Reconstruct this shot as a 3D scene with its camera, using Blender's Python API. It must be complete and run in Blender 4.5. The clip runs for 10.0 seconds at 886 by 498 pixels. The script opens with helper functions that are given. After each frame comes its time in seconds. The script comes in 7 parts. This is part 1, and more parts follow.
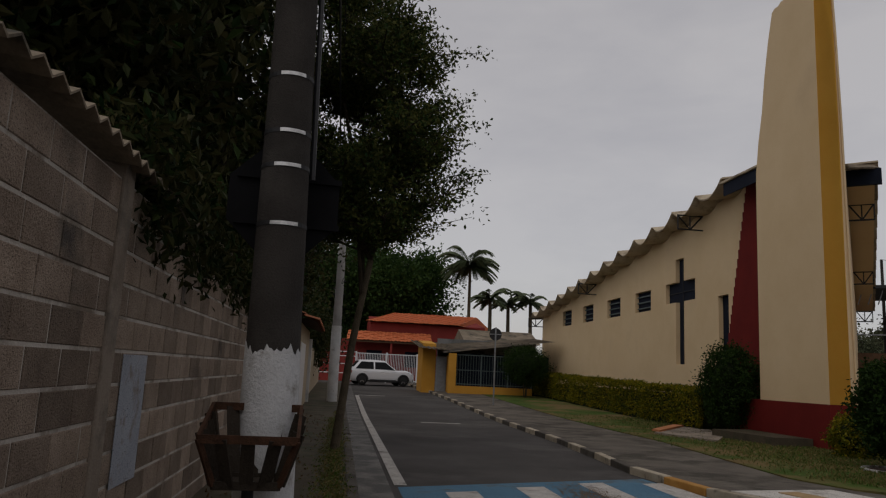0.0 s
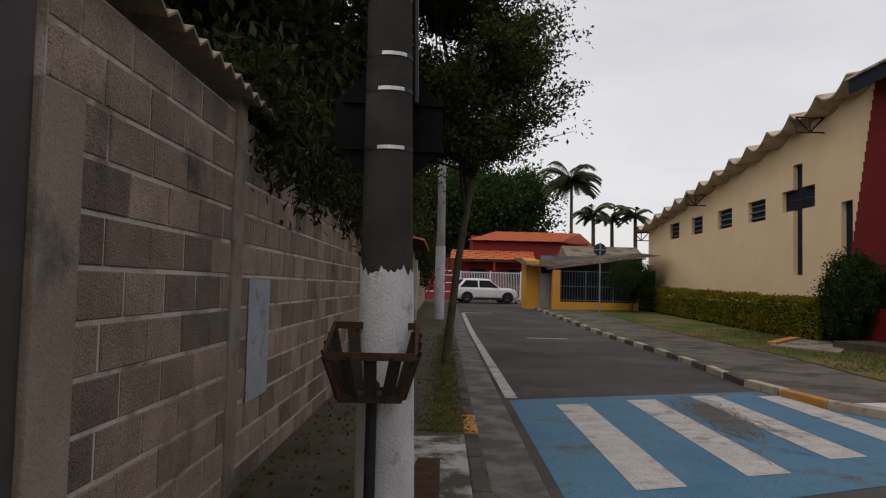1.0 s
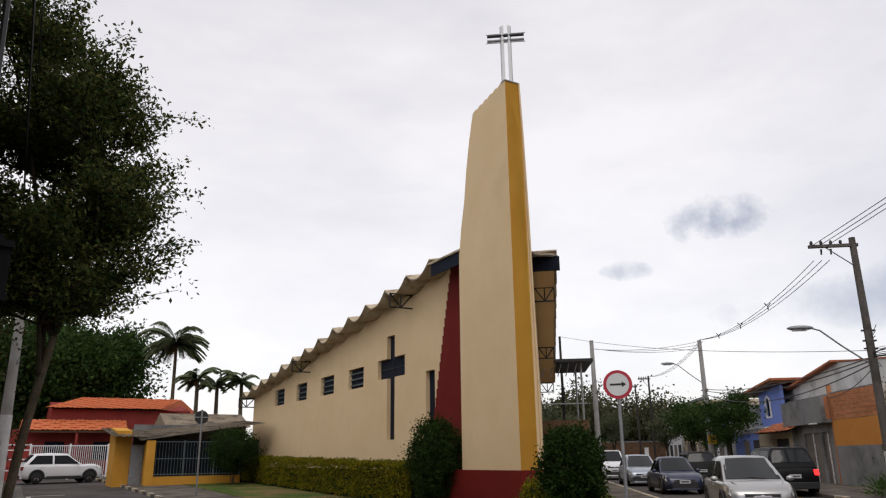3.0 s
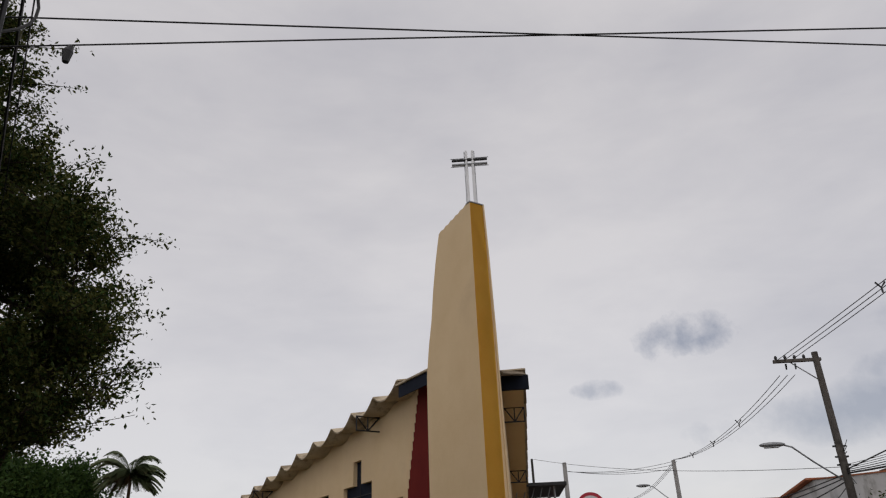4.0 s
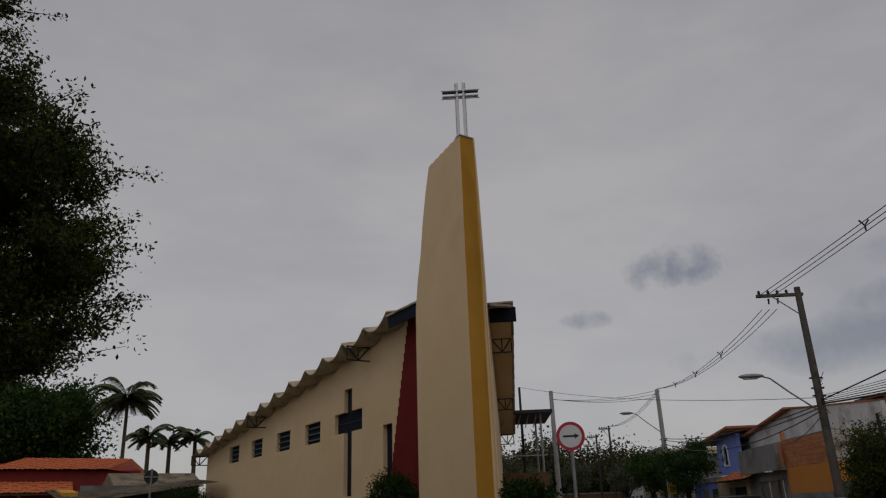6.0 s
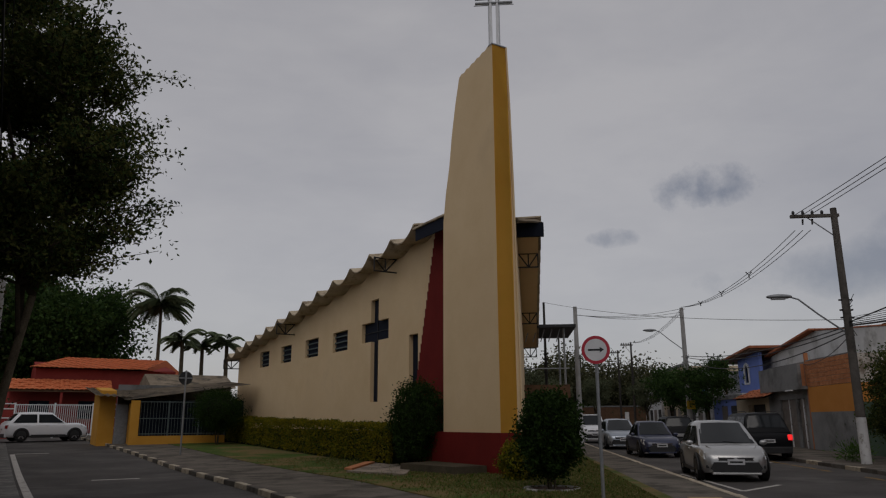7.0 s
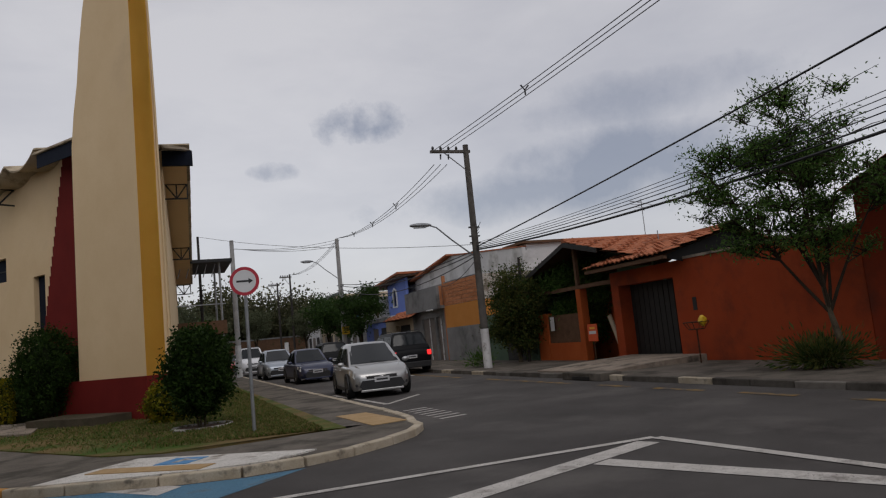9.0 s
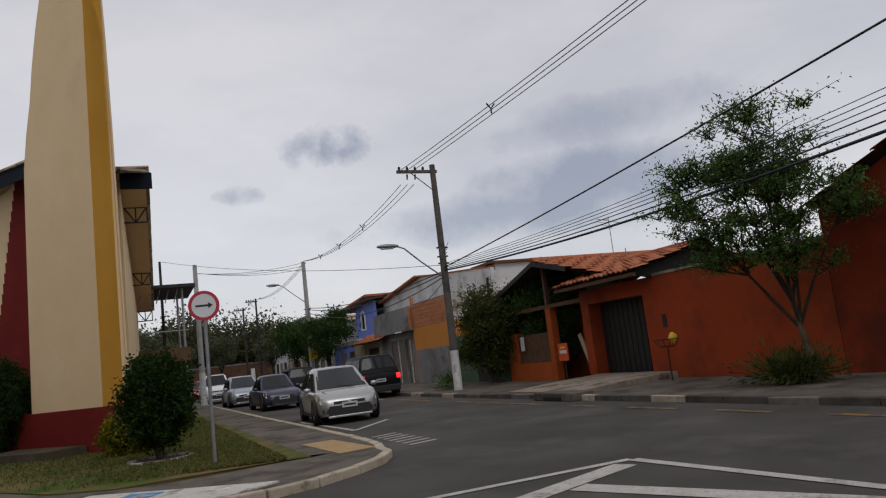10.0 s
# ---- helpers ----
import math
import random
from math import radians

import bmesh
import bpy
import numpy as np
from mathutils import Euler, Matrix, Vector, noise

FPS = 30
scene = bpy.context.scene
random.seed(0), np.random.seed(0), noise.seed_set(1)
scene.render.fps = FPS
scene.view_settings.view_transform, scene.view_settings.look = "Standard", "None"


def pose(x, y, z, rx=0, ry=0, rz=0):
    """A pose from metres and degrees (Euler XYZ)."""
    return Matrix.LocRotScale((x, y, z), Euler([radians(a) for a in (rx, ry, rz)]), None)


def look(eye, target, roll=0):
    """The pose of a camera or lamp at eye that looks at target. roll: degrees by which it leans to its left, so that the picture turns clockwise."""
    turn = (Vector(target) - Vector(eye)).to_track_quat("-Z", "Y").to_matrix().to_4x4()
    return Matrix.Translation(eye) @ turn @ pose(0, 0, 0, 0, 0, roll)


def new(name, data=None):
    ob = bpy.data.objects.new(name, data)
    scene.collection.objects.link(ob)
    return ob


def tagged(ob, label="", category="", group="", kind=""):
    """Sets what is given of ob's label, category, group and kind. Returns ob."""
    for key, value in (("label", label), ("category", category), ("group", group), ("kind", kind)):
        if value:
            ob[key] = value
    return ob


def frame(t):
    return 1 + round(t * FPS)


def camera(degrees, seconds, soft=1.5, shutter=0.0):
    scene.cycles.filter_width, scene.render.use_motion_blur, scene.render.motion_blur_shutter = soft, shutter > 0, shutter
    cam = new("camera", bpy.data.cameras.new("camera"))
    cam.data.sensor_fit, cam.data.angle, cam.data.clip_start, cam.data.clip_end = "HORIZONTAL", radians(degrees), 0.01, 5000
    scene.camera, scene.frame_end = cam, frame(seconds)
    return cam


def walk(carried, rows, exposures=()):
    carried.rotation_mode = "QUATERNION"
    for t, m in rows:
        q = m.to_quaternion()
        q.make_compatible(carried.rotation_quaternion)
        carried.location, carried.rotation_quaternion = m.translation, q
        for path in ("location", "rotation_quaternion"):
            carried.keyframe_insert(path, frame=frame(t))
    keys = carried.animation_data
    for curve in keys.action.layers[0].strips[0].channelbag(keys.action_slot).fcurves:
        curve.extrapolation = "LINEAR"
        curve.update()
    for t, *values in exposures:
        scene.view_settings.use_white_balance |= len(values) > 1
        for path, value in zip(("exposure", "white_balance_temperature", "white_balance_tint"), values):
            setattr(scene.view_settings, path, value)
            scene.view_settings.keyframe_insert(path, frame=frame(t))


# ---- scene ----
cam = camera(62.6, 10.0, soft=1.2)
# seconds, place, yaw, pitch, roll
PATH = [
    (0.0, 0.047, 0.020, 1.501, 0.04, 9.61, -2.69),
    (0.5, 0.005, -0.001, 1.492, 8.73, 3.42, -1.13),
    (1.0, -0.000, -0.000, 1.500, 8.10, 2.94, -1.39),
    (1.5, 0.033, 0.032, 1.503, -3.98, 4.59, -1.13),
    (2.0, 0.070, 0.091, 1.495, -11.69, 4.74, -0.09),
    (2.5, 0.070, 0.111, 1.512, -15.04, 7.54, 0.15),
    (3.0, 0.086, 0.157, 1.507, -21.74, 16.02, 0.80),
    (3.2, 0.110, 0.164, 1.525, -22.01, 17.32, 1.23),
    (4.3, 0.133, 0.096, 1.453, -25.70, 29.46, 2.94),
    (4.5, 0.208, 0.014, 1.451, -26.82, 32.05, 3.65),
    (5.0, 0.128, 0.050, 1.565, -26.13, 35.06, 4.09),
    (5.5, 0.135, 0.039, 1.546, -25.50, 29.25, 3.77),
    (6.0, 0.178, -0.019, 1.515, -24.53, 19.91, 2.00),
    (6.2, 0.164, 0.004, 1.484, -21.88, 17.20, 0.77),
    (7.5, 0.205, 0.171, 1.502, -26.78, 11.61, 0.86),
    (8.0, 0.322, 0.248, 1.457, -38.02, 8.13, 2.94),
    (8.2, 0.354, 0.254, 1.475, -40.97, 7.40, 3.28),
    (8.5, 0.406, 0.254, 1.461, -43.57, 7.08, 3.81),
    (9.0, 0.518, 0.226, 1.452, -48.57, 6.73, 5.62),
    (9.5, 0.651, 0.301, 1.431, -53.64, 7.47, 5.20),
    (10.0, 0.767, 0.417, 1.454, -50.94, 8.18, 6.78),
]
walk(cam, [(t, pose(x, y, z, 90 + p, r, w)) for t, x, y, z, w, p, r in PATH],
     exposures=[(t, stops, 6700 if t < 7 else 6500, 13) for t, stops in ((0.0, -0.9), (0.5, -0.55), (1.0, -0.2), (1.5, 0.0), (2.0, 0.15), (3.2, 0.15), (4.3, -0.6), (5.0, -0.82), (5.5, -0.92), (6.2, -1.15), (7.5, -0.98), (8.5, -0.65), (9.0, -0.49), (10.0, -0.33))])

# ---- sky and sun ----
world = bpy.data.worlds.new("sky")
scene.world = world
world.use_nodes = True
wn, wl = world.node_tree.nodes, world.node_tree.links
wn.clear()


def wnode(kind, **values):
    n = wn.new(kind)
    for k, v in values.items():
        n.inputs[k].default_value = v
    return n


def wmath(op, a, b=None):
    n = wn.new("ShaderNodeMath")
    n.operation = op
    for i, v in enumerate((a, b)):
        if v is None:
            continue
        if isinstance(v, (int, float)):
            n.inputs[i].default_value = v
        else:
            wl.new(v, n.inputs[i])
    return n.outputs[0]


SUN_EL, SUN_AZ = 52.0, 150.0
sky = wn.new("ShaderNodeTexSky")
sky.sky_type, sky.sun_disc = "NISHITA", False
sky.sun_elevation, sky.sun_rotation = radians(SUN_EL), radians(-SUN_AZ)
coord = wn.new("ShaderNodeTexCoord")
# overcast deck: broad soft variation and torn darker clouds
stretch = wn.new("ShaderNodeMapping")
stretch.inputs["Scale"].default_value = (1, 1, 2.6)
wl.new(coord.outputs["Generated"], stretch.inputs["Vector"])
broad = wnode("ShaderNodeTexNoise", Scale=1.6, Detail=5.0, Roughness=0.55)
fine = wnode("ShaderNodeTexNoise", Scale=5.0, Detail=8.0, Roughness=0.6, Distortion=0.4)
for n in (broad, fine):
    wl.new(stretch.outputs[0], n.inputs["Vector"])
ramp = wn.new("ShaderNodeValToRGB")
el = ramp.color_ramp.elements
el[0].position, el[0].color = 0.30, (0.60, 0.60, 0.63, 1)
el[1].position, el[1].color = 0.62, (0.84, 0.83, 0.825, 1)
wl.new(wmath("ADD", wmath("MULTIPLY", broad.outputs[0], 0.75), wmath("MULTIPLY", fine.outputs[0], 0.25)), ramp.inputs[0])


def cloud(direction, width, height, depth):
    """A darker cloud in one direction of the sky, with torn edges: its strength from 0 to depth."""
    d = Vector(direction).normalized()
    right = d.cross(Vector((0, 0, 1))).normalized()
    up = right.cross(d)
    parts = []
    for axis, size in ((right, width), (up, height)):
        dot = wn.new("ShaderNodeVectorMath")
        dot.operation = "DOT_PRODUCT"
        wl.new(coord.outputs["Generated"], dot.inputs[0])
        dot.inputs[1].default_value = axis
        v = wmath("DIVIDE", dot.outputs["Value"], size)
        parts.append(wmath("MULTIPLY", v, v))
    front = wn.new("ShaderNodeVectorMath")
    front.operation = "DOT_PRODUCT"
    wl.new(coord.outputs["Generated"], front.inputs[0])
    front.inputs[1].default_value = d
    edge = wnode("ShaderNodeTexNoise", Scale=22.0 if width < 0.1 else 8.0, Detail=8.0, Roughness=0.62)
    wl.new(coord.outputs["Generated"], edge.inputs["Vector"])
    r = wmath("SUBTRACT", wmath("ADD", parts[0], parts[1]), wmath("MULTIPLY", wmath("SUBTRACT", edge.outputs[0], 0.5), 3.4))
    m = wn.new("ShaderNodeMapRange")
    m.inputs["From Min"].default_value, m.inputs["From Max"].default_value = 1.15, 0.0
    m.inputs["To Min"].default_value, m.inputs["To Max"].default_value = 0.0, depth
    wl.new(r, m.inputs["Value"])
    return wmath("MULTIPLY", m.outputs[0], wmath("GREATER_THAN", front.outputs["Value"], 0.0))


dark = None
for args in (((0.661, 0.692, 0.291), 0.062, 0.030, 0.62), ((0.577, 0.782, 0.236), 0.030, 0.014, 0.45),
             ((0.80, 0.56, 0.175), 0.20, 0.035, 0.50), ((0.90, 0.40, 0.20), 0.18, 0.06, 0.58), ((0.885, 0.36, 0.28), 0.16, 0.04, 0.42),
             ((0.33, 0.93, 0.11), 0.05, 0.02, 0.22)):
    c = cloud(*args)
    dark = c if dark is None else wmath("MAXIMUM", dark, c)
shade = wn.new("ShaderNodeMix")
shade.data_type = "RGBA"
wl.new(dark, shade.inputs["Factor"])
wl.new(ramp.outputs[0], shade.inputs["A"])
shade.inputs["B"].default_value = (0.16, 0.20, 0.29, 1)
deck = wnode("ShaderNodeBackground", Strength=0.92)
wl.new(shade.outputs["Result"], deck.inputs["Color"])
clear = wnode("ShaderNodeBackground", Strength=0.03)
wl.new(sky.outputs[0], clear.inputs["Color"])
both = wn.new("ShaderNodeAddShader")
wl.new(deck.outputs[0], both.inputs[0])
wl.new(clear.outputs[0], both.inputs[1])
out = wn.new("ShaderNodeOutputWorld")
wl.new(both.outputs[0], out.inputs["Surface"])

sun = new("sun", bpy.data.lights.new("sun", "SUN"))
sun.data.energy, sun.data.angle, sun.data.color = 0.65, radians(28), (1.0, 0.97, 0.92)
a, e = radians(SUN_AZ), radians(SUN_EL)
sun.matrix_world = look((-math.sin(a) * math.cos(e) * 100, math.cos(a) * math.cos(e) * 100, math.sin(e) * 100), (0, 0, 0))

# ---- materials ----
def surface(name, low, high, scale=3.0, rough=0.85, bump=0.15, grain=60.0, metal=0.0, vary=0.0, stain=None, stain_scale=0.7, stain_at=0.6, coat=0.0, fine_share=0.35, pits=None):
    """A procedural surface: two colours mixed by coarse and fine noise, fine relief, optional stains, and a change from piece to piece."""
    m = bpy.data.materials.new(name)
    m.use_nodes = True
    n, l = m.node_tree.nodes, m.node_tree.links
    b = n["Principled BSDF"]
    b.inputs["Roughness"].default_value, b.inputs["Metallic"].default_value = rough, metal
    b.inputs["Coat Weight"].default_value = coat
    b.inputs["Specular IOR Level"].default_value = 0.15 if rough >= 0.75 or name.startswith("black car") else 0.3 if "glass" in name else 0.5
    b.inputs["Coat Roughness"].default_value = 0.08
    geo = n.new("ShaderNodeNewGeometry")

    def tex(s, detail=5.0, r=0.6):
        t = n.new("ShaderNodeTexNoise")
        t.inputs["Scale"].default_value, t.inputs["Detail"].default_value, t.inputs["Roughness"].default_value = s, detail, r
        l.new(geo.outputs["Position"], t.inputs["Vector"])
        return t.outputs[0]

    def calc(op, x, y):
        k = n.new("ShaderNodeMath")
        k.operation = op
        for i, v in enumerate((x, y)):
            if isinstance(v, (int, float)):
                k.inputs[i].default_value = v
            else:
                l.new(v, k.inputs[i])
        return k.outputs[0]

    def blend(f, x, y):
        k = n.new("ShaderNodeMix")
        k.data_type = "RGBA"
        l.new(f, k.inputs["Factor"])
        for key, v in (("A", x), ("B", y)):
            if isinstance(v, tuple):
                k.inputs[key].default_value = (*v, 1)
            else:
                l.new(v, k.inputs[key])
        return k.outputs["Result"]

    fine = tex(grain)
    mixer = calc("ADD", calc("MULTIPLY", tex(scale), 1 - fine_share), calc("MULTIPLY", fine, fine_share))
    ramp = n.new("ShaderNodeMapRange")
    ramp.inputs["From Min"].default_value, ramp.inputs["From Max"].default_value = 0.35, 0.65
    l.new(mixer, ramp.inputs["Value"])
    colour = blend(ramp.outputs[0], low, high)
    if stain:
        patch = n.new("ShaderNodeMapRange")
        patch.inputs["From Min"].default_value, patch.inputs["From Max"].default_value = stain_at - 0.06, stain_at + 0.08
        l.new(tex(stain_scale, 8.0, 0.65), patch.inputs["Value"])
        colour = blend(patch.outputs[0], colour, stain)
    if pits:
        spot = n.new("ShaderNodeMapRange")
        spot.inputs["From Min"].default_value, spot.inputs["From Max"].default_value = 0.60, 0.68
        l.new(tex(pits, 3.0, 0.5), spot.inputs["Value"])
        colour = blend(spot.outputs[0], colour, tuple(v * 0.3 for v in low))
    if vary:
        info = n.new("ShaderNodeObjectInfo")
        value = calc("ADD", calc("MULTIPLY", info.outputs["Random"], 2 * vary), 1 - vary)
        hue = n.new("ShaderNodeHueSaturation")
        l.new(value, hue.inputs["Value"])
        l.new(colour, hue.inputs["Color"])
        colour = hue.outputs[0]
    l.new(colour, b.inputs["Base Color"])
    if bump:
        k = n.new("ShaderNodeBump")
        k.inputs["Strength"].default_value, k.inputs["Distance"].default_value = bump, 0.02
        l.new(fine, k.inputs["Height"])
        l.new(k.outputs[0], b.inputs["Normal"])
    return m


def leafy(name, low, high, dry=None):
    """Leaves: colour changes from leaf to leaf, and light shines through them a little."""
    m = bpy.data.materials.new(name)
    m.use_nodes = True
    n, l = m.node_tree.nodes, m.node_tree.links
    b, out = n["Principled BSDF"], n["Material Output"]
    geo = n.new("ShaderNodeNewGeometry")
    ramp = n.new("ShaderNodeValToRGB")
    ramp.color_ramp.elements[0].color, ramp.color_ramp.elements[1].color = (*low, 1), (*high, 1)
    if dry:
        e = ramp.color_ramp.elements.new(0.97)
        e.color = (*dry, 1)
        ramp.color_ramp.elements[1].position = 0.9
    l.new(geo.outputs["Random Per Island"], ramp.inputs[0])
    l.new(ramp.outputs[0], b.inputs["Base Color"])
    b.inputs["Roughness"].default_value = 0.5
    b.inputs["Specular IOR Level"].default_value = 0.06
    t = n.new("ShaderNodeBsdfTranslucent")
    l.new(ramp.outputs[0], t.inputs["Color"])
    k = n.new("ShaderNodeMixShader")
    k.inputs[0].default_value = 0.25
    l.new(b.outputs[0], k.inputs[1])
    l.new(t.outputs[0], k.inputs[2])
    l.new(k.outputs[0], out.inputs["Surface"])
    return m


def lamp_glow(name, colour, strength):
    m = bpy.data.materials.new(name)
    m.use_nodes = True
    b = m.node_tree.nodes["Principled BSDF"]
    b.inputs["Base Color"].default_value = (*colour, 1)
    b.inputs["Emission Color"].default_value = (*colour, 1)
    b.inputs["Emission Strength"].default_value = strength
    b.inputs["Roughness"].default_value = 0.2
    return m


ASPHALT = surface("asphalt", (0.056, 0.051, 0.048), (0.100, 0.092, 0.086), 0.5, 0.9, 0.5, 160, stain=(0.118, 0.108, 0.100), stain_scale=0.35, stain_at=0.58)
CONCRETE = surface("pavement concrete", (0.098, 0.084, 0.069), (0.175, 0.152, 0.126), 1.3, 0.92, 0.4, 70, stain=(0.065, 0.058, 0.046), stain_scale=0.9, stain_at=0.53)
DAMP = surface("damp mossy concrete", (0.050, 0.040, 0.026), (0.11, 0.09, 0.06), 1.6, 0.75, 0.4, 70, stain=(0.035, 0.045, 0.018), stain_scale=1.3, stain_at=0.56)
GUTTER = surface("gutter concrete", (0.075, 0.066, 0.053), (0.17, 0.155, 0.13), 2.2, 0.6, 0.5, 60, stain=(0.035, 0.030, 0.022), stain_scale=1.9, stain_at=0.48)
WHITE_ROAD = surface("worn white road paint", (0.40, 0.375, 0.34), (0.58, 0.55, 0.51), 4, 0.8, 0.3, 140, stain=(0.20, 0.18, 0.16), stain_scale=2.2, stain_at=0.60, pits=70)
BLUE_ROAD = surface("worn blue road paint", (0.060, 0.150, 0.235), (0.105, 0.225, 0.315), 1.1, 0.75, 0.3, 140, stain=(0.10, 0.095, 0.085), stain_scale=1.1, stain_at=0.60, pits=60)
YELLOW_ROAD = surface("worn yellow road paint", (0.22, 0.135, 0.045), (0.34, 0.215, 0.075), 3, 0.85, 0.3, 140, stain=(0.09, 0.08, 0.07), stain_scale=3, stain_at=0.48)
KERB_PALE = surface("faded cream kerb paint", (0.36, 0.30, 0.21), (0.53, 0.46, 0.36), 3, 0.85, 0.4, 60, vary=0.15, stain=(0.16, 0.14, 0.11), stain_scale=4, stain_at=0.6)
KERB_DARK = surface("blackened kerb stone", (0.06, 0.052, 0.043), (0.14, 0.125, 0.105), 3, 0.9, 0.5, 60, vary=0.2)
KERB_OCHRE = surface("ochre kerb paint", (0.38, 0.18, 0.04), (0.50, 0.27, 0.08), 3, 0.85, 0.4, 60)
CREAM = surface("cream wall paint", (0.68, 0.50, 0.29), (0.75, 0.57, 0.35), 0.8, 0.85, 0.12, 40, stain=(0.66, 0.49, 0.295), stain_scale=0.4, stain_at=0.6)
YELLOW = surface("golden yellow wall paint", (0.78, 0.42, 0.06), (0.84, 0.48, 0.08), 0.9, 0.8, 0.12, 40)
MAROON = surface("maroon wall paint", (0.13, 0.011, 0.009), (0.17, 0.016, 0.012), 1.2, 0.8, 0.12, 40)
ROOF_FIBRE = surface("weathered fibre cement roofing", (0.15, 0.12, 0.085), (0.29, 0.235, 0.17), 1.6, 0.9, 0.3, 40, stain=(0.06, 0.055, 0.045), stain_scale=1.2, stain_at=0.56)
NAVY = surface("navy glazing", (0.007, 0.010, 0.019), (0.011, 0.015, 0.028), 2, 0.78, 0.02, 30)
# dark metal, taken to near black: its backlit shade is in the colour
MATT_BLACK = surface("dark sheet in backlit tone", (0.006, 0.006, 0.007), (0.010, 0.010, 0.011), 5, 1.0, 0.05, 60)
BLACK_STEEL = surface("black steel", (0.012, 0.012, 0.013), (0.025, 0.025, 0.026), 8, 0.55, 0.1, 90, metal=0.3)
BLOCK = surface("grey concrete block", (0.20, 0.150, 0.112), (0.37, 0.29, 0.225), 4.0, 0.95, 1.0, 75, vary=0.38, fine_share=0.5, pits=110, stain=(0.10, 0.09, 0.08), stain_scale=1.1, stain_at=0.62)
MORTAR = surface("pale mortar", (0.42, 0.38, 0.33), (0.60, 0.55, 0.49), 2.5, 0.95, 0.6, 60, stain=(0.22, 0.18, 0.14), stain_scale=2.2, stain_at=0.54)
RENDER_GREY = surface("grey cement render", (0.22, 0.175, 0.135), (0.34, 0.285, 0.23), 1.8, 0.95, 0.5, 60, stain=(0.09, 0.08, 0.065), stain_scale=1.4, stain_at=0.57)
PATCH = surface("pale blue-grey paint patch", (0.30, 0.32, 0.36), (0.42, 0.44, 0.48), 3, 0.9, 0.5, 80, stain=(0.24, 0.21, 0.18), stain_scale=6, stain_at=0.60, pits=90)
POLE_DARK = surface("dark pole concrete", (0.030, 0.026, 0.023), (0.058, 0.052, 0.046), 2.5, 0.85, 0.4, 80, stain=(0.03, 0.027, 0.024), stain_scale=1.5, stain_at=0.55)
POLE_MID = surface("weathered pole concrete", (0.075, 0.068, 0.060), (0.14, 0.128, 0.115), 2.5, 0.88, 0.4, 80, stain=(0.05, 0.045, 0.04), stain_scale=1.2, stain_at=0.56)
POLE_GREY = surface("pale pole concrete", (0.26, 0.255, 0.245), (0.40, 0.39, 0.375), 2, 0.9, 0.3, 60)
LIMEWASH = surface("flaking whitewash", (0.50, 0.50, 0.50), (0.70, 0.70, 0.69), 3, 0.9, 0.6, 50, stain=(0.26, 0.24, 0.21), stain_scale=5, stain_at=0.63)
SLAB_WHITE = surface("worn whitewashed slab", (0.30, 0.28, 0.25), (0.50, 0.48, 0.45), 3, 0.9, 0.6, 50, stain=(0.08, 0.07, 0.055), stain_scale=2.6, stain_at=0.50)
RAMP_WHITE = surface("flaking white concrete paint", (0.52, 0.49, 0.44), (0.70, 0.67, 0.62), 3, 0.9, 0.5, 60, stain=(0.22, 0.19, 0.15), stain_scale=2.4, stain_at=0.60, pits=50)
STEEL_BAND = surface("bright steel strap", (0.45, 0.44, 0.42), (0.75, 0.74, 0.72), 20, 0.35, 0.1, 90, metal=0.6)
WOOD = surface("weathered dark wood", (0.022, 0.017, 0.012), (0.055, 0.043, 0.032), 4, 0.85, 0.5, 60)
RUST = surface("rusty steel", (0.030, 0.016, 0.010), (0.085, 0.040, 0.022), 10, 0.8, 0.4, 80)
BARK = surface("tree bark", (0.055, 0.043, 0.028), (0.13, 0.105, 0.07), 6, 0.95, 0.9, 45)
TWIG = surface("dark twigs", (0.022, 0.017, 0.011), (0.05, 0.038, 0.025), 6, 0.95, 0.5, 45)
GRASS_SOIL = surface("lawn turf", (0.040, 0.078, 0.011), (0.075, 0.115, 0.020), 1.1, 0.95, 0.9, 60, stain=(0.17, 0.12, 0.05), stain_scale=0.45, stain_at=0.51)
LEAF = leafy("tree leaves", (0.016, 0.044, 0.012), (0.056, 0.112, 0.030), (0.11, 0.11, 0.03))
LEAF_DARK = leafy("dark creeper leaves", (0.007, 0.022, 0.005), (0.026, 0.056, 0.012), (0.06, 0.055, 0.02))
LEAF_LIGHT = leafy("fresh leaves", (0.042, 0.095, 0.020), (0.11, 0.19, 0.045))
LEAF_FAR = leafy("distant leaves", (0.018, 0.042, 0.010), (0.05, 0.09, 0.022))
# next three: leaves of distant plants, paled by haze mixed into their colour
LEAF_END = leafy("hazed far leaves", (0.040, 0.048, 0.022), (0.11, 0.105, 0.055))
LEAF_PALM = leafy("haze-pale palm fronds", (0.09, 0.12, 0.06), (0.16, 0.19, 0.10))
LEAF_PALE = leafy("haze-pale far leaves", (0.06, 0.075, 0.04), (0.14, 0.15, 0.085))
HEDGE = leafy("hedge leaves", (0.030, 0.062, 0.006), (0.12, 0.15, 0.012), (0.27, 0.21, 0.012))
TOPIARY = leafy("clipped bush leaves", (0.010, 0.026, 0.005), (0.034, 0.062, 0.012))
BLADE = leafy("grass blades", (0.035, 0.095, 0.010), (0.090, 0.175, 0.022), (0.22, 0.16, 0.07))
# near-black fill: the shade deep inside the foliage put into a colour
CORE = surface("shade-dark inner fill", (0.010, 0.016, 0.006), (0.022, 0.032, 0.012), 6, 1.0, 0.5, 30)
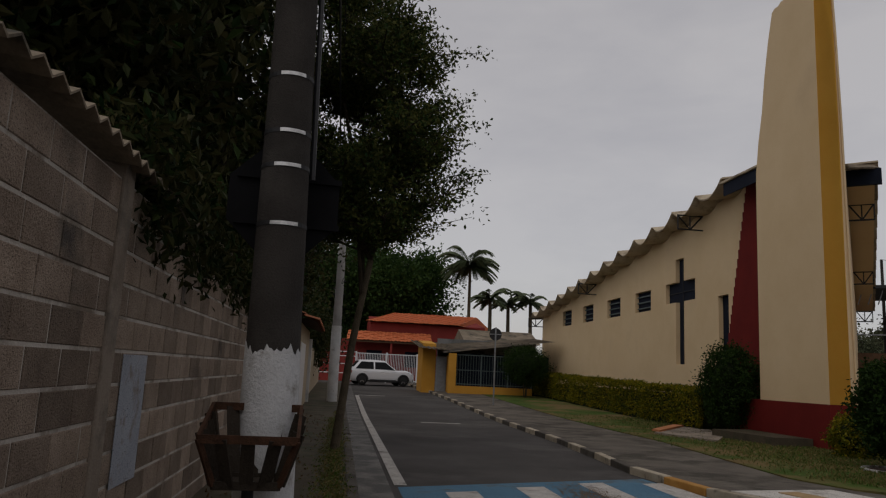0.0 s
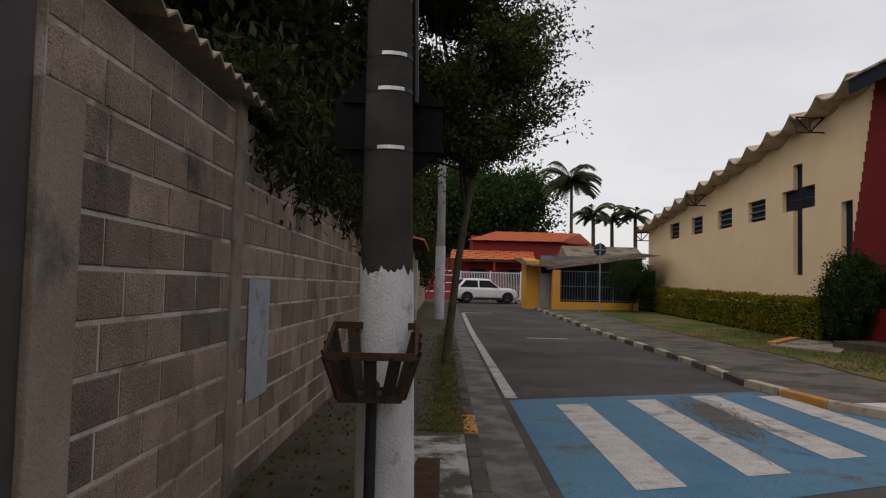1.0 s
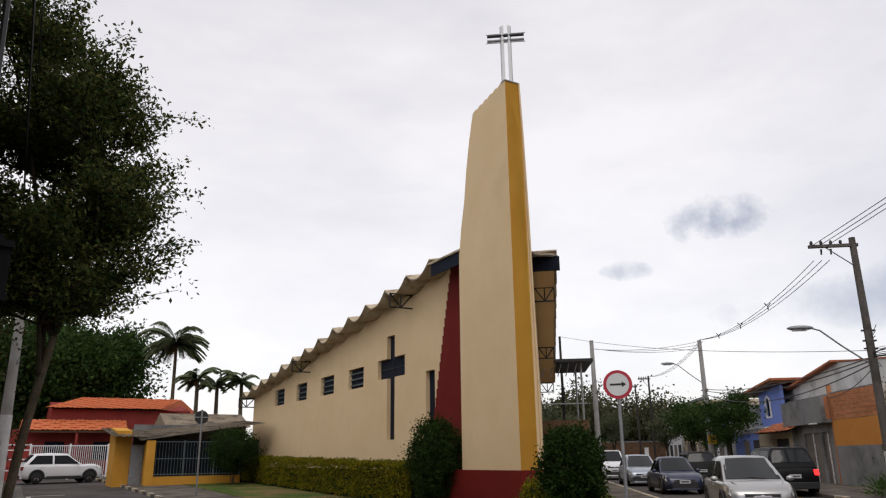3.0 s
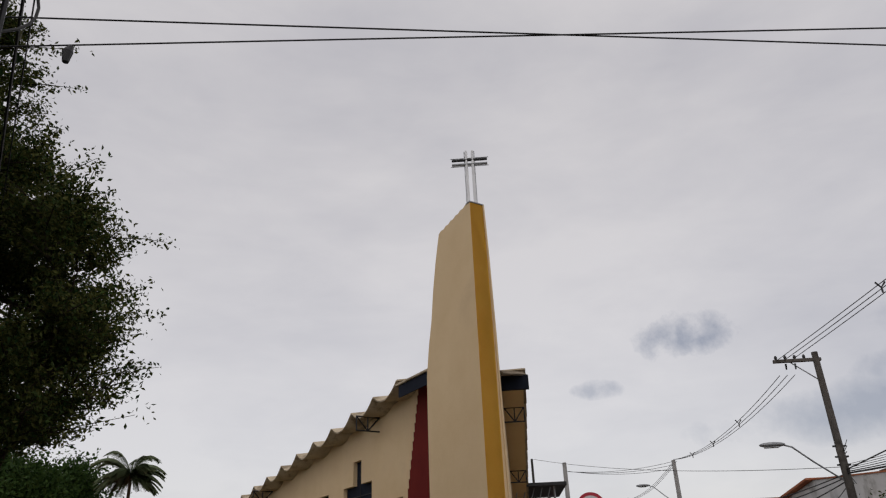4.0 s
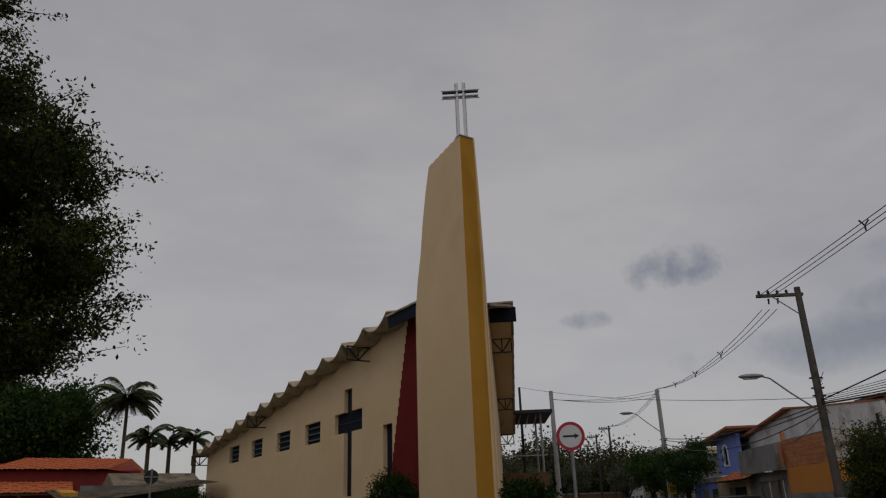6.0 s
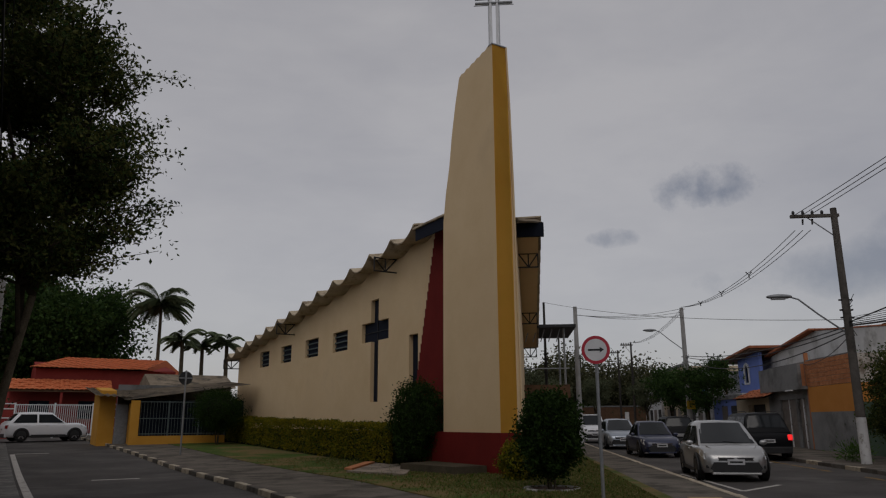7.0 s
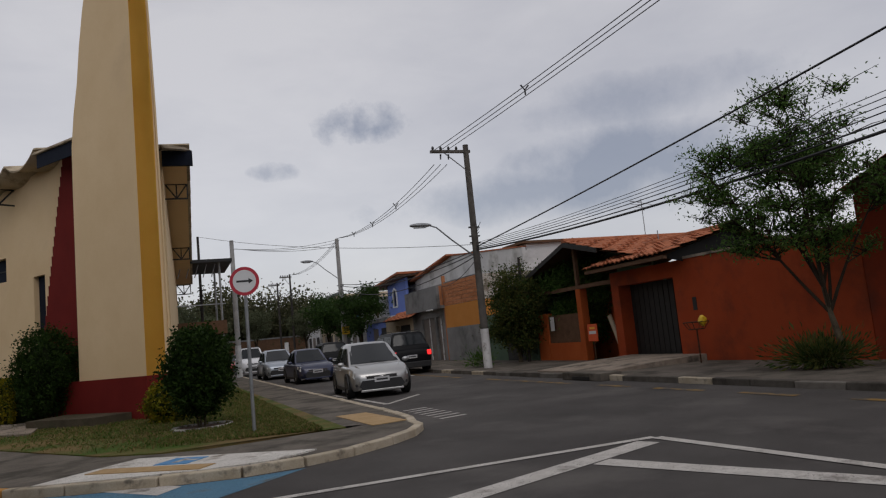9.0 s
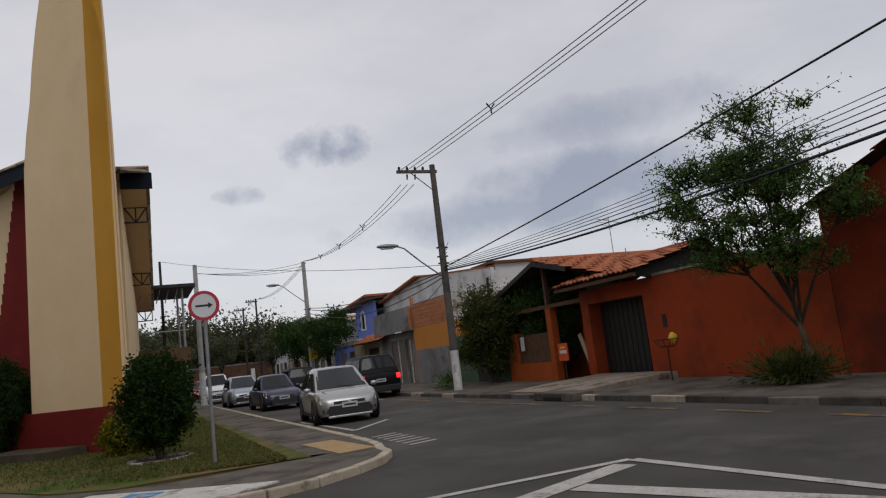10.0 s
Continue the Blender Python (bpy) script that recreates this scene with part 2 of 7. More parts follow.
CLAY = surface("clay roof tiles", (0.30, 0.095, 0.045), (0.46, 0.17, 0.085), 2.5, 0.85, 0.3, 40, stain=(0.13, 0.06, 0.035), stain_scale=1.6, stain_at=0.58)
CLAY_BRIGHT = surface("bright orange clay tiles", (0.50, 0.13, 0.05), (0.62, 0.19, 0.08), 2, 0.8, 0.3, 40)
RED_WALL = surface("red wall paint", (0.22, 0.035, 0.03), (0.30, 0.05, 0.04), 1, 0.85, 0.15, 40)
TERRACOTTA = surface("terracotta wall paint", (0.29, 0.046, 0.014), (0.36, 0.064, 0.020), 0.8, 0.9, 0.2, 50, stain=(0.20, 0.042, 0.018), stain_scale=0.6, stain_at=0.57)
# a darker tone of the terracotta above
DEEP_TERRACOTTA = surface("darker terracotta wall", (0.20, 0.030, 0.011), (0.26, 0.042, 0.015), 0.8, 0.9, 0.2, 50, stain=(0.13, 0.028, 0.014), stain_scale=0.6, stain_at=0.55)
ORANGE_WALL = surface("burnt orange wall paint", (0.36, 0.075, 0.018), (0.44, 0.105, 0.028), 1, 0.9, 0.2, 50)
OCHRE_WALL = surface("ochre yellow wall paint", (0.55, 0.26, 0.035), (0.64, 0.33, 0.06), 1, 0.85, 0.15, 40)
ORANGE_BAND = surface("pale orange wall paint", (0.52, 0.21, 0.045), (0.60, 0.26, 0.065), 1, 0.9, 0.2, 50)
BRICK = surface("bare hollow brick", (0.42, 0.16, 0.07), (0.52, 0.23, 0.11), 3, 0.9, 0.4, 50, vary=0.12)
GREY_WALL = surface("bare grey render", (0.17, 0.17, 0.17), (0.26, 0.26, 0.255), 1, 0.92, 0.3, 50, stain=(0.12, 0.12, 0.115), stain_scale=0.7, stain_at=0.57)
WHITE_WALL = surface("dirty white wall paint", (0.50, 0.50, 0.50), (0.64, 0.64, 0.63), 0.8, 0.9, 0.2, 40, stain=(0.34, 0.335, 0.32), stain_scale=0.7, stain_at=0.58)
BLUE_WALL = surface("periwinkle blue wall paint", (0.14, 0.20, 0.50), (0.18, 0.25, 0.58), 1, 0.85, 0.15, 40)
BEIGE_WALL = surface("beige wall paint", (0.42, 0.34, 0.24), (0.52, 0.43, 0.31), 1, 0.9, 0.2, 40)
GREEN_WALL = surface("faded green wall paint", (0.07, 0.11, 0.075), (0.11, 0.16, 0.11), 1, 0.9, 0.2, 40)
SHUTTER = surface("dark garage shutter", (0.009, 0.008, 0.007), (0.018, 0.016, 0.014), 3, 0.7, 0.2, 40)
GATE_BROWN = surface("brown steel gate", (0.12, 0.10, 0.085), (0.20, 0.17, 0.145), 3, 0.6, 0.2, 40)
DARK_GATE = surface("dark plain gate sheet", (0.030, 0.028, 0.025), (0.05, 0.047, 0.042), 2, 0.7, 0.1, 60)
GALV = surface("grey galvanised steel", (0.22, 0.23, 0.24), (0.34, 0.35, 0.36), 6, 0.5, 0.1, 90, metal=0.5)
RAIL = surface("grey-green painted railing", (0.06, 0.085, 0.085), (0.10, 0.13, 0.13), 5, 0.6, 0.1, 60)
WHITE_PAINT = surface("white gloss paint", (0.72, 0.72, 0.72), (0.8, 0.8, 0.8), 3, 0.4, 0.05, 60)
SIGN_RED = surface("red sign film", (0.42, 0.012, 0.03), (0.48, 0.018, 0.04), 3, 0.4, 0.02, 60)
SIGN_WHITE = surface("white sign film", (0.62, 0.62, 0.62), (0.68, 0.68, 0.68), 3, 0.4, 0.02, 60)
SIGN_BLACK = surface("black sign film", (0.01, 0.01, 0.01), (0.015, 0.015, 0.015), 3, 0.4, 0.02, 60)
SIGN_BLUE = surface("blue painted tile", (0.05, 0.20, 0.42), (0.08, 0.27, 0.50), 5, 0.6, 0.2, 60)
TACTILE = surface("worn yellow tactile tile", (0.34, 0.22, 0.10), (0.46, 0.32, 0.17), 5, 0.85, 0.4, 60)
SIGN_YELLOW = surface("yellow sign film", (0.60, 0.36, 0.01), (0.66, 0.42, 0.02), 4, 0.5, 0.05, 60)
WIRE = surface("black cable", (0.012, 0.012, 0.012), (0.02, 0.02, 0.02), 5, 0.6, 0.0, 60)
BROWN_WOOD = surface("brown timber", (0.09, 0.05, 0.03), (0.15, 0.085, 0.05), 4, 0.8, 0.3, 50)
SILVER = surface("silver car paint", (0.36, 0.36, 0.355), (0.41, 0.41, 0.40), 2, 0.32, 0.0, 200, metal=0.7, coat=0.7)
WHITE_CAR = surface("white car paint", (0.74, 0.74, 0.75), (0.78, 0.78, 0.79), 2, 0.35, 0.0, 200, coat=0.8)
NAVY_CAR = surface("dark blue car paint", (0.018, 0.024, 0.060), (0.024, 0.031, 0.072), 2, 0.35, 0.0, 200, metal=0.1, coat=0.35)
ICE_CAR = surface("pale blue-grey car paint", (0.30, 0.34, 0.39), (0.34, 0.38, 0.43), 2, 0.32, 0.0, 200, metal=0.5, coat=0.7)
BLACK_CAR = surface("black car paint", (0.006, 0.0065, 0.008), (0.009, 0.0095, 0.011), 2, 0.5, 0.0, 200)
TRIM_BLACK = surface("black plastic trim", (0.015, 0.015, 0.016), (0.022, 0.022, 0.023), 6, 0.6, 0.1, 90)
CAR_GLASS = surface("tinted car glass", (0.012, 0.015, 0.017), (0.016, 0.019, 0.021), 2, 0.08, 0.0, 60)
CHROME = surface("chrome", (0.55, 0.55, 0.56), (0.6, 0.6, 0.61), 2, 0.15, 0.0, 60, metal=1.0)
ALLOY = surface("alloy wheel", (0.35, 0.35, 0.36), (0.42, 0.42, 0.43), 2, 0.35, 0.0, 60, metal=0.8)
TYRE = surface("tyre rubber", (0.014, 0.014, 0.014), (0.024, 0.023, 0.022), 8, 0.9, 0.3, 90)
HEADLAMP = surface("clear headlamp", (0.45, 0.47, 0.48), (0.6, 0.62, 0.63), 12, 0.08, 0.0, 60, coat=1.0)
TAIL_OFF = surface("red tail lamp lens", (0.20, 0.008, 0.008), (0.28, 0.012, 0.012), 5, 0.15, 0.0, 60, coat=1.0)
TAIL_ON = lamp_glow("lit red tail lamp", (1.0, 0.03, 0.03), 1.6)
PLATE = surface("pale number plate", (0.45, 0.45, 0.46), (0.55, 0.55, 0.56), 4, 0.5, 0.0, 60)
PLASTIC_YELLOW = surface("yellow plastic bag", (0.6, 0.38, 0.01), (0.7, 0.46, 0.02), 4, 0.4, 0.1, 30)
POSTER_RED = surface("red-orange placard", (0.60, 0.07, 0.01), (0.66, 0.10, 0.02), 4, 0.6, 0.0, 60)
KERB_GREY = surface("grimy grey kerb stone", (0.09, 0.08, 0.068), (0.17, 0.155, 0.135), 3, 0.9, 0.5, 60, vary=0.2)
# weathered brown, lightened: ground bounce on the underside is put into the colour
ROOF_EDGE = surface("brown weathered sheets, bounce-lit tone", (0.40, 0.325, 0.225), (0.56, 0.47, 0.34), 2.0, 0.9, 0.3, 40, stain=(0.22, 0.17, 0.115), stain_scale=1.5, stain_at=0.57)
DIRT = surface("tracked brown dirt", (0.14, 0.10, 0.065), (0.22, 0.17, 0.12), 3, 0.95, 0.4, 90)
LITTER = leafy("fallen leaves", (0.06, 0.035, 0.015), (0.16, 0.10, 0.045))

# ---- helpers of this place ----
U1, N1 = Vector((-math.sin(radians(8)), math.cos(radians(8)), 0)), Vector((math.cos(radians(8)), math.sin(radians(8)), 0))
U2, N2 = Vector((math.sin(radians(28)), math.cos(radians(28)), 0)), Vector((math.cos(radians(28)), -math.sin(radians(28)), 0))
YAW1, YAW2 = 8.0, -28.0


def rise(x, y):
    """The ground's height: level at the junction; the side street climbs gently beyond it, the main street hardly at all."""
    r = math.hypot(x, y)
    side = min(1.0, max(0.0, (24 - math.degrees(math.atan2(x, y))) / 12))
    slope = 0.004 + 0.016 * side * side * (3 - 2 * side)
    return 0.0 if r < 22 else (slope * (r - 22) ** 2 / 12 if r < 28 else slope * (r - 25))


def on1(s, q, z=0.0, ground=True):
    """A place by the side street: metres along it, metres to its right, height over the ground."""
    p = U1 * s + N1 * q
    return Vector((p.x, p.y, z + (rise(p.x, p.y) if ground else 0)))


def on2(s, q, z=0.0, ground=True):
    """The same by the main street."""
    p = U2 * s + N2 * q
    return Vector((p.x, p.y, z + (rise(p.x, p.y) if ground else 0)))


def part(name, bm, material, parent=None, label="", m=None):
    me = bpy.data.meshes.new(name)
    if m is not None:
        bmesh.ops.transform(bm, matrix=m, verts=bm.verts)
    bm.normal_update()
    bm.to_mesh(me)
    bm.free()
    me.materials.append(material)
    ob = new(name, me)
    if parent:
        ob.parent = parent
    return tagged(ob, label)


def smooth(ob, degrees=40):
    me = ob.data
    me.polygons.foreach_set("use_smooth", [True] * len(me.polygons))
    bm = bmesh.new()
    bm.from_mesh(me)
    for e in bm.edges:
        if len(e.link_faces) == 2 and e.calc_face_angle(0) > radians(degrees):
            e.smooth = False
    bm.to_mesh(me)
    bm.free()
    return ob


def thing(name, label, category, m=None, group="", kind=""):
    ob = tagged(new(name), label, category, group, kind)
    ob.empty_display_size = 0.2
    if m is not None:
        ob.matrix_basis = m
    return ob


def box(bm, x0, x1, y0, y1, z0, z1, m=None, bevel=0.0):
    """A block, its edges rounded where bevel is given."""
    made = bmesh.ops.create_cube(bm, size=1, matrix=Matrix.Translation(((x0 + x1) / 2, (y0 + y1) / 2, (z0 + z1) / 2)) @ Matrix.Diagonal((x1 - x0, y1 - y0, z1 - z0, 1)))
    verts = made["verts"]
    if bevel:
        edges = list({e for v in verts for e in v.link_edges})
        verts = list({v for f in bmesh.ops.bevel(bm, geom=edges, offset=bevel, segments=2, affect="EDGES", profile=0.5)["faces"] for v in f.verts} | {v for v in verts if v.is_valid})
    if m is not None:
        bmesh.ops.transform(bm, matrix=m, verts=verts)
    return verts


def blocks(*specs, m=None, bevel=0.0):
    bm = bmesh.new()
    for s in specs:
        box(bm, *s, m=m, bevel=bevel)
    return bm


def tube(bm, points, radii, sides=8, cap=True):
    """A round bar through points, with a radius at each."""
    if isinstance(radii, (int, float)):
        radii = [radii] * len(points)
    points = [Vector(p) for p in points]
    rings = []
    side = None
    for i, p in enumerate(points):
        d = (points[min(i + 1, len(points) - 1)] - points[max(i - 1, 0)]).normalized()
        if side is None:
            side = d.cross(Vector((0, 0, 1)) if abs(d.z) < 0.9 else Vector((1, 0, 0))).normalized()
        side = (side - d * side.dot(d)).normalized()
        other = d.cross(side)
        rings.append([bm.verts.new(p + (side * math.cos(2 * math.pi * k / sides) + other * math.sin(2 * math.pi * k / sides)) * radii[i]) for k in range(sides)])
    for a, b in zip(rings, rings[1:]):
        for k in range(sides):
            bm.faces.new((a[k], a[(k + 1) % sides], b[(k + 1) % sides], b[k]))
    if cap:
        bm.faces.new(list(reversed(rings[0])))
        bm.faces.new(rings[-1])
    return bm


def prism(bm, outline, z0, z1, m=None):
    """An outline in the plane, raised from z0 to z1."""
    low = [bm.verts.new((x, y, z0)) for x, y in outline]
    high = [bm.verts.new((x, y, z1)) for x, y in outline]
    bm.faces.new(list(reversed(low)))
    bm.faces.new(high)
    for i in range(len(low)):
        j = (i + 1) % len(low)
        bm.faces.new((low[i], low[j], high[j], high[i]))
    if m is not None:
        bmesh.ops.transform(bm, matrix=m, verts=low + high)
    bmesh.ops.recalc_face_normals(bm, faces=bm.faces)
    return bm


def sheet(bm, left, right, across, lift, thick=0.0):
    """A strip of ground between two lines of as many points, that follows the ground at a height above it; with thick, closed at its sides."""
    rows = []
    for a, b in zip(left, right):
        row = []
        for k in range(across + 1):
            p = Vector(a).lerp(Vector(b), k / across)
            row.append(bm.verts.new((p.x, p.y, rise(p.x, p.y) + lift)))
        rows.append(row)
    for a, b in zip(rows, rows[1:]):
        for k in range(across):
            bm.faces.new((a[k], a[k + 1], b[k + 1], b[k]))
    if thick:
        rim = [r[0] for r in rows] + rows[-1][1:] + [r[-1] for r in reversed(rows[:-1])] + list(reversed(rows[0][1:-1]))
        low = [bm.verts.new(v.co - Vector((0, 0, thick))) for v in rim]
        for i in range(len(rim)):
            j = (i + 1) % len(rim)
            if (rim[i].co - rim[j].co).length > 1e-5:
                bm.faces.new((rim[i], rim[j], low[j], low[i]))
    bmesh.ops.recalc_face_normals(bm, faces=bm.faces)
    if sum(f.normal.z for f in bm.faces) < 0:
        bmesh.ops.reverse_faces(bm, faces=bm.faces)
    return bm


def along(points, step):
    """Points at even steps along a line of points."""
    res = []
    for a, b in zip(points, points[1:]):
        a, b = Vector(a), Vector(b)
        n = max(1, round((b - a).length / step))
        res += [a.lerp(b, k / n) for k in range(n)]
    return res + [Vector(points[-1])]


def leaves(name, centres, size, material, parent, label="", droop=0.0, slim=0.5, seed=0):
    """Many single leaves, one folded quad each, at the given places."""
    rng = np.random.default_rng(seed)
    c = np.asarray(centres, float)
    n = len(c)
    d = rng.normal(size=(n, 3))
    d[:, 2] -= droop
    d /= np.linalg.norm(d, axis=1, keepdims=True)
    w = np.cross(d, rng.normal(size=(n, 3)))
    w /= np.linalg.norm(w, axis=1, keepdims=True)
    s = size * rng.uniform(0.6, 1.3, (n, 1))
    up = np.cross(d, w) * s * 0.12
    v = np.stack([c - d * s * 0.5, c + w * s * slim * 0.5 + up, c + d * s * 0.5, c - w * s * slim * 0.5 + up], 1).reshape(-1, 3)
    me = bpy.data.meshes.new(name)
    me.from_pydata(v.tolist(), [], np.arange(4 * n).reshape(n, 4).tolist())
    me.materials.append(material)
    ob = new(name, me)
    ob.parent = parent
    return tagged(ob, label)


def panel(bm, cuts, levels, solid, thick, top=None):
    """An upright wall in the plane x = 0 along y, thick towards +x, on a grid of cuts along it and levels up, with openings where solid(y, z) is false."""
    ny, nz = len(cuts) - 1, len(levels) - 1
    full = [[solid((cuts[i] + cuts[i + 1]) / 2, (levels[j] + levels[j + 1]) / 2) for j in range(nz)] for i in range(ny)]
    made = {}

    def vert(i, j, d):
        if (i, j, d) not in made:
            z = top(cuts[i]) if top and j == nz else levels[j]
            made[i, j, d] = bm.verts.new((thick * d, cuts[i], z))
        return made[i, j, d]

    def face(*corners):
        bm.faces.new([vert(*c) for c in corners])

    for i in range(ny):
        for j in range(nz):
            if not full[i][j]:
                continue
            face((i, j, 0), (i, j + 1, 0), (i + 1, j + 1, 0), (i + 1, j, 0))
            face((i, j, 1), (i + 1, j, 1), (i + 1, j + 1, 1), (i, j + 1, 1))
            if i == 0 or not full[i - 1][j]:
                face((i, j, 0), (i, j, 1), (i, j + 1, 1), (i, j + 1, 0))
            if i == ny - 1 or not full[i + 1][j]:
                face((i + 1, j, 0), (i + 1, j + 1, 0), (i + 1, j + 1, 1), (i + 1, j, 1))
            if j == 0 or not full[i][j - 1]:
                face((i, j, 0), (i + 1, j, 0), (i + 1, j, 1), (i, j, 1))
            if j == nz - 1 or not full[i][j + 1]:
                face((i, j + 1, 0), (i, j + 1, 1), (i + 1, j + 1, 1), (i + 1, j + 1, 0))
    return bm


def holes(*rects):
    """True where a point lies in none of the openings (y0, y1, z0, z1)."""
    return lambda y, z: not any(a < y < b and c < z < d for a, b, c, d in rects)


def upright(bm, outline, x0, x1):
    """An outline of (y, z) points, thick from x0 to x1."""
    a = [bm.verts.new((x0, y, z)) for y, z in outline]
    b = [bm.verts.new((x1, y, z)) for y, z in outline]
    bm.faces.new(a)
    bm.faces.new(list(reversed(b)))
    for i in range(len(a)):
        j = (i + 1) % len(a)
        bm.faces.new((a[j], a[i], b[i], b[j]))
    bmesh.ops.recalc_face_normals(bm, faces=bm.faces)
    return bm

# ---- ground and streets ----
bm = bmesh.new()
rings = [0, 4, 8, 12, 16, 19, 22, 23, 24, 25, 26, 27, 28, 31, 34, 38, 42, 47, 52, 58, 65, 75, 90, 110, 140, 200, 320, 600, 1200]
previous = None
for r in rings:
    if r == 0:
        previous = [bm.verts.new((0, 0, 0))]
        continue
    ring = []
    for k in range(96):
        x, y = r * math.cos(2 * math.pi * k / 96), r * math.sin(2 * math.pi * k / 96)
        ring.append(bm.verts.new((x, y, min(rise(x, y), 1.6))))
    for k in range(96):
        j = (k + 1) % 96
        bm.faces.new((previous[0], ring[k], ring[j]) if len(previous) == 1 else (previous[k], ring[k], ring[j], previous[j]))
    previous = ring
tagged(part("ground", bm, ASPHALT), "worn grey asphalt of two streets meeting", "ground", kind="structure")

# corner pavement in front of the church: kerb line from the side street round to the main street
KERB_SIDE = [on1(s, q).to_2d() for s, q in ((58, 4.3), (50, 4.8), (42, 5.15), (34, 5.3), (26, 5.3), (17, 5.25), (14, 5.1), (11.9, 4.95))]
KERB_TURN = [Vector(p) for p in ((3.75, 10.4), (4.2, 9.7), (4.9, 8.8), (5.6, 8.15), (6.3, 7.85), (7.0, 7.75), (7.8, 7.85), (8.45, 8.05), (9.0, 8.4), (9.3, 8.85))]
KERB_MAIN = [on2(s, q).to_2d() for s, q in ((12.8, 4.2), (15, 4.3), (20, 4.35), (26, 4.35), (34, 4.35), (45, 4.35), (60, 4.35), (80, 4.35))]
LAWN_TIP = Vector((8.15, 9.75))
LAWN_SIDE = [on1(s, 7.8).to_2d() for s in (58, 50, 42, 34, 26, 17)] + [Vector((5.55, 11.9)), Vector((6.0, 10.9))]
LAWN_MAIN = [on2(s, 3.0).to_2d() for s in (12.4, 14.5, 20, 26, 34, 45, 60, 80)]
bm = bmesh.new()
inner = LAWN_SIDE + [Vector((6.4, 10.45)), Vector((6.7, 10.3)), Vector((7.0, 10.15)), Vector((7.3, 10.05)), Vector((7.6, 9.95)), Vector((7.9, 9.85)), LAWN_TIP, LAWN_TIP + Vector((0.12, 0.05)),
                     LAWN_TIP + Vector((0.25, 0.15)), LAWN_TIP + Vector((0.36, 0.3))] + LAWN_MAIN
outer = KERB_SIDE + KERB_TURN + KERB_MAIN
fine_in, fine_out = [], []
for k in range(len(inner) - 1):
    n = max(1, round((outer[k + 1] - outer[k]).length / 1.5))
    for j in range(n):
        fine_in.append(inner[k].lerp(inner[k + 1], j / n))
        fine_out.append(outer[k].lerp(outer[k + 1], j / n))
sheet(bm, fine_in + [inner[-1]], fine_out + [outer[-1]], 3, 0.105, 0.2)
pavement_corner = tagged(part("pavement_corner", bm, CONCRETE), "stained concrete pavement round the church corner", "pavement", kind="structure")

# lawn between the two pavements, from its tip at the corner back to the church
bm = bmesh.new()
a = along([LAWN_TIP, Vector((6.0, 10.9)), Vector((5.55, 11.9))] + [on1(s, 7.8).to_2d() for s in (17, 26, 34, 42)], 1.0)
b = along([LAWN_TIP, LAWN_MAIN[0], LAWN_MAIN[1]] + [on2(s, 3.0).to_2d() for s in (20, 26, 34, 38)], 1.0)
n = 44
pick = lambda line, k: line[min(len(line) - 1, round(k * (len(line) - 1) / n))]
sheet(bm, [pick(a, k) for k in range(n + 1)], [pick(b, k) for k in range(n + 1)], 14, 0.125, 0.2)
lawn = tagged(part("lawn", bm, GRASS_SOIL), "patchy green and dry lawn beside the church", "lawn", kind="structure")

# pavement of the near corner along the block wall
bm = bmesh.new()
left = along([on1(s, -1.45).to_2d() for s in (-8, 10, 30, 47)], 1.5)
right = along([on1(s, 0.22).to_2d() for s in (-8, 10, 30, 47)], 1.5)
sheet(bm, left, right, 3, 0.12, 0.2)
tagged(part("pavement_wall_side", bm, DAMP), "damp mossy concrete pavement beside a block wall", "pavement", kind="structure")
bm = sheet(bmesh.new(), along([on1(s, 0.37).to_2d() for s in (-8, 47)], 1.5), along([on1(s, 0.80).to_2d() for s in (-8, 47)], 1.5), 1, 0.006)
tagged(part("gutter", bm, GUTTER), "stained concrete gutter beside the kerb", "gutter", kind="structure")

# pavement in front of the houses on the main street
bm = bmesh.new()
left = along([on2(s, 10.25).to_2d() for s in (-30, 10, 30, 50, 80)], 1.5)
right = along([on2(s, 13.75).to_2d() for s in (-30, 10, 30, 50, 80)], 1.5)
sheet(bm, left, right, 3, 0.115, 0.25)
tagged(part("pavement_houses", bm, CONCRETE), "cracked concrete pavement before the houses", "pavement", kind="structure")


# ---- kerbs, stone by stone ----
def kerb_stone(length, width, height):
    bm = bmesh.new()
    box(bm, -width / 2, width / 2, 0.006, length - 0.006, -0.1, height, bevel=0.018)
    me = bpy.data.meshes.new("kerb_stone")
    bm.to_mesh(me)
    bm.free()
    return me


def kerb(name, line, width, height, paint, label):
    """Kerb stones of about a metre along a line; paint(k) gives each one's material."""
    whole = thing(name, label, "kerb", kind="structure")
    cache = {}
    k = 0
    for a, b in zip(line, line[1:]):
        n = max(1, round((b - a).length))
        for j in range(n):
            p, q = a.lerp(b, j / n), a.lerp(b, (j + 1) / n)
            length = round((q - p).length, 2)
            mat = paint(k, p)
            if (length, mat.name) not in cache:
                cache[length, mat.name] = kerb_stone(length, width, height)
                cache[length, mat.name].materials.append(mat)
            ob = new("kerb_stone", cache[length, mat.name])
            ob.parent = whole
            ob.matrix_basis = pose(p.x, p.y, rise(p.x, p.y) + random.uniform(-0.006, 0.006), random.uniform(-0.5, 0.5), 0, math.degrees(math.atan2(-(q - p).x, (q - p).y)) + random.uniform(-0.5, 0.5))
            k += 1
    return whole


def corner_paint(k, p):
    if p.y > 12.2 and p.x < 5:
        return (KERB_PALE, KERB_DARK)[k % 2]
    if 10.9 < p.y <= 12.2 and p.x < 5:
        return KERB_OCHRE
    return KERB_PALE


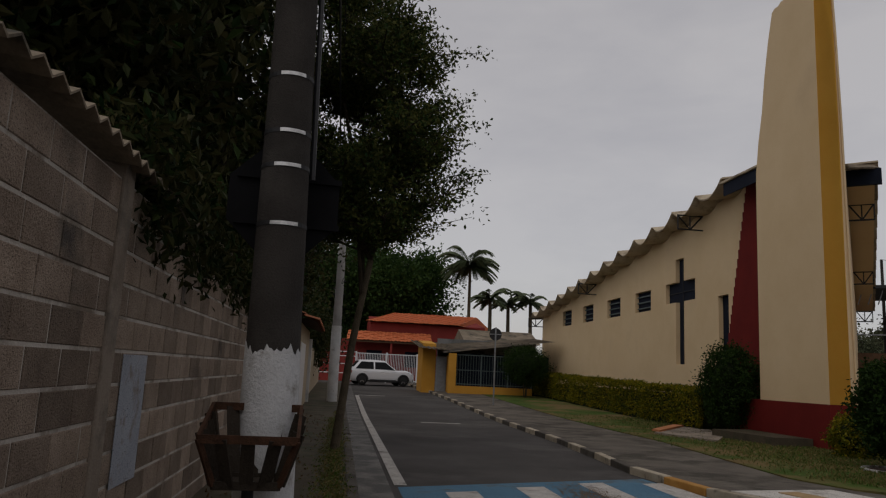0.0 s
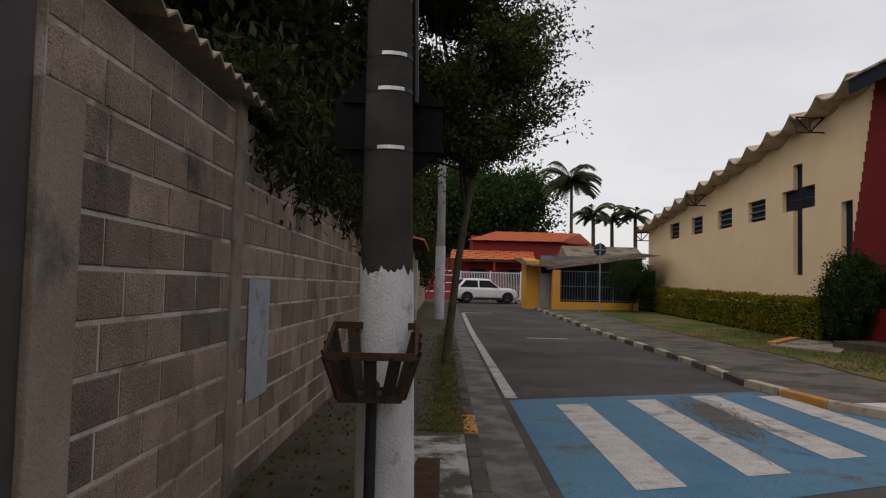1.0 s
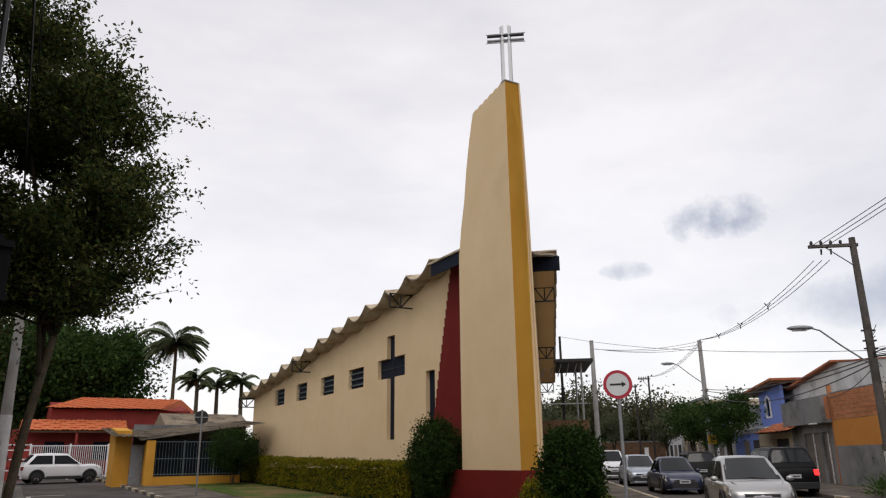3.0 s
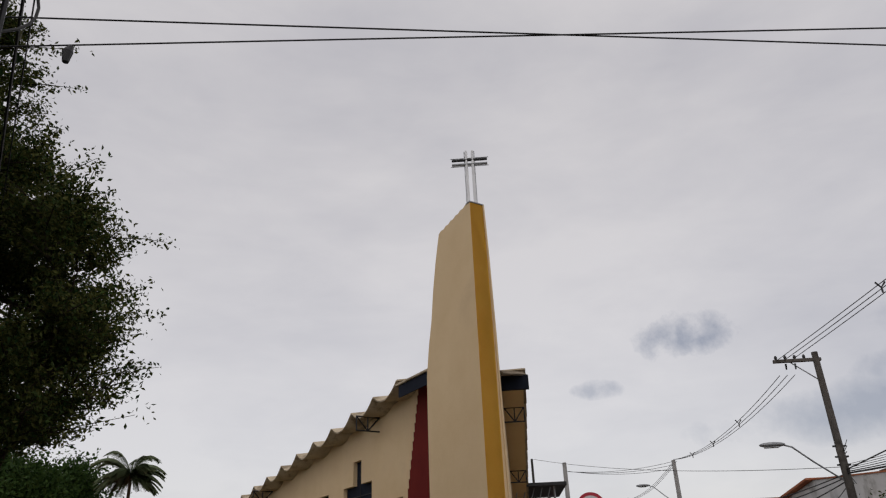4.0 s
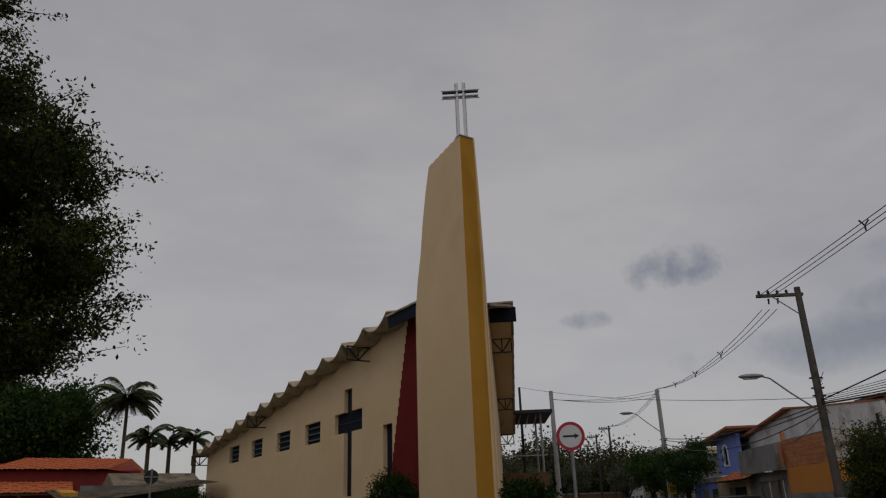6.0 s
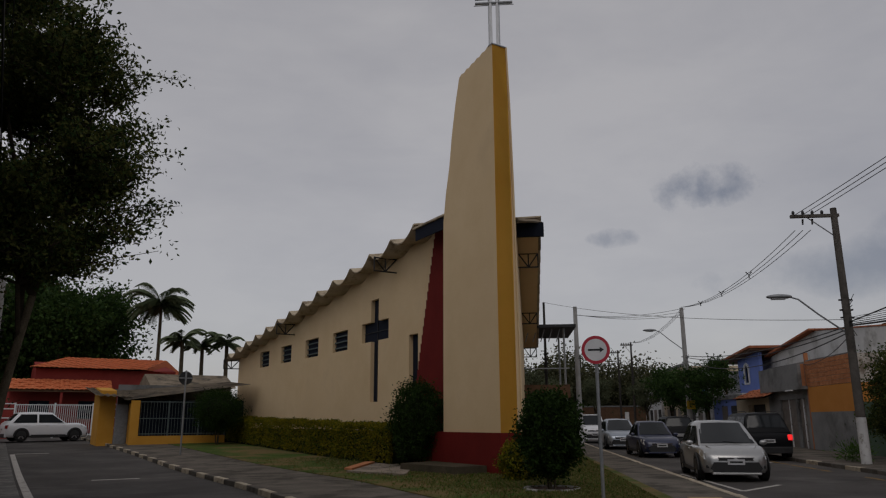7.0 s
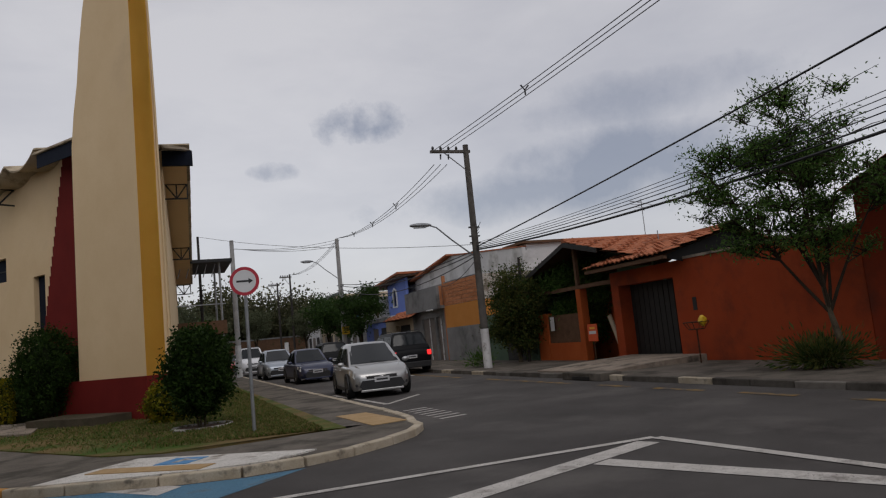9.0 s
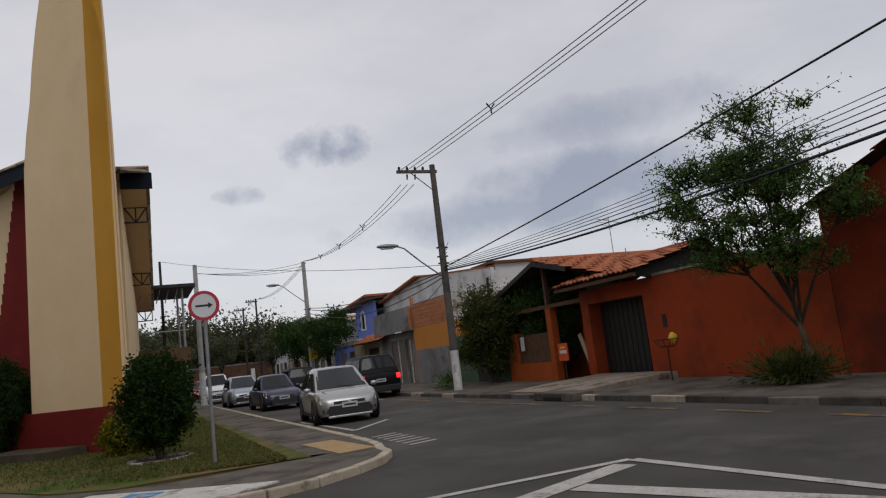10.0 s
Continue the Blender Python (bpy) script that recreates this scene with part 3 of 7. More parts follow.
kerb("kerb_corner", KERB_SIDE[1:] + KERB_TURN + KERB_MAIN[:6], 0.15, 0.118, corner_paint, "cream and black painted kerb stones")
kerb("kerb_wall_side", [on1(s, 0.29).to_2d() for s in (-6, 5, 20, 34, 46)], 0.14, 0.13, lambda k, p: KERB_OCHRE if 6.9 < p.y < 7.8 else KERB_DARK, "mossy dark kerb stones")
kerb("kerb_houses", [on2(s, 10.18).to_2d() for s in (-12, 5, 20, 40, 60)], 0.16, 0.125, lambda k, p: KERB_PALE if k % 11 in (2, 5) else (KERB_GREY, KERB_DARK, KERB_DARK)[k % 3], "grimy kerb stones before the houses")


# ---- road paint ----
def painted(name, outline, material, label, lift=0.004):
    bm = bmesh.new()
    bm.faces.new([bm.verts.new((x, y, lift)) for x, y in outline])
    if bm.faces[:][0].normal.z < 0:
        bmesh.ops.reverse_faces(bm, faces=bm.faces)
    return tagged(part(name, bm, material), label, "road marking", kind="structure")


def stripe(name, line, width, material, label, lift=0.008):
    """A painted line of a width along points."""
    pts = along(line, 1.0)
    left, right = [], []
    for i, p in enumerate(pts):
        d = (pts[min(i + 1, len(pts) - 1)] - pts[max(i - 1, 0)]).normalized()
        side = Vector((d.y, -d.x)) * width / 2
        left.append(p - side)
        right.append(p + side)
    return tagged(part(name, sheet(bmesh.new(), left, right, 1, lift), material), label, "road marking", kind="structure")


flat1 = lambda s, q: tuple(on1(s, q).to_2d())
flat2 = lambda s, q: tuple(on2(s, q).to_2d())
BLUE_EDGE = [flat1(*p) for p in ((9.85, 0.9), (10.3, 2.1), (10.85, 3.6), (11.3, 4.85))]
painted("crossing_blue", BLUE_EDGE + [(3.68, 10.3), (4.15, 9.55), (4.85, 8.65), (5.55, 8.0), (6.2, 7.68)] + [flat1(*p) for p in ((6.42, 4.77), (5.6, 2.9), (4.7, 0.9))], BLUE_ROAD, "worn blue painted crossing on asphalt")
for k in range(5):
    q = 1.48 + 1.045 * k
    far, near = (9.52, 10.06, 10.6, 10.75, 9.4)[k], (5.55, 6.06, 6.76, 7.2, 7.5)[k]
    painted("crossing_stripe", [flat1(*p) for p in ((far, q), (far + 0.15, q + 0.43), (near + 0.15, q + 0.43), (near, q))], WHITE_ROAD, "worn white crossing stripe on blue paint", 0.008)
stripe("edge_line", [Vector(flat1(s, 0.95)) for s in (10.0, 22, 36)], 0.17, WHITE_ROAD, "worn white edge line along the side street")
painted("cross_dash", [flat1(*p) for p in ((22.1, 2.55), (22.3, 2.55), (22.3, 3.75), (22.1, 3.75))], WHITE_ROAD, "short white dash across the side street")
stripe("cross_dash_far", [Vector(flat1(36, 1.0)), Vector(flat1(36, 2.3))], 0.25, WHITE_ROAD, "short white dash across the side street", 0.02)
# painted gore at the junction
TIP = Vector((8.75, 4.32))
GORE_LEFT, GORE_RIGHT = Vector((3.6, 7.3)), Vector((6.3, -1.1))
stripe("gore_line", [GORE_LEFT, TIP], 0.13, WHITE_ROAD, "white outline of a painted traffic island")
stripe("gore_line", [TIP + Vector((-0.02, -0.05)), GORE_RIGHT], 0.15, WHITE_ROAD, "white outline of a painted traffic island", 0.009)
stripe("gore_bar", [Vector((8.45, 4.24)), Vector((5.72, 4.58)), Vector((1.5, 5.1))], 0.30, WHITE_ROAD, "worn white chevron bar on the asphalt", 0.006)
stripe("gore_bar", [Vector((7.28, 4.2)), Vector((7.05, 1.6)), Vector((6.8, -1.2))], 0.30, WHITE_ROAD, "worn white chevron bar on the asphalt", 0.007)
stripe("gore_bar", [Vector((5.3, 4.6)), Vector((5.1, 2.2)), Vector((4.9, -0.8))], 0.30, WHITE_ROAD, "worn white chevron bar on the asphalt", 0.0075)
# yellow dashes and parking marks on the main street
for s0, s1 in ((2.0, 4.6), (5.2, 8.2), (9.2, 10.4), (11.3, 12.7), (13.6, 14.8), (16.0, 21.0), (23.0, 30.0)):
    stripe("yellow_dash", [Vector(flat2(s0, 9.3)), Vector(flat2(s1, 9.3))], 0.16, YELLOW_ROAD, "faded yellow line along the main street")
stripe("parking_line", [Vector(flat2(16.9, 5.0)), Vector(flat2(18.5, 6.3))], 0.12, WHITE_ROAD, "worn white parking bay line")
stripe("parking_line", [Vector(flat2(16.9, 5.0)), Vector(flat2(22, 4.85))], 0.12, WHITE_ROAD, "worn white parking bay line", 0.007)
for k in range(7):
    stripe("worn_lettering", [Vector(flat2(12.7 + 0.36 * k, 4.75)), Vector(flat2(12.85 + 0.36 * k, 5.3))], 0.10, WHITE_ROAD, "worn unreadable white lettering on the road")
stripe("lane_line", [Vector(flat2(27, 9.0)), Vector(flat2(40, 9.0))], 0.14, WHITE_ROAD, "white lane line along the main street", 0.02)

# white access ramp at the corner, with a blue tile and a tactile strip
ramp_part = thing("access_ramp", "white painted kerb ramp at the street corner", "kerb ramp", kind="structure")
bm = prism(bmesh.new(), [(3.95, 10.15), (5.6, 10.75), (6.1, 9.55), (6.75, 8.15), (6.0, 8.06), (5.3, 8.55), (4.6, 9.3)], 0.09, 0.125)
part("ramp_slab", bm, RAMP_WHITE, ramp_part, "flaking white painted concrete")
d = Vector((0.42, -0.91))
e = Vector((0.91, 0.42))
c = Vector((5.35, 9.75))
quad = lambda c, l, w: [tuple(c + d * l / 2 + e * w / 2), tuple(c + d * l / 2 - e * w / 2), tuple(c - d * l / 2 - e * w / 2), tuple(c - d * l / 2 + e * w / 2)]
part("tactile_strip", prism(bmesh.new(), quad(Vector((5.1, 9.45)), 1.7, 0.35), 0.125, 0.135), TACTILE, ramp_part, "worn yellow tactile strip")
part("blue_tile", prism(bmesh.new(), quad(Vector((5.62, 9.6)), 0.5, 0.5), 0.125, 0.133), SIGN_BLUE, ramp_part, "blue tile with white symbol")
part("tile_mark", prism(bmesh.new(), quad(Vector((5.62, 9.6)), 0.1, 0.28), 0.133, 0.136), WHITE_ROAD, ramp_part)
part("tile_mark", prism(bmesh.new(), quad(Vector((5.70, 9.5)), 0.22, 0.08), 0.133, 0.136), WHITE_ROAD, ramp_part)
tac = thing("tactile_paving", "worn ochre tactile paving in the pavement", "tactile paving", kind="structure")
part("tile", prism(bmesh.new(), [(8.75, 9.2), (9.35, 9.0), (10.25, 11.0), (9.75, 11.3)], 0.09, 0.115), TACTILE, tac)
drain = thing("drain_cover", "whitewashed concrete slab in the pavement", "drain cover", kind="structure")
part("slab", prism(bmesh.new(), [flat1(*p) for p in ((3.2, -0.75), (6.75, -0.25), (6.85, 0.22), (3.2, 0.22))], 0.1, 0.127), SLAB_WHITE, drain, "flaking white paint on concrete")
part("grate", prism(bmesh.new(), [flat1(*p) for p in ((4.2, -0.28), (5.9, -0.18), (5.9, 0.0), (4.2, 0.0))], 0.127, 0.132), RUST, drain, "brown worn grating")

# ---- church ----
church = thing("church", "cream church with wavy roof, dark cross window and tower slab", "church", pose(*on1(16, 11.45, 0), 0, 0, YAW1))
CH = Matrix.Translation((-11.45, -16, 0))
ridge_line = lambda s: 8.10 - 0.1128 * (s - 21.21)
wall_top = lambda s: ridge_line(s) - 0.32
WINDOWS = ((38.6, 40.2), (35.1, 36.65), (31.5, 33.15), (28.2, 29.8))
CROSS = ((25.28, 25.95, 2.2, 6.12), (24.42, 26.80, 4.5, 5.26))
SLOT = (22.15, 22.80, 0.6, 4.45)
open_rects = [(a, b, 4.38, 5.22) for a, b in WINDOWS] + list(CROSS) + [SLOT]
cuts = sorted({19.3, 44.4, *(v for r in open_rects for v in r[:2])})
levels = sorted({-0.3, *(v for r in open_rects for v in r[2:] if v < 5.27)})
bm = panel(bmesh.new(), cuts, levels, holes(*open_rects), 0.26)
for y0, y1, z0 in ((19.3, 25.28, 5.26), (25.28, 25.95, 6.12), (25.95, 44.4, 5.26)):
    upright(bm, [(y0, z0), (y1, z0), (y1, wall_top(y1)), (y0, wall_top(y0))], 0, 0.26)
part("side_wall", bm, CREAM, church, "cream painted wall", Matrix.Translation((0.95, -16, 0)))
for a, b in WINDOWS:
    w = part("window", blocks((0.16, 0.19, a, b, 4.38, 5.22)), NAVY, church, "dark navy window pane", Matrix.Translation((0.95, -16, 0)))
    for k in range(3):
        z = 4.52 + 0.24 * k
        part("slat", blocks((0.09, 0.15, a + 0.02, b - 0.02, z, z + 0.05)), RAIL, w, m=Matrix.Translation((0.95, -16, 0)))
bm = blocks((0.16, 0.19, 25.28, 25.95, 2.2, 6.12), (0.155, 0.185, 24.42, 26.8, 4.5, 5.26))
w = part("cross_window", bm, NAVY, church, "navy glass in the shape of a cross", Matrix.Translation((0.95, -16, 0)))
part("glazing_bar", blocks((0.13, 0.155, 24.42, 26.8, 4.86, 4.89), (0.13, 0.155, 25.6, 25.63, 2.2, 6.12)), BLACK_STEEL, w, m=Matrix.Translation((0.95, -16, 0)))
part("slot_window", blocks((0.16, 0.19, SLOT[0], SLOT[1], 0.6, 4.45)), NAVY, church, "tall navy slot window", Matrix.Translation((0.95, -16, 0)))
part("vent", blocks((-0.72, -0.69, 18.95, 21.05, 7.40, 7.80)), NAVY, church, "dark navy transom under the roof", Matrix.Translation((0.95, -16, 0)))
part("roof_return", blocks((-0.78, 0.2, 18.95, 21.2, 7.80, 7.88), bevel=0.02), ROOF_EDGE, church, m=Matrix.Translation((0.95, -16, 0)))
# stepped maroon flank beside the tower
steps = [(19.3, 0.0)]
n = 28
for k in range(n):
    z0, z1 = 8.1 * k / n, 8.1 * (k + 1) / n
    y = 22.85 - 0.262 * z0
    steps += [(y, z0), (y, z1)]
steps.append((19.3, 8.1))
part("stepped_flank", upright(bmesh.new(), steps, -0.06, -0.002), MAROON, church, "maroon stepped panel", Matrix.Translation((0.95, -16, 0)))

# wall on the main street side and the back
RW0, RWY = Vector((11.75, 21.05)), -29.6
local = church.matrix_basis.inverted()
bm = upright(bmesh.new(), [(0, -0.3), (18.0, -0.3), (18.0, 5.62), (0, 7.72)], -0.26, 0)
part("main_street_wall", bm, CREAM, church, "cream painted wall", local @ pose(RW0.x, RW0.y, 0, 0, 0, RWY))
back_a, back_b = on1(44.4, 12.5, 0, False), Vector((RW0.x, RW0.y, 0)) + pose(0, 0, 0, 0, 0, RWY) @ Vector((-0.13, 18.0, 0))
bm = bmesh.new()
vs = [bm.verts.new(v) for v in ((back_a.x, back_a.y, -0.3), (back_b.x, back_b.y, -0.3), (back_b.x, back_b.y, 5.6), (back_a.x, back_a.y, 5.15))]
bm.faces.new(vs)
bmesh.ops.solidify(bm, geom=bm.faces[:], thickness=0.2)
part("back_wall", bm, CREAM, church, "cream painted wall", local)
front_a = on1(19.35, 12.45, 0, False)
bm = bmesh.new()
bm.faces.new([bm.verts.new(v) for v in ((front_a.x, front_a.y, -0.3), (RW0.x - 0.05, RW0.y, -0.3), (RW0.x - 0.05, RW0.y, 7.7), (front_a.x, front_a.y, 7.8))])
bmesh.ops.solidify(bm, geom=bm.faces[:], thickness=-0.2)
part("front_wall", bm, CREAM, church, "cream painted wall", local)
part("side_vent", blocks((0.003, 0.9, -0.25, -0.12, 7.45, 7.92)), NAVY, church, "dark navy transom under the roof", local @ pose(RW0.x, RW0.y, 0, 0, 0, RWY))
part("soffit", upright(bmesh.new(), [(0.1, 7.56), (18.0, 5.50), (18.0, 5.54), (0.1, 7.60)], 0.003, 0.72), CREAM, church, "cream soffit boards", local @ pose(RW0.x, RW0.y, 0, 0, 0, RWY))

# roof of large wavy sheets, high at the tower and falling away from it
LF, LB = on1(21.15, 11.7, 0, False), on1(44.9, 11.7, 0, False)
RF = Vector((12.45, 20.6, 0))
RB = RF + pose(0, 0, 0, 0, 0, RWY) @ Vector((0, 18.6, 0))
PITCH = 1.777


def wave(s):
    """How far the sheet lies under its ridge line, at a place along the side wall."""
    u = abs(((s - 21.21) / PITCH + 0.5) % 1 - 0.5)
    return -0.40 * (1 - (1 - 2 * u) ** 2.1)


bm = bmesh.new()
rows = []
n = 210
for i in range(n + 1):
    v = i / n
    s = 21.15 + 23.75 * v
    lp, rp = LF.lerp(LB, v), RF.lerp(RB, v)
    lz, rz = ridge_line(s), 8.26 - 2.3 * v
    row = []
    for k in range(7):
        p = lp.lerp(rp, k / 6)
        row.append(bm.verts.new((p.x, p.y, lz + (rz - lz) * k / 6 + wave(s))))
    rows.append(row)
for a, b in zip(rows, rows[1:]):
    for k in range(6):
        bm.faces.new((a[k], a[k + 1], b[k + 1], b[k]))
bmesh.ops.recalc_face_normals(bm, faces=bm.faces)
bmesh.ops.solidify(bm, geom=bm.faces[:], thickness=0.05)
part("roof", bm, ROOF_EDGE, church, "weathered brown wavy fibre cement roof", local)
# infill between the wall head and the waves
bm = bmesh.new()
strip = []
for i in range(n + 1):
    s = 21.3 + 23.1 * i / n
    p = on1(s, 12.5, 0, False)
    strip.append((bm.verts.new((p.x, p.y, ridge_line(s) + wave(s) - 0.03)), bm.verts.new((p.x, p.y, wall_top(s) - 0.25))))
for a, b in zip(strip, strip[1:]):
    bm.faces.new((a[0], a[1], b[1], b[0]))
bmesh.ops.recalc_face_normals(bm, faces=bm.faces)
bmesh.ops.solidify(bm, geom=bm.faces[:], thickness=0.04)
part("eaves_infill", bm, CREAM, church, "cream infill under the waves", local)
# short front piece of roof that closes against the tower
bm = bmesh.new()
rows = []
mid = Vector((10.6, 19.4, 0))
for i in range(29):
    v = i / 28
    p = LF.lerp(RF, v)
    q = p.lerp(mid, 0.75)
    w = 0.10 * abs(math.sin(v * 9 * math.pi))
    rows.append([bm.verts.new((p.x, p.y, 7.84 + 0.10 * v + w)), bm.verts.new((q.x, q.y, 7.52 + 0.1 * v + w))])
for a, b in zip(rows, rows[1:]):
    bm.faces.new((a[0], a[1], b[1], b[0]))
bmesh.ops.recalc_face_normals(bm, faces=bm.faces)
bmesh.ops.solidify(bm, geom=bm.faces[:], thickness=0.06)
part("roof_front", bm, ROOF_FIBRE, church, m=local)


def truss(parent, m, returned=False):
    """An open steel bracket under the eaves: x outwards, seen from the side street as a braced frame."""
    across = (((0, 0, 0), (0.95, 0, 0)), ((0, 0, 0.5), (0.95, 0, 0.5)), ((0.93, 0, 0), (0.93, 0, 0.5)), ((0.48, 0, 0), (0.48, 0, 0.5)), ((0.48, 0, 0), (0.93, 0, 0.5)), ((0.48, 0, 0), (0.02, 0, 0.5)))
    out = (((0.93, 0.9, 0), (0.93, 0, 0)), ((0.93, 0.9, 0.5), (0.93, 0, 0.5)), ((0.93, 0.9, 0), (0.93, 0.9, 0.5)), ((0.93, 0.45, 0), (0.93, 0.45, 0.5)), ((0.93, 0.45, 0), (0.93, 0, 0.5)), ((0.93, 0.45, 0), (0.93, 0.9, 0.5)))
    chord = None
    for a, b in across + (out if returned else ()):
        bm = tube(bmesh.new(), (a, b), 0.028, 4)
        if chord is None:
            chord = part("eaves_bracket", bm, BLACK_STEEL, parent, "black steel lattice bracket", m)
        else:
            part("bracket_bar", bm, BLACK_STEEL, chord, m=m)


for s, z in ((44.3, 4.58), (34.7, 5.66), (23.8, 6.86)):
    truss(church, Matrix.Translation((12.4 - 11.45, s - 16, z)) @ pose(0, 0, 0, 0, 0, 180))
for y, z in ((1.9, 6.85), (10.2, 5.88), (17.9, 4.98)):
    truss(church, local @ pose(RW0.x, RW0.y, 0, 0, 0, RWY) @ Matrix.Translation((0, y, z)) @ Matrix.Diagonal((0.76, 0.1, 1, 1)))

# tower slab: cream flank to the side street, golden front, maroon foot
top_edge = [(18.88, 1.18), (18.86, 4.0), (18.84, 6.5), (18.82, 7.5), (18.66, 8.4), (18.45, 9.2), (18.28, 10.2), (18.06, 11.15), (17.82, 11.95)]
tip = []
for k in range(1, 13):
    v = k / 12
    tip.append((17.82 - 1.72 * v, 11.95 + 0.30 * v + 0.045 * abs(math.sin(v * 6 * math.pi))))
tower_depth = lambda z: 0.68 - 0.0115 * max(0, z - 1.18) - 0.012 * max(0, z - 8) - 0.015 * max(0, z - 10.5)
outline = [(16.0, 1.18)] + top_edge + tip + [(16.0, z) for z in (12.25, 10.5, 8.0, 4.5)]
bm = upright(bmesh.new(), outline, 0, 0.6)
for v in bm.verts:
    if v.co.x > 0.3:
        v.co.x = tower_depth(v.co.z)
tower = part("tower", bm, CREAM, church, "tall tapering cream slab", Matrix.Translation((0, -16, 0)))
bm = bmesh.new()
front = [(tower_depth(z) - 0.13 + 0.011 * (z - 1.18), z) for z in (1.18, 4.5, 8.0, 10.5, 12.25)]
bm.faces.new([bm.verts.new((x, -0.004, z)) for x, z in [(0.0, 1.18)] + front + [(0.0, 12.25)]])
bmesh.ops.solidify(bm, geom=bm.faces[:], thickness=-0.02)
part("golden_front", bm, YELLOW, tower, "golden yellow painted front")
part("tower_trim", tube(bmesh.new(), [(tower_depth(z) + 0.005, -0.03, z) for z in (1.18, 8.0, 10.5, 12.25)], 0.026, 6), CREAM, tower)
part("conduit", tube(bmesh.new(), [(0.72, 0.1, 1.18), (0.68, 0.1, 4.3)], 0.02, 6), WHITE_PAINT, tower, "white conduit")
part("plinth", blocks((-0.02, 0.70, -0.03, 4.5, -0.3, 1.18)), MAROON, church, "maroon painted foot")
part("tower_cap", blocks((-0.02, 0.50, -0.03, 0.2, 12.25, 12.28)), GALV, tower)
# open tubular cross on the tower
cross = thing("tower_cross", "white open tubular steel cross on the tower", "cross", church.matrix_basis @ Matrix.Translation((0.2, 0.15, 12.28)) @ pose(0, 0, 0, 0, 0, -36))
for x in (-0.10, 0.10):
    part("upright", tube(bmesh.new(), [(x, 0, 0), (x, 0, 1.95)], 0.045, 8), WHITE_PAINT, cross)
for x in (-0.16, 0.16):
    part("cable", tube(bmesh.new(), [(x, 0.02, 0.0), (x, 0.02, 1.95)], 0.012, 5), GALV, cross)
for z in (1.46, 1.62):
    part("arm", tube(bmesh.new(), [(-0.56, 0, z), (0.56, 0, z)], 0.045, 8), BLACK_STEEL if z > 1.6 else GALV, cross)
for z in (1.40, 1.70):
    part("cable", tube(bmesh.new(), [(-0.60, 0.02, z), (0.60, 0.02, z)], 0.012, 5), GALV, cross)

# ---- block wall beside the near pavement ----
wall = thing("block_wall", "grey concrete block wall with pale mortar", "wall", pose(*on1(2.4, -1.36), 0, 0, YAW1), kind="structure")
part("mortar_core", blocks((-0.19, -0.012, 0.03, 20.0, -0.1, 2.60)), MORTAR, wall)
for y0, y1, proud, top in ((0.0, 0.30, 0.006, 2.18), (2.24, 2.46, 0.012, 2.72), (12.0, 12.25, 0.022, 2.72)):
    part("column", blocks((-0.2, proud, y0, y1, -0.1, top), bevel=0.012), RENDER_GREY, wall, "rough cement column")
part("paint_patch", blocks((0.0005, 0.004, 2.68, 3.28, 0.66, 1.52)), PATCH, wall, "pale repainted patch")
# wavy roof edge lying on the wall
bm = bmesh.new()
rows = []
for i in range(181):
    y = 0.3 + i * 0.05
    z = 2.68 + 0.05 * (i / 180) + 0.028 * math.sin(y * 2 * math.pi / 0.2) + 0.015 * math.sin(y * 1.3)
    rows.append([bm.verts.new((-0.75, y, z + 0.12)), bm.verts.new((0.10 + 0.03 * math.sin(y * 0.9), y, z))])
for a, b in zip(rows, rows[1:]):
    bm.faces.new((a[0], a[1], b[1], b[0]))
bmesh.ops.recalc_face_normals(bm, faces=bm.faces)
bmesh.ops.solidify(bm, geom=bm.faces[:], thickness=0.012)
smooth(part("corrugated_sheet", bm, ROOF_FIBRE, wall, "weathered corrugated sheet edge"))
gate = thing("side_gate", "dark plain sheet gate beside the block wall", "gate", pose(*on1(-3.5, -1.385), 0, 0, YAW1))
part("leaf", blocks((-0.06, 0, 0, 5.9, 0.1, 2.9), bevel=0.01), DARK_GATE, gate)
part("top_rail", blocks((-0.08, 0.02, 0, 5.9, 2.9, 2.98)), DARK_GATE, gate)

# ---- utility pole with whitewashed foot, straps and a stop sign on its far side ----
POLE = on1(4.78, -0.355, 0.12)
pole = thing("utility_pole", "dark concrete utility pole with flaking whitewashed foot", "utility pole", Matrix.Translation(POLE) @ pose(0, 0, 0, 0, -0.9, 0))
rad = lambda z: 0.188 - 0.0125 * z
smooth(part("shaft", tube(bmesh.new(), [(0, 0, z) for z in (-0.2, 1.0, 2.0, 3.0, 5.0, 8.6)], [rad(z) for z in (-0.2, 1.0, 2.0, 3.0, 5.0, 8.6)], 28), POLE_DARK, pole, "dark stained concrete"))
bm = bmesh.new()
rng = random.Random(4)
n = 72
ring0, ring1 = [], []
level = 1.5
for k in range(n):
    level += rng.uniform(-0.035, 0.035) + (1.49 - level) * 0.25
    a = 2 * math.pi * k / n
    for ring, z in ((ring0, -0.1), (ring1, level)):
        r = rad(z) + 0.005
        ring.append(bm.verts.new((r * math.cos(a), r * math.sin(a), z)))
for k in range(n):
    bm.faces.new((ring0[k], ring0[(k + 1) % n], ring1[(k + 1) % n], ring1[k]))
smooth(part("whitewash", bm, LIMEWASH, pole, "flaking whitewash with ragged edge"))
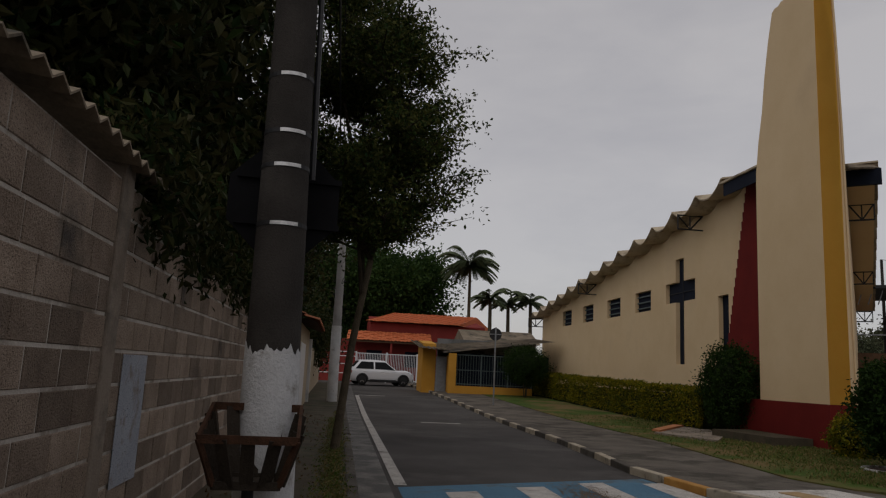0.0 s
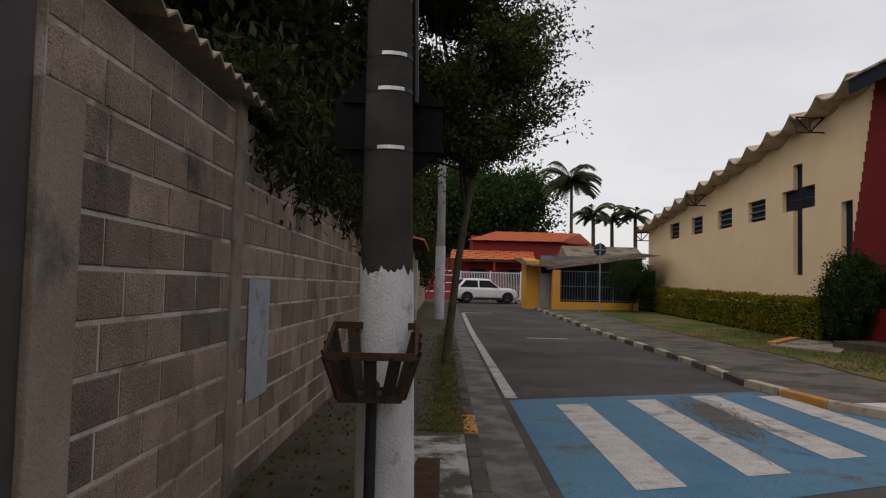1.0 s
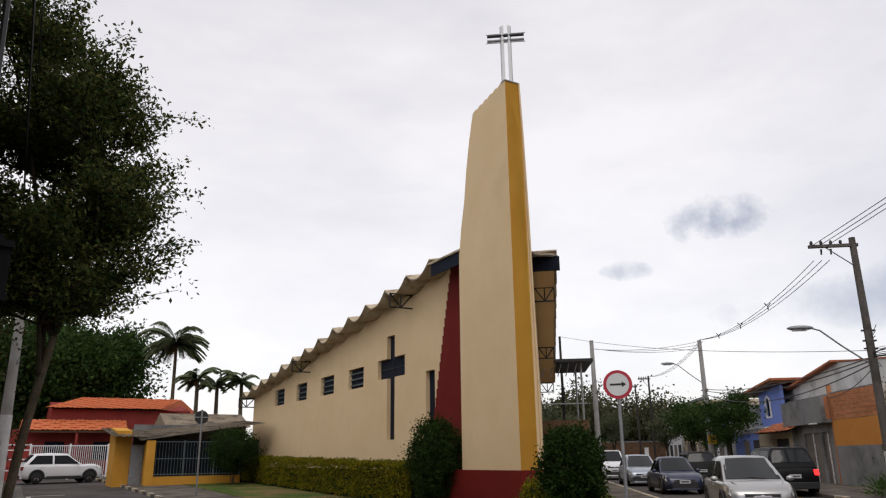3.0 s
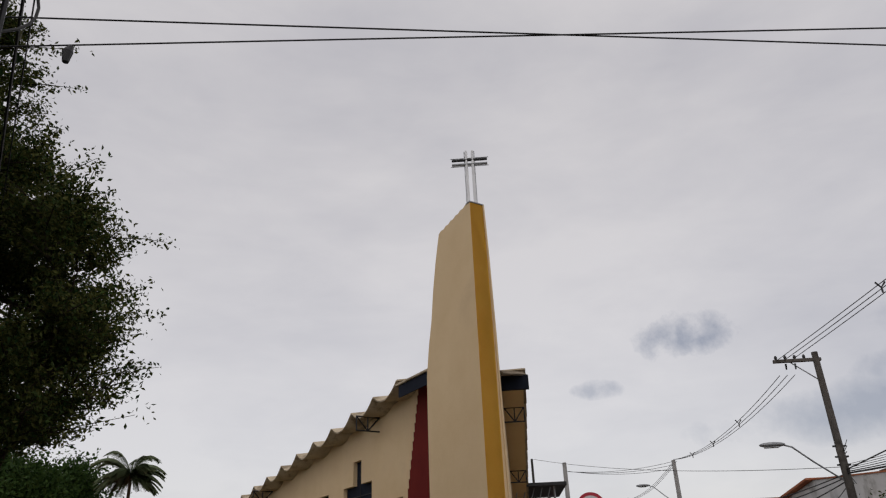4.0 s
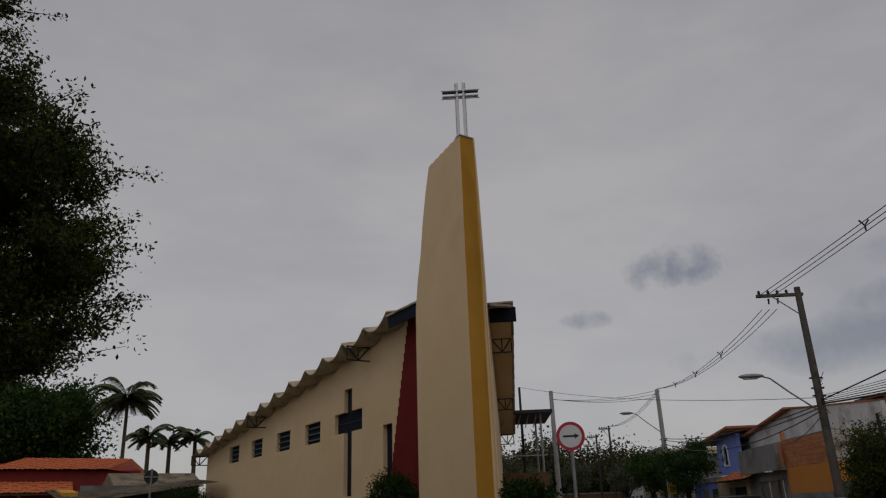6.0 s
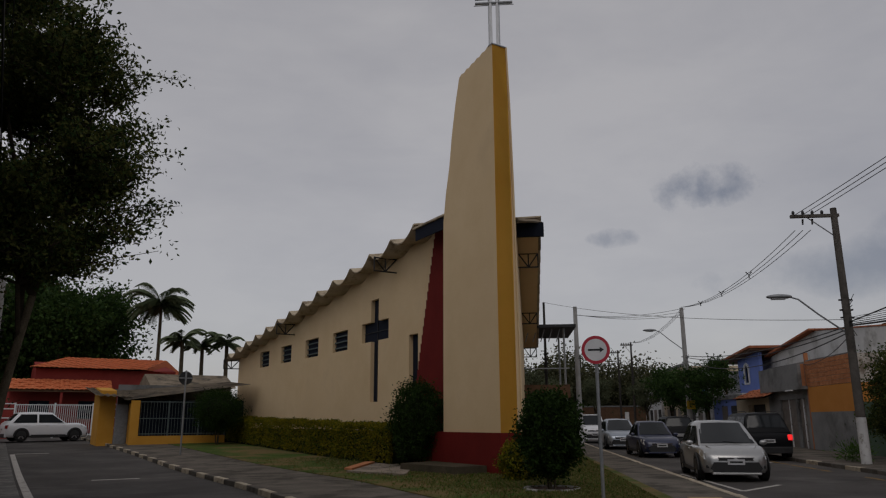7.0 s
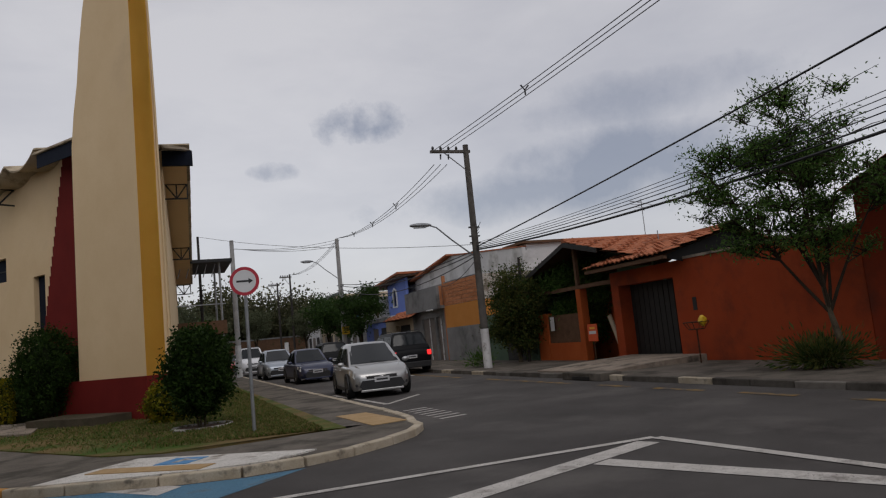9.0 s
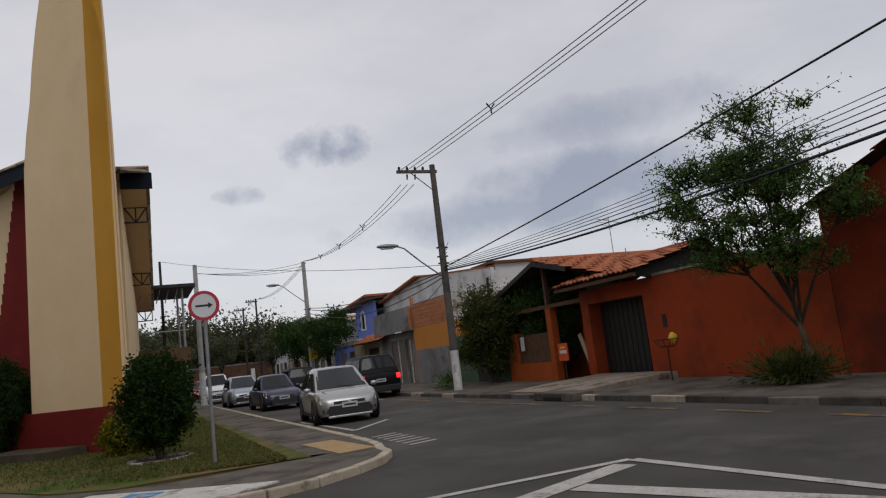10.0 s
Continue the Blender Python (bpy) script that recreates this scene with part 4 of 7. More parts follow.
for z in (2.265, 2.65, 2.88, 3.27):
    bm = bmesh.new()
    tube(bm, [(0, 0, z - 0.014), (0, 0, z + 0.014)], rad(z) + 0.004, 28, False)
    strap = part("strap", bm, BLACK_STEEL, pole, "dark steel strap")
    bm = bmesh.new()
    ring = []
    for k in range(9):
        a = radians(-104 + k * 8 + (8 if z == 2.88 else 0))
        r = rad(z) + 0.006
        ring.append([bm.verts.new((r * math.cos(a), r * math.sin(a), z + d)) for d in (-0.012, 0.012)])
    for a, b in zip(ring, ring[1:]):
        bm.faces.new((a[0], b[0], b[1], a[1]))
    part("bright_band", bm, STEEL_BAND, strap, "bright steel band")
part("cable_guard", tube(bmesh.new(), [(0.17, 0.06, 2.6), (0.15, 0.06, 4.5), (0.10, 0.05, 8.4)], 0.02, 6), TRIM_BLACK, pole, "black cable up the pole")
for z, w in ((6.9, 0.35), (7.6, 0.35)):
    part("bracket", blocks((-0.05, 0.35, -0.2, -0.12, z, z + 0.06)), GALV, pole)
bm = bmesh.new()
for a, b, c in (((0.12, 0, 5.9), (0.75, 0.9, 5.95), (0.2, 0.3, 6.9)), ((0.1, 0, 5.6), (0.5, 0.4, 5.3), (0.15, 0.1, 4.9)), ((0.1, -0.1, 6.3), (0.45, 0.6, 6.0), (0.4, 0.8, 6.4))):
    tube(bm, [Vector(a).lerp(Vector(b), t) * (1 - t) + Vector(b).lerp(Vector(c), t) * t for t in [k / 8 for k in range(9)]], 0.012, 5)
part("hanging_cable", bm, WIRE, pole, "loops of black cable")
lamp_arm = part("lamp_arm", tube(bmesh.new(), [N1.to_3d() * d + Vector((0, 0, z)) for d, z in ((0.08, 6.66), (0.83, 7.32), (2.0, 8.22), (2.6, 8.62), (3.0, 8.82))], 0.032, 8), GALV, pole, "galvanised lamp arm")
bm = bmesh.new()
box(bm, 2.92, 3.68, -0.16, 0.16, 0.0, 0.10)
for v in bm.verts:
    v.co.z += (v.co.x - 2.92) * 0.27 + 8.74
    v.co.y *= 0.7 if v.co.x < 3 else 1.0
bmesh.ops.bevel(bm, geom=bm.edges[:], offset=0.04, segments=3, affect="EDGES")
bmesh.ops.rotate(bm, cent=(0, 0, 0), matrix=Matrix.Rotation(radians(YAW1), 3, "Z"), verts=bm.verts)
smooth(part("lantern", bm, TRIM_BLACK, lamp_arm, "dark street lantern"))
stop = thing("stop_sign", "octagonal traffic sign seen from its dark back, strapped to the pole", "traffic sign", pose(POLE.x, POLE.y, POLE.z, 0, 0, 14))
bm = prism(bmesh.new(), [(0.40 * math.cos(radians(22.5 + 45 * k)), 0.40 * math.sin(radians(22.5 + 45 * k))) for k in range(8)], 0, 0.006, pose(-0.03, 0.2, 2.48, 90, 0, 0))
part("plate", bm, MATT_BLACK, stop, "dark metal back")
part("rib", blocks((-0.35, 0.35, 0.17, 0.195, 2.62, 2.66), (-0.35, 0.35, 0.17, 0.195, 2.30, 2.34)), MATT_BLACK, stop)

# ---- slatted litter bin on a post ----
bin_ob = thing("litter_basket", "weathered slatted wooden litter basket on a steel post", "litter bin", pose(*on1(4.42, -0.42, 0.12), 0, 0, YAW1 + 2))
part("post", tube(bmesh.new(), [(0, 0, -0.05), (0, 0, 0.72)], 0.034, 12), BLACK_STEEL, bin_ob, "dark steel post")
T, B = 0.262, 0.175
lip = lambda y: 1.045 + 0.28 * y


def bars(name, items, material, parent, label=""):
    """Flat bars, each between two points, w wide and h high."""
    for a, b, w, h in items:
        a, b = Vector(a), Vector(b)
        m = Matrix.Translation(a) @ (b - a).to_track_quat("Y", "Z").to_matrix().to_4x4()
        part(name, blocks((-w / 2, w / 2, 0, (b - a).length, -h / 2, h / 2), m=m), material, parent, label)


corners_t = [(-T, -T, lip(-T)), (T, -T, lip(-T)), (T, T, lip(T)), (-T, T, lip(T))]
corners_b = [(-B, -B, 0.72), (B, -B, 0.72), (B, B, 0.72), (-B, B, 0.72)]
for k in range(4):
    j = (k + 1) % 4
    bars("rim", [(corners_t[k], corners_t[j], 0.02, 0.045)], RUST, bin_ob, "rusty steel rim")
    bars("base_rail", [(corners_b[k], corners_b[j], 0.02, 0.045)], WOOD, bin_ob)
    bars("corner_stay", [(corners_b[k], corners_t[k], 0.022, 0.03)], RUST, bin_ob)
    for f in (0.22, 0.5, 0.78):
        lo = Vector(corners_b[k]).lerp(Vector(corners_b[j]), f)
        hi = Vector(corners_t[k]).lerp(Vector(corners_t[j]), f)
        w = 0.075
        bars("slat", [(lo, hi, *((w, 0.012) if k % 2 == 0 else (0.012, w)))], WOOD, bin_ob)
part("floor_board", blocks((-B, B, -B, B, 0.70, 0.72)), WOOD, bin_ob)


# ---- trees ----
def tree(name, label, base, trunk, lobes, leaf, leaf_mat, seed, bark=BARK, droop=0.2, slim=0.5, spread=0.3, group="", inner=0.35, twigs_per=9, mains=5):
    """A tree: a tapered trunk through points (place, radius), limbs from its head into each lobe, twigs, and single leaves round the twigs.
    lobes: (centre, radii, limbs, leaves), all from the base."""
    rng = np.random.default_rng(seed)
    whole = thing(name, label, "tree", Matrix.Translation(base), group)
    pts = [Vector(p) for p, r in trunk]
    smooth(part("trunk", tube(bmesh.new(), pts, [r for p, r in trunk], 12), bark, whole))
    head, width = pts[-1], trunk[-1][1]
    limbs = bmesh.new()
    twigs = []
    # a few main limbs; the smaller ones spring from them
    forks = []
    for k in range(mains):
        c, r = Vector(lobes[k % len(lobes)][0]), lobes[k % len(lobes)][1]
        a = 2 * math.pi * k / mains + rng.uniform(-0.4, 0.4)
        end = c + Vector((math.cos(a) * r[0] * 0.45, math.sin(a) * r[1] * 0.45, r[2] * rng.uniform(-0.1, 0.5)))
        bend = pts[-1 - k % 2].lerp(end, 0.45) + Vector((rng.normal() * 0.12, rng.normal() * 0.12, 0.15))
        path = [pts[-1 - k % 2].lerp(bend, t).lerp(bend.lerp(end, t), t) for t in (0, 0.2, 0.4, 0.6, 0.8, 1)]
        tube(limbs, path, [width * v for v in (0.8, 0.68, 0.56, 0.44, 0.32, 0.18)], 7, False)
        forks += [(p, width * v) for p, v in zip(path[1:], (0.6, 0.5, 0.4, 0.28, 0.16))]
    for centre, radii, count, many in lobes:
        centre, ends, weights = Vector(centre), [], []
        for k in range(count):
            d = rng.normal(size=3)
            d /= np.linalg.norm(d)
            rr = rng.uniform(inner, 1.0) ** 0.6
            end = centre + Vector((d[0] * radii[0] * rr, d[1] * radii[1] * rr, d[2] * radii[2] * rr))
            start, thick = min(forks, key=lambda v: (v[0] - end).length + (1.5 if v[0].z > end.z - 0.1 else 0))
            bend = start.lerp(end, 0.5) + Vector((rng.normal() * 0.2, rng.normal() * 0.2, 0.12 * (end - start).length))
            path = [(start.lerp(bend, t)).lerp(bend.lerp(end, t), t) for t in (0, 0.25, 0.5, 0.75, 1)]
            tube(limbs, path, [thick * 0.8, thick * 0.6, thick * 0.42, thick * 0.25, 0.005], 5, False)
            for f in range(twigs_per):
                t = 0.3 + 0.7 * rng.random()
                p = (start.lerp(bend, t)).lerp(bend.lerp(end, t), t)
                size = 0.35 + 0.22 * max(radii)
                tip = p + Vector((rng.normal() * size * 0.45, rng.normal() * size * 0.45, (0.1 + 0.4 * rng.random()) * size))
                tube(limbs, [p, p.lerp(tip, 0.5) + Vector((0, 0, 0.04)), tip], [0.014, 0.009, 0.004], 3, False)
                ends.append((p, tip))
        per = max(1, many // len(ends))
        for p, tip in ends:
            t = rng.uniform(0.2, 1.15, (per, 1))
            line = np.array(p)[None] * (1 - t) + np.array(tip)[None] * t
            twigs.append(line + rng.normal(size=(per, 3)) * spread * (0.5 + 0.5 * rng.random()))
    part("branchwork", limbs, TWIG, whole)
    leaves("crown", np.concatenate(twigs), leaf, leaf_mat, whole, "", droop, slim, seed)
    return whole


V = Vector
tree("street_tree", "slender leafy street tree leaning over the kerb", on1(13, 0.04, 0.12),
     [((0, 0, -0.1), 0.085), ((0.10, 0.0, 0.9), 0.07), ((0.19, 0.02, 1.8), 0.064), ((0.31, 0.03, 2.6), 0.06), ((0.42, 0.05, 3.3), 0.056)],
     [((0.32, 0.2, 6.0), (1.55, 1.8, 2.5), 70, 46000), ((-0.6, 0.4, 7.7), (1.55, 1.8, 1.6), 28, 22000), ((-1.15, 0.3, 10.5), (1.25, 1.4, 2.0), 18, 14000), ((0.65, 0.0, 4.6), (1.6, 1.4, 1.0), 36, 11000), ((-1.3, 0.6, 5.0), (1.5, 1.5, 1.7), 24, 16000)], 0.088, LEAF, 11, spread=0.12, inner=0.5, twigs_per=11)
tree("garden_tree", "large dark tree behind the block wall", on1(9.5, -4.2, 0.0),
     [((0, 0, -0.1), 0.26), ((0.1, 0, 1.6), 0.22), ((0.3, 0.1, 3.0), 0.18)],
     [((0.2, -0.6, 6.0), (3.0, 4.4, 3.0), 60, 26000), ((1.5, 1.5, 9.3), (2.0, 3.0, 2.8), 30, 14000), ((1.2, -3.8, 4.6), (2.0, 2.6, 1.8), 24, 11000), ((1.3, 4.2, 5.0), (2.0, 3.2, 3.0), 32, 15000), ((1.6, -1.2, 3.9), (1.3, 3.4, 1.1), 22, 8000)], 0.19, LEAF_DARK, 12, bark=TWIG, spread=0.22, inner=0.5)
# creeper hanging over the wall
creeper = thing("creeper", "dark creeper hanging over the block wall", "climbing plant", Matrix.Translation(on1(6, -1.5, 2.4)))
rng = np.random.default_rng(5)
pts = []
for k in range(420):
    s, z = rng.uniform(4.9, 12.5), rng.uniform(0.0, 0.75)
    drop = rng.uniform(0.1, 0.45) if rng.random() < 0.5 else 0.15
    c = np.array(on1(s, -1.42 + rng.uniform(-0.5, 0.16), 2.45 + z)) - np.array(on1(6, -1.5, 2.4))
    cloud_pts = rng.normal(size=(48, 3)) * (0.13, 0.13, 0.10) + c
    cloud_pts[:, 2] -= np.abs(rng.normal(size=48)) * drop * 0.55
    pts.append(cloud_pts)
leaves("foliage", np.concatenate(pts), 0.12, LEAF_DARK, creeper, "", 0.9, 0.38, 5)
bm = bmesh.new()
for k in range(40):
    s = rng.uniform(4.7, 12)
    p = on1(s, -1.5, 2.7) - on1(6, -1.5, 2.4)
    e = p + Vector((rng.normal() * 0.2 + 0.12, rng.normal() * 0.4, rng.uniform(-0.7, 0.6)))
    tube(bm, [p, p.lerp(e, 0.5) + Vector((0.05, 0, 0.12)), e], [0.014, 0.010, 0.005], 4, False)
tagged(part("stem_tangle", bm, TWIG, creeper), kind="stuff")
# moss and weeds along the kerb
weeds = thing("kerb_weeds", "thin weeds and moss along the mossy kerb", "weeds", Matrix.Translation(on1(14, 0.2, 0.12)), kind="stuff")
pts = [np.array(on1(rng.uniform(7.2, 24), 0.10 + rng.normal() * 0.07, 0.13)) - np.array(on1(14, 0.2, 0.12)) + rng.normal(size=3) * (0.03, 0.03, 0.02) for k in range(2600)]
leaves("blades", pts, 0.06, BLADE, weeds, "", -0.6, 0.3, 6)


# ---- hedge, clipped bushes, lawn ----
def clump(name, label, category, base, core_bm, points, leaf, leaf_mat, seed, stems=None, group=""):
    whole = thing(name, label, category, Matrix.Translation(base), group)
    # solid dark core stands in for the shaded inside of the plant
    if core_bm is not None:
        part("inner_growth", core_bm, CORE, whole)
    if stems is not None:
        part("stems", stems, BARK, whole)
    leaves("foliage", points, leaf, leaf_mat, whole, "", -0.2, 0.55, seed)
    return whole


def ball_points(rng, n, radii, lump=0.34):
    d = rng.normal(size=(n, 3))
    d /= np.linalg.norm(d, axis=1, keepdims=True)
    ripple = 1 + lump * np.sin(d[:, :1] * 7 + 1) * np.sin(d[:, 1:2] * 6) * np.cos(d[:, 2:] * 5)
    return d * ripple * (0.97 + rng.normal(size=(n, 1)) * 0.12) * np.array(radii)


rng = np.random.default_rng(21)
H0, H1 = on1(23.0, 11.35), on1(42.5, 11.35)
turn = Matrix.Rotation(radians(YAW1), 4, "Z")
n = 36000
s = np.where(rng.random(n) < 0.03, rng.uniform(-1.66, -1.58, n), rng.uniform(-1.6, 19.6, n))
side = rng.random(n)
top = 1.24 + 0.05 * np.sin(s * 1.7) + 0.04 * np.sin(s * 4.1 + 1)
x = np.where(side < 0.5, -0.45 + 0.06 * np.sin(s * 2.3) - np.abs(rng.normal(size=n)) * -0.05, rng.uniform(-0.45, 0.5, n))
z = np.where(side < 0.5, rng.uniform(0.08, 1, n) * top, top - np.abs(rng.normal(size=n)) * 0.05)
pts = np.stack([x, s, z], 1) + rng.normal(size=(n, 3)) * 0.035
R = np.array(turn.to_3x3())
grd = np.array([rise(*(on1(23 + v, 11.35).to_2d())) for v in np.linspace(0, 20, 41)])
pts[:, 2] += np.interp(s, np.linspace(0, 20, 41), grd) + 0.1
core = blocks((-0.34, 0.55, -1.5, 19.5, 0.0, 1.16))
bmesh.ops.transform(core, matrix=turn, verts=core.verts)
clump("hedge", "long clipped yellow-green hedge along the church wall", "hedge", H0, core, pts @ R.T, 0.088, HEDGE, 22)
for base, radii, height, leaf_n, label in ((on1(20.0, 11.22), (0.76, 0.80, 1.08), 1.50, 13000, "dark round clipped bush before the church tower"),
                                           (Vector((8.17, 13.42, 0.125)), (0.60, 0.60, 0.80), 1.10, 11000, "dark oval clipped bush on the lawn"),
                                           (on1(38.0, 9.75), (1.1, 1.15, 0.95), 1.75, 12000, "broad round clipped bush beside the hedge"),
                                           (Vector((8.75, 15.8, 0.125)), (0.45, 0.5, 0.45), 0.42, 3000, "small yellow-green bush at the tower foot")):
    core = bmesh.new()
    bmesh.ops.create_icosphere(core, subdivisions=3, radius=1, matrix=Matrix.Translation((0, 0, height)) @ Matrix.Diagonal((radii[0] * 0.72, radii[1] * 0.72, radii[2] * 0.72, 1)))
    stems = bmesh.new()
    for k in range(5):
        a = k * 1.3
        tube(stems, [(0.05 * math.cos(a), 0.05 * math.sin(a), -0.05), (0.13 * math.cos(a), 0.13 * math.sin(a), height * 0.6)], [0.022, 0.015], 6)
    pts = ball_points(rng, leaf_n, radii) + (0, 0, height)
    clump("clipped_bush", label, "bush", base, core, pts, 0.082, HEDGE if "yellow" in label else TOPIARY, 30, stems)
ring = thing("planting_ring", "low whitewashed planting ring round a bush", "planting ring", Matrix.Translation((8.17, 13.42, 0.125)))
bm = bmesh.new()
circle = [(0.55 * math.cos(2 * math.pi * k / 32), 0.55 * math.sin(2 * math.pi * k / 32), 0.02) for k in range(33)]
tube(bm, circle, 0.04, 6, False)
part("edging", bm, SLAB_WHITE, ring)
part("soil", prism(bmesh.new(), [(0.53 * math.cos(2 * math.pi * k / 32), 0.53 * math.sin(2 * math.pi * k / 32)) for k in range(32)], -0.02, 0.02), RUST, ring, "reddish soil")
# concrete path and step at the foot of the tower
path_ob = thing("church_path", "cracked concrete path slab at the tower foot", "path", kind="structure")
part("slab", prism(bmesh.new(), [flat1(*p) for p in ((17.2, 9.3), (19.3, 8.6), (22.6, 11.0), (20.8, 11.6))], 0.1, 0.18), RENDER_GREY, path_ob)
part("step", prism(bmesh.new(), [flat1(*p) for p in ((16.6, 10.4), (19.0, 10.1), (19.4, 11.4), (16.6, 11.4))], 0.1, 0.34), DAMP, path_ob)
part("brick_edge", prism(bmesh.new(), [flat1(*p) for p in ((19.4, 8.8), (19.7, 8.7), (22.4, 10.6), (22.1, 10.8))], 0.18, 0.23), BRICK, path_ob)
# grass
n = 64000
rng = np.random.default_rng(31)
cand = []
while len(cand) < n:
    t, u = rng.random() ** 0.7, rng.random()
    a = LAWN_TIP.lerp(Vector(flat1(27, 7.9)), t)
    if t < 0.35:
        a = LAWN_TIP.lerp(Vector((5.75, 11.9)), t / 0.35)
    else:
        a = Vector((5.65, 12.0)).lerp(Vector(flat1(27, 7.95)), (t - 0.35) / 0.65)
    b = LAWN_TIP.lerp(on2(30, 2.85).to_2d(), t)
    p = a.lerp(b, u)
    if (p - Vector((8.17, 13.42))).length > 0.5 and rng.random() < max(0.1, (p.x - 5.4) / 2.6):
        cand.append((p.x, p.y, rise(p.x, p.y) + 0.135 + rng.random() * 0.03))
grass = thing("grass", "short patchy grass blades on the lawn", "grass", Matrix.Translation((8.2, 10.5, 0.16)), kind="stuff")
leaves("blades", np.array(cand) - (8.2, 10.5, 0.16), 0.085, BLADE, grass, "", -1.2, 0.22, 32)


# ---- traffic signs on posts ----
def disc(bm, radius, y0, y1, z, sides=40):
    return prism(bm, [(radius * math.cos(2 * math.pi * k / sides), radius * math.sin(2 * math.pi * k / sides)) for k in range(sides)], -y1, -y0, pose(0, 0, z, 90, 0, 0))


sign = thing("one_way_sign", "round red-rimmed white traffic sign with black arrow on a galvanised post", "traffic sign", pose(7.78, 11.09, 0.15, 0, 0, -36))
part("post", tube(bmesh.new(), [(0, 0, -0.1), (0, 0, 2.75)], 0.03, 12), GALV, sign, "galvanised tube")
part("rim", disc(bmesh.new(), 0.25, -0.045, -0.035, 2.56), SIGN_RED, sign, "red rim")
part("face", disc(bmesh.new(), 0.195, -0.048, -0.0452, 2.56), SIGN_WHITE, sign, "white face")
bm = bmesh.new()
prism(bm, [(-0.135, -0.017), (0.07, -0.017), (0.07, -0.05), (0.145, 0), (0.07, 0.05), (0.07, 0.017), (-0.135, 0.017)], 0.0485, 0.0505, pose(0, 0, 2.56, 90, 0, 0))
part("arrow", bm, SIGN_BLACK, sign, "black arrow")
for z in (2.45, 2.64):
    part("clamp", blocks((-0.05, 0.05, -0.036, 0.035, z, z + 0.03)), GALV, sign)
sign = thing("round_sign_back", "round traffic sign on a post seen from behind", "traffic sign", pose(*on1(31, 6.6, 0.14), 0, 0, 8))
part("post", tube(bmesh.new(), [(0, 0, -0.1), (0, 0, 3.25)], 0.035, 10), GALV, sign)
part("plate", disc(bmesh.new(), 0.27, 0.03, 0.04, 2.95), TRIM_BLACK, sign, "dark metal back")
part("brace", blocks((-0.25, 0.25, -0.01, 0.028, 2.93, 2.97)), GALV, sign)


# ---- cars ----
def car(label, m, size, paint, kind="hatch", lit=False, group="cars in the street", skip=()):
    """A car, its front towards +y, standing on z = 0. size: length, width, height. kind: hatch, sedan, suv or crossover."""
    L, W, H = size
    whole = thing("car", label, "car", m, group)
    h = L / 2
    belt = H * 0.60
    hood = H * (0.575 if kind == "hatch" else 0.56 if kind == "sedan" else 0.60)
    sill = 0.20 if kind != "suv" else 0.26
    nose = hood * (0.84 if kind == "hatch" else 0.86)
    if kind == "sedan":
        tail, cowl, roof_f, roof_b, back = belt * 0.98, 0.20 * L, 0.03 * L, -0.20 * L, -0.34 * L
    elif kind == "crossover":
        belt, hood, sill = H * 0.62, H * 0.62, 0.24
        nose = hood * 0.86
        tail, cowl, roof_f, roof_b, back = belt, 0.22 * L, 0.04 * L, -0.34 * L, -0.475 * L
    elif kind == "suv":
        tail, cowl, roof_f, roof_b, back = belt, 0.20 * L, 0.08 * L, -0.40 * L, -0.475 * L
    else:
        tail, cowl, roof_f, roof_b, back = belt, 0.285 * L, 0.05 * L, -0.33 * L, -0.46 * L
    stations = [(-h, 0.80, tail * 0.80, sill + 0.14), (-h + 0.06, 0.90, tail * 0.93, sill + 0.05), (-h + 0.22, 0.965, tail, sill), (-0.3 * L, 1.0, belt, sill), (0, 1.0, belt, sill), (cowl, 0.99, belt * 0.97, sill),
                (0.36 * L, 0.97, hood, sill), (h - 0.28, 0.93, nose + 0.06, sill), (h - 0.09, 0.84, nose - 0.04, sill + 0.03), (h, 0.68, nose - 0.16, sill + 0.12)]
    bm = bmesh.new()
    rings = []
    for y, wf, top, low in stations:
        w = W / 2 * wf
        mid = low + (top - low) * 0.45
        prof = [(0, low), (w * 0.90, low), (w * 0.985, low + 0.10), (w, mid), (w * 0.985, top - 0.13), (w * 0.95, top - 0.045), (w * 0.86, top), (0, top + 0.022)]
        prof += [(-x, z) for x, z in reversed(prof[1:-1])]
        rings.append([bm.verts.new((x, y, z)) for x, z in prof])
    for a, b in zip(rings, rings[1:]):
        for k in range(len(a)):
            j = (k + 1) % len(a)
            bm.faces.new((a[k], a[j], b[j], b[k]))
    bm.faces.new(rings[0])
    bm.faces.new(list(reversed(rings[-1])))
    bmesh.ops.subdivide_edges(bm, edges=[e for e in bm.edges if len(e.link_faces) == 2 and all(len(f.verts) == 4 for f in e.link_faces)], cuts=1, smooth=0.7, use_grid_fill=True)
    bmesh.ops.recalc_face_normals(bm, faces=bm.faces)
    smooth(part("body", bm, paint, whole), 50)
    # cabin
    b0, b1 = W / 2 * 0.93, W / 2 * 0.70
    base = belt - 0.03
    cab = [(back, base, 0.96, 0.0), (roof_b, H - 0.035, 1.0, 1.0), ((roof_b + roof_f) / 2, H, 1.0, 1.0), (roof_f, H - 0.03, 1.0, 1.0), (cowl + 0.02, base - 0.02, 0.96, 0.0)]
    bm = bmesh.new()
    rings = []
    for y, z, wf, up in cab:
        lo_w = b0 * wf
        hi_w = b1 if up else lo_w * 0.97
        zz = max(z, base + 0.004)
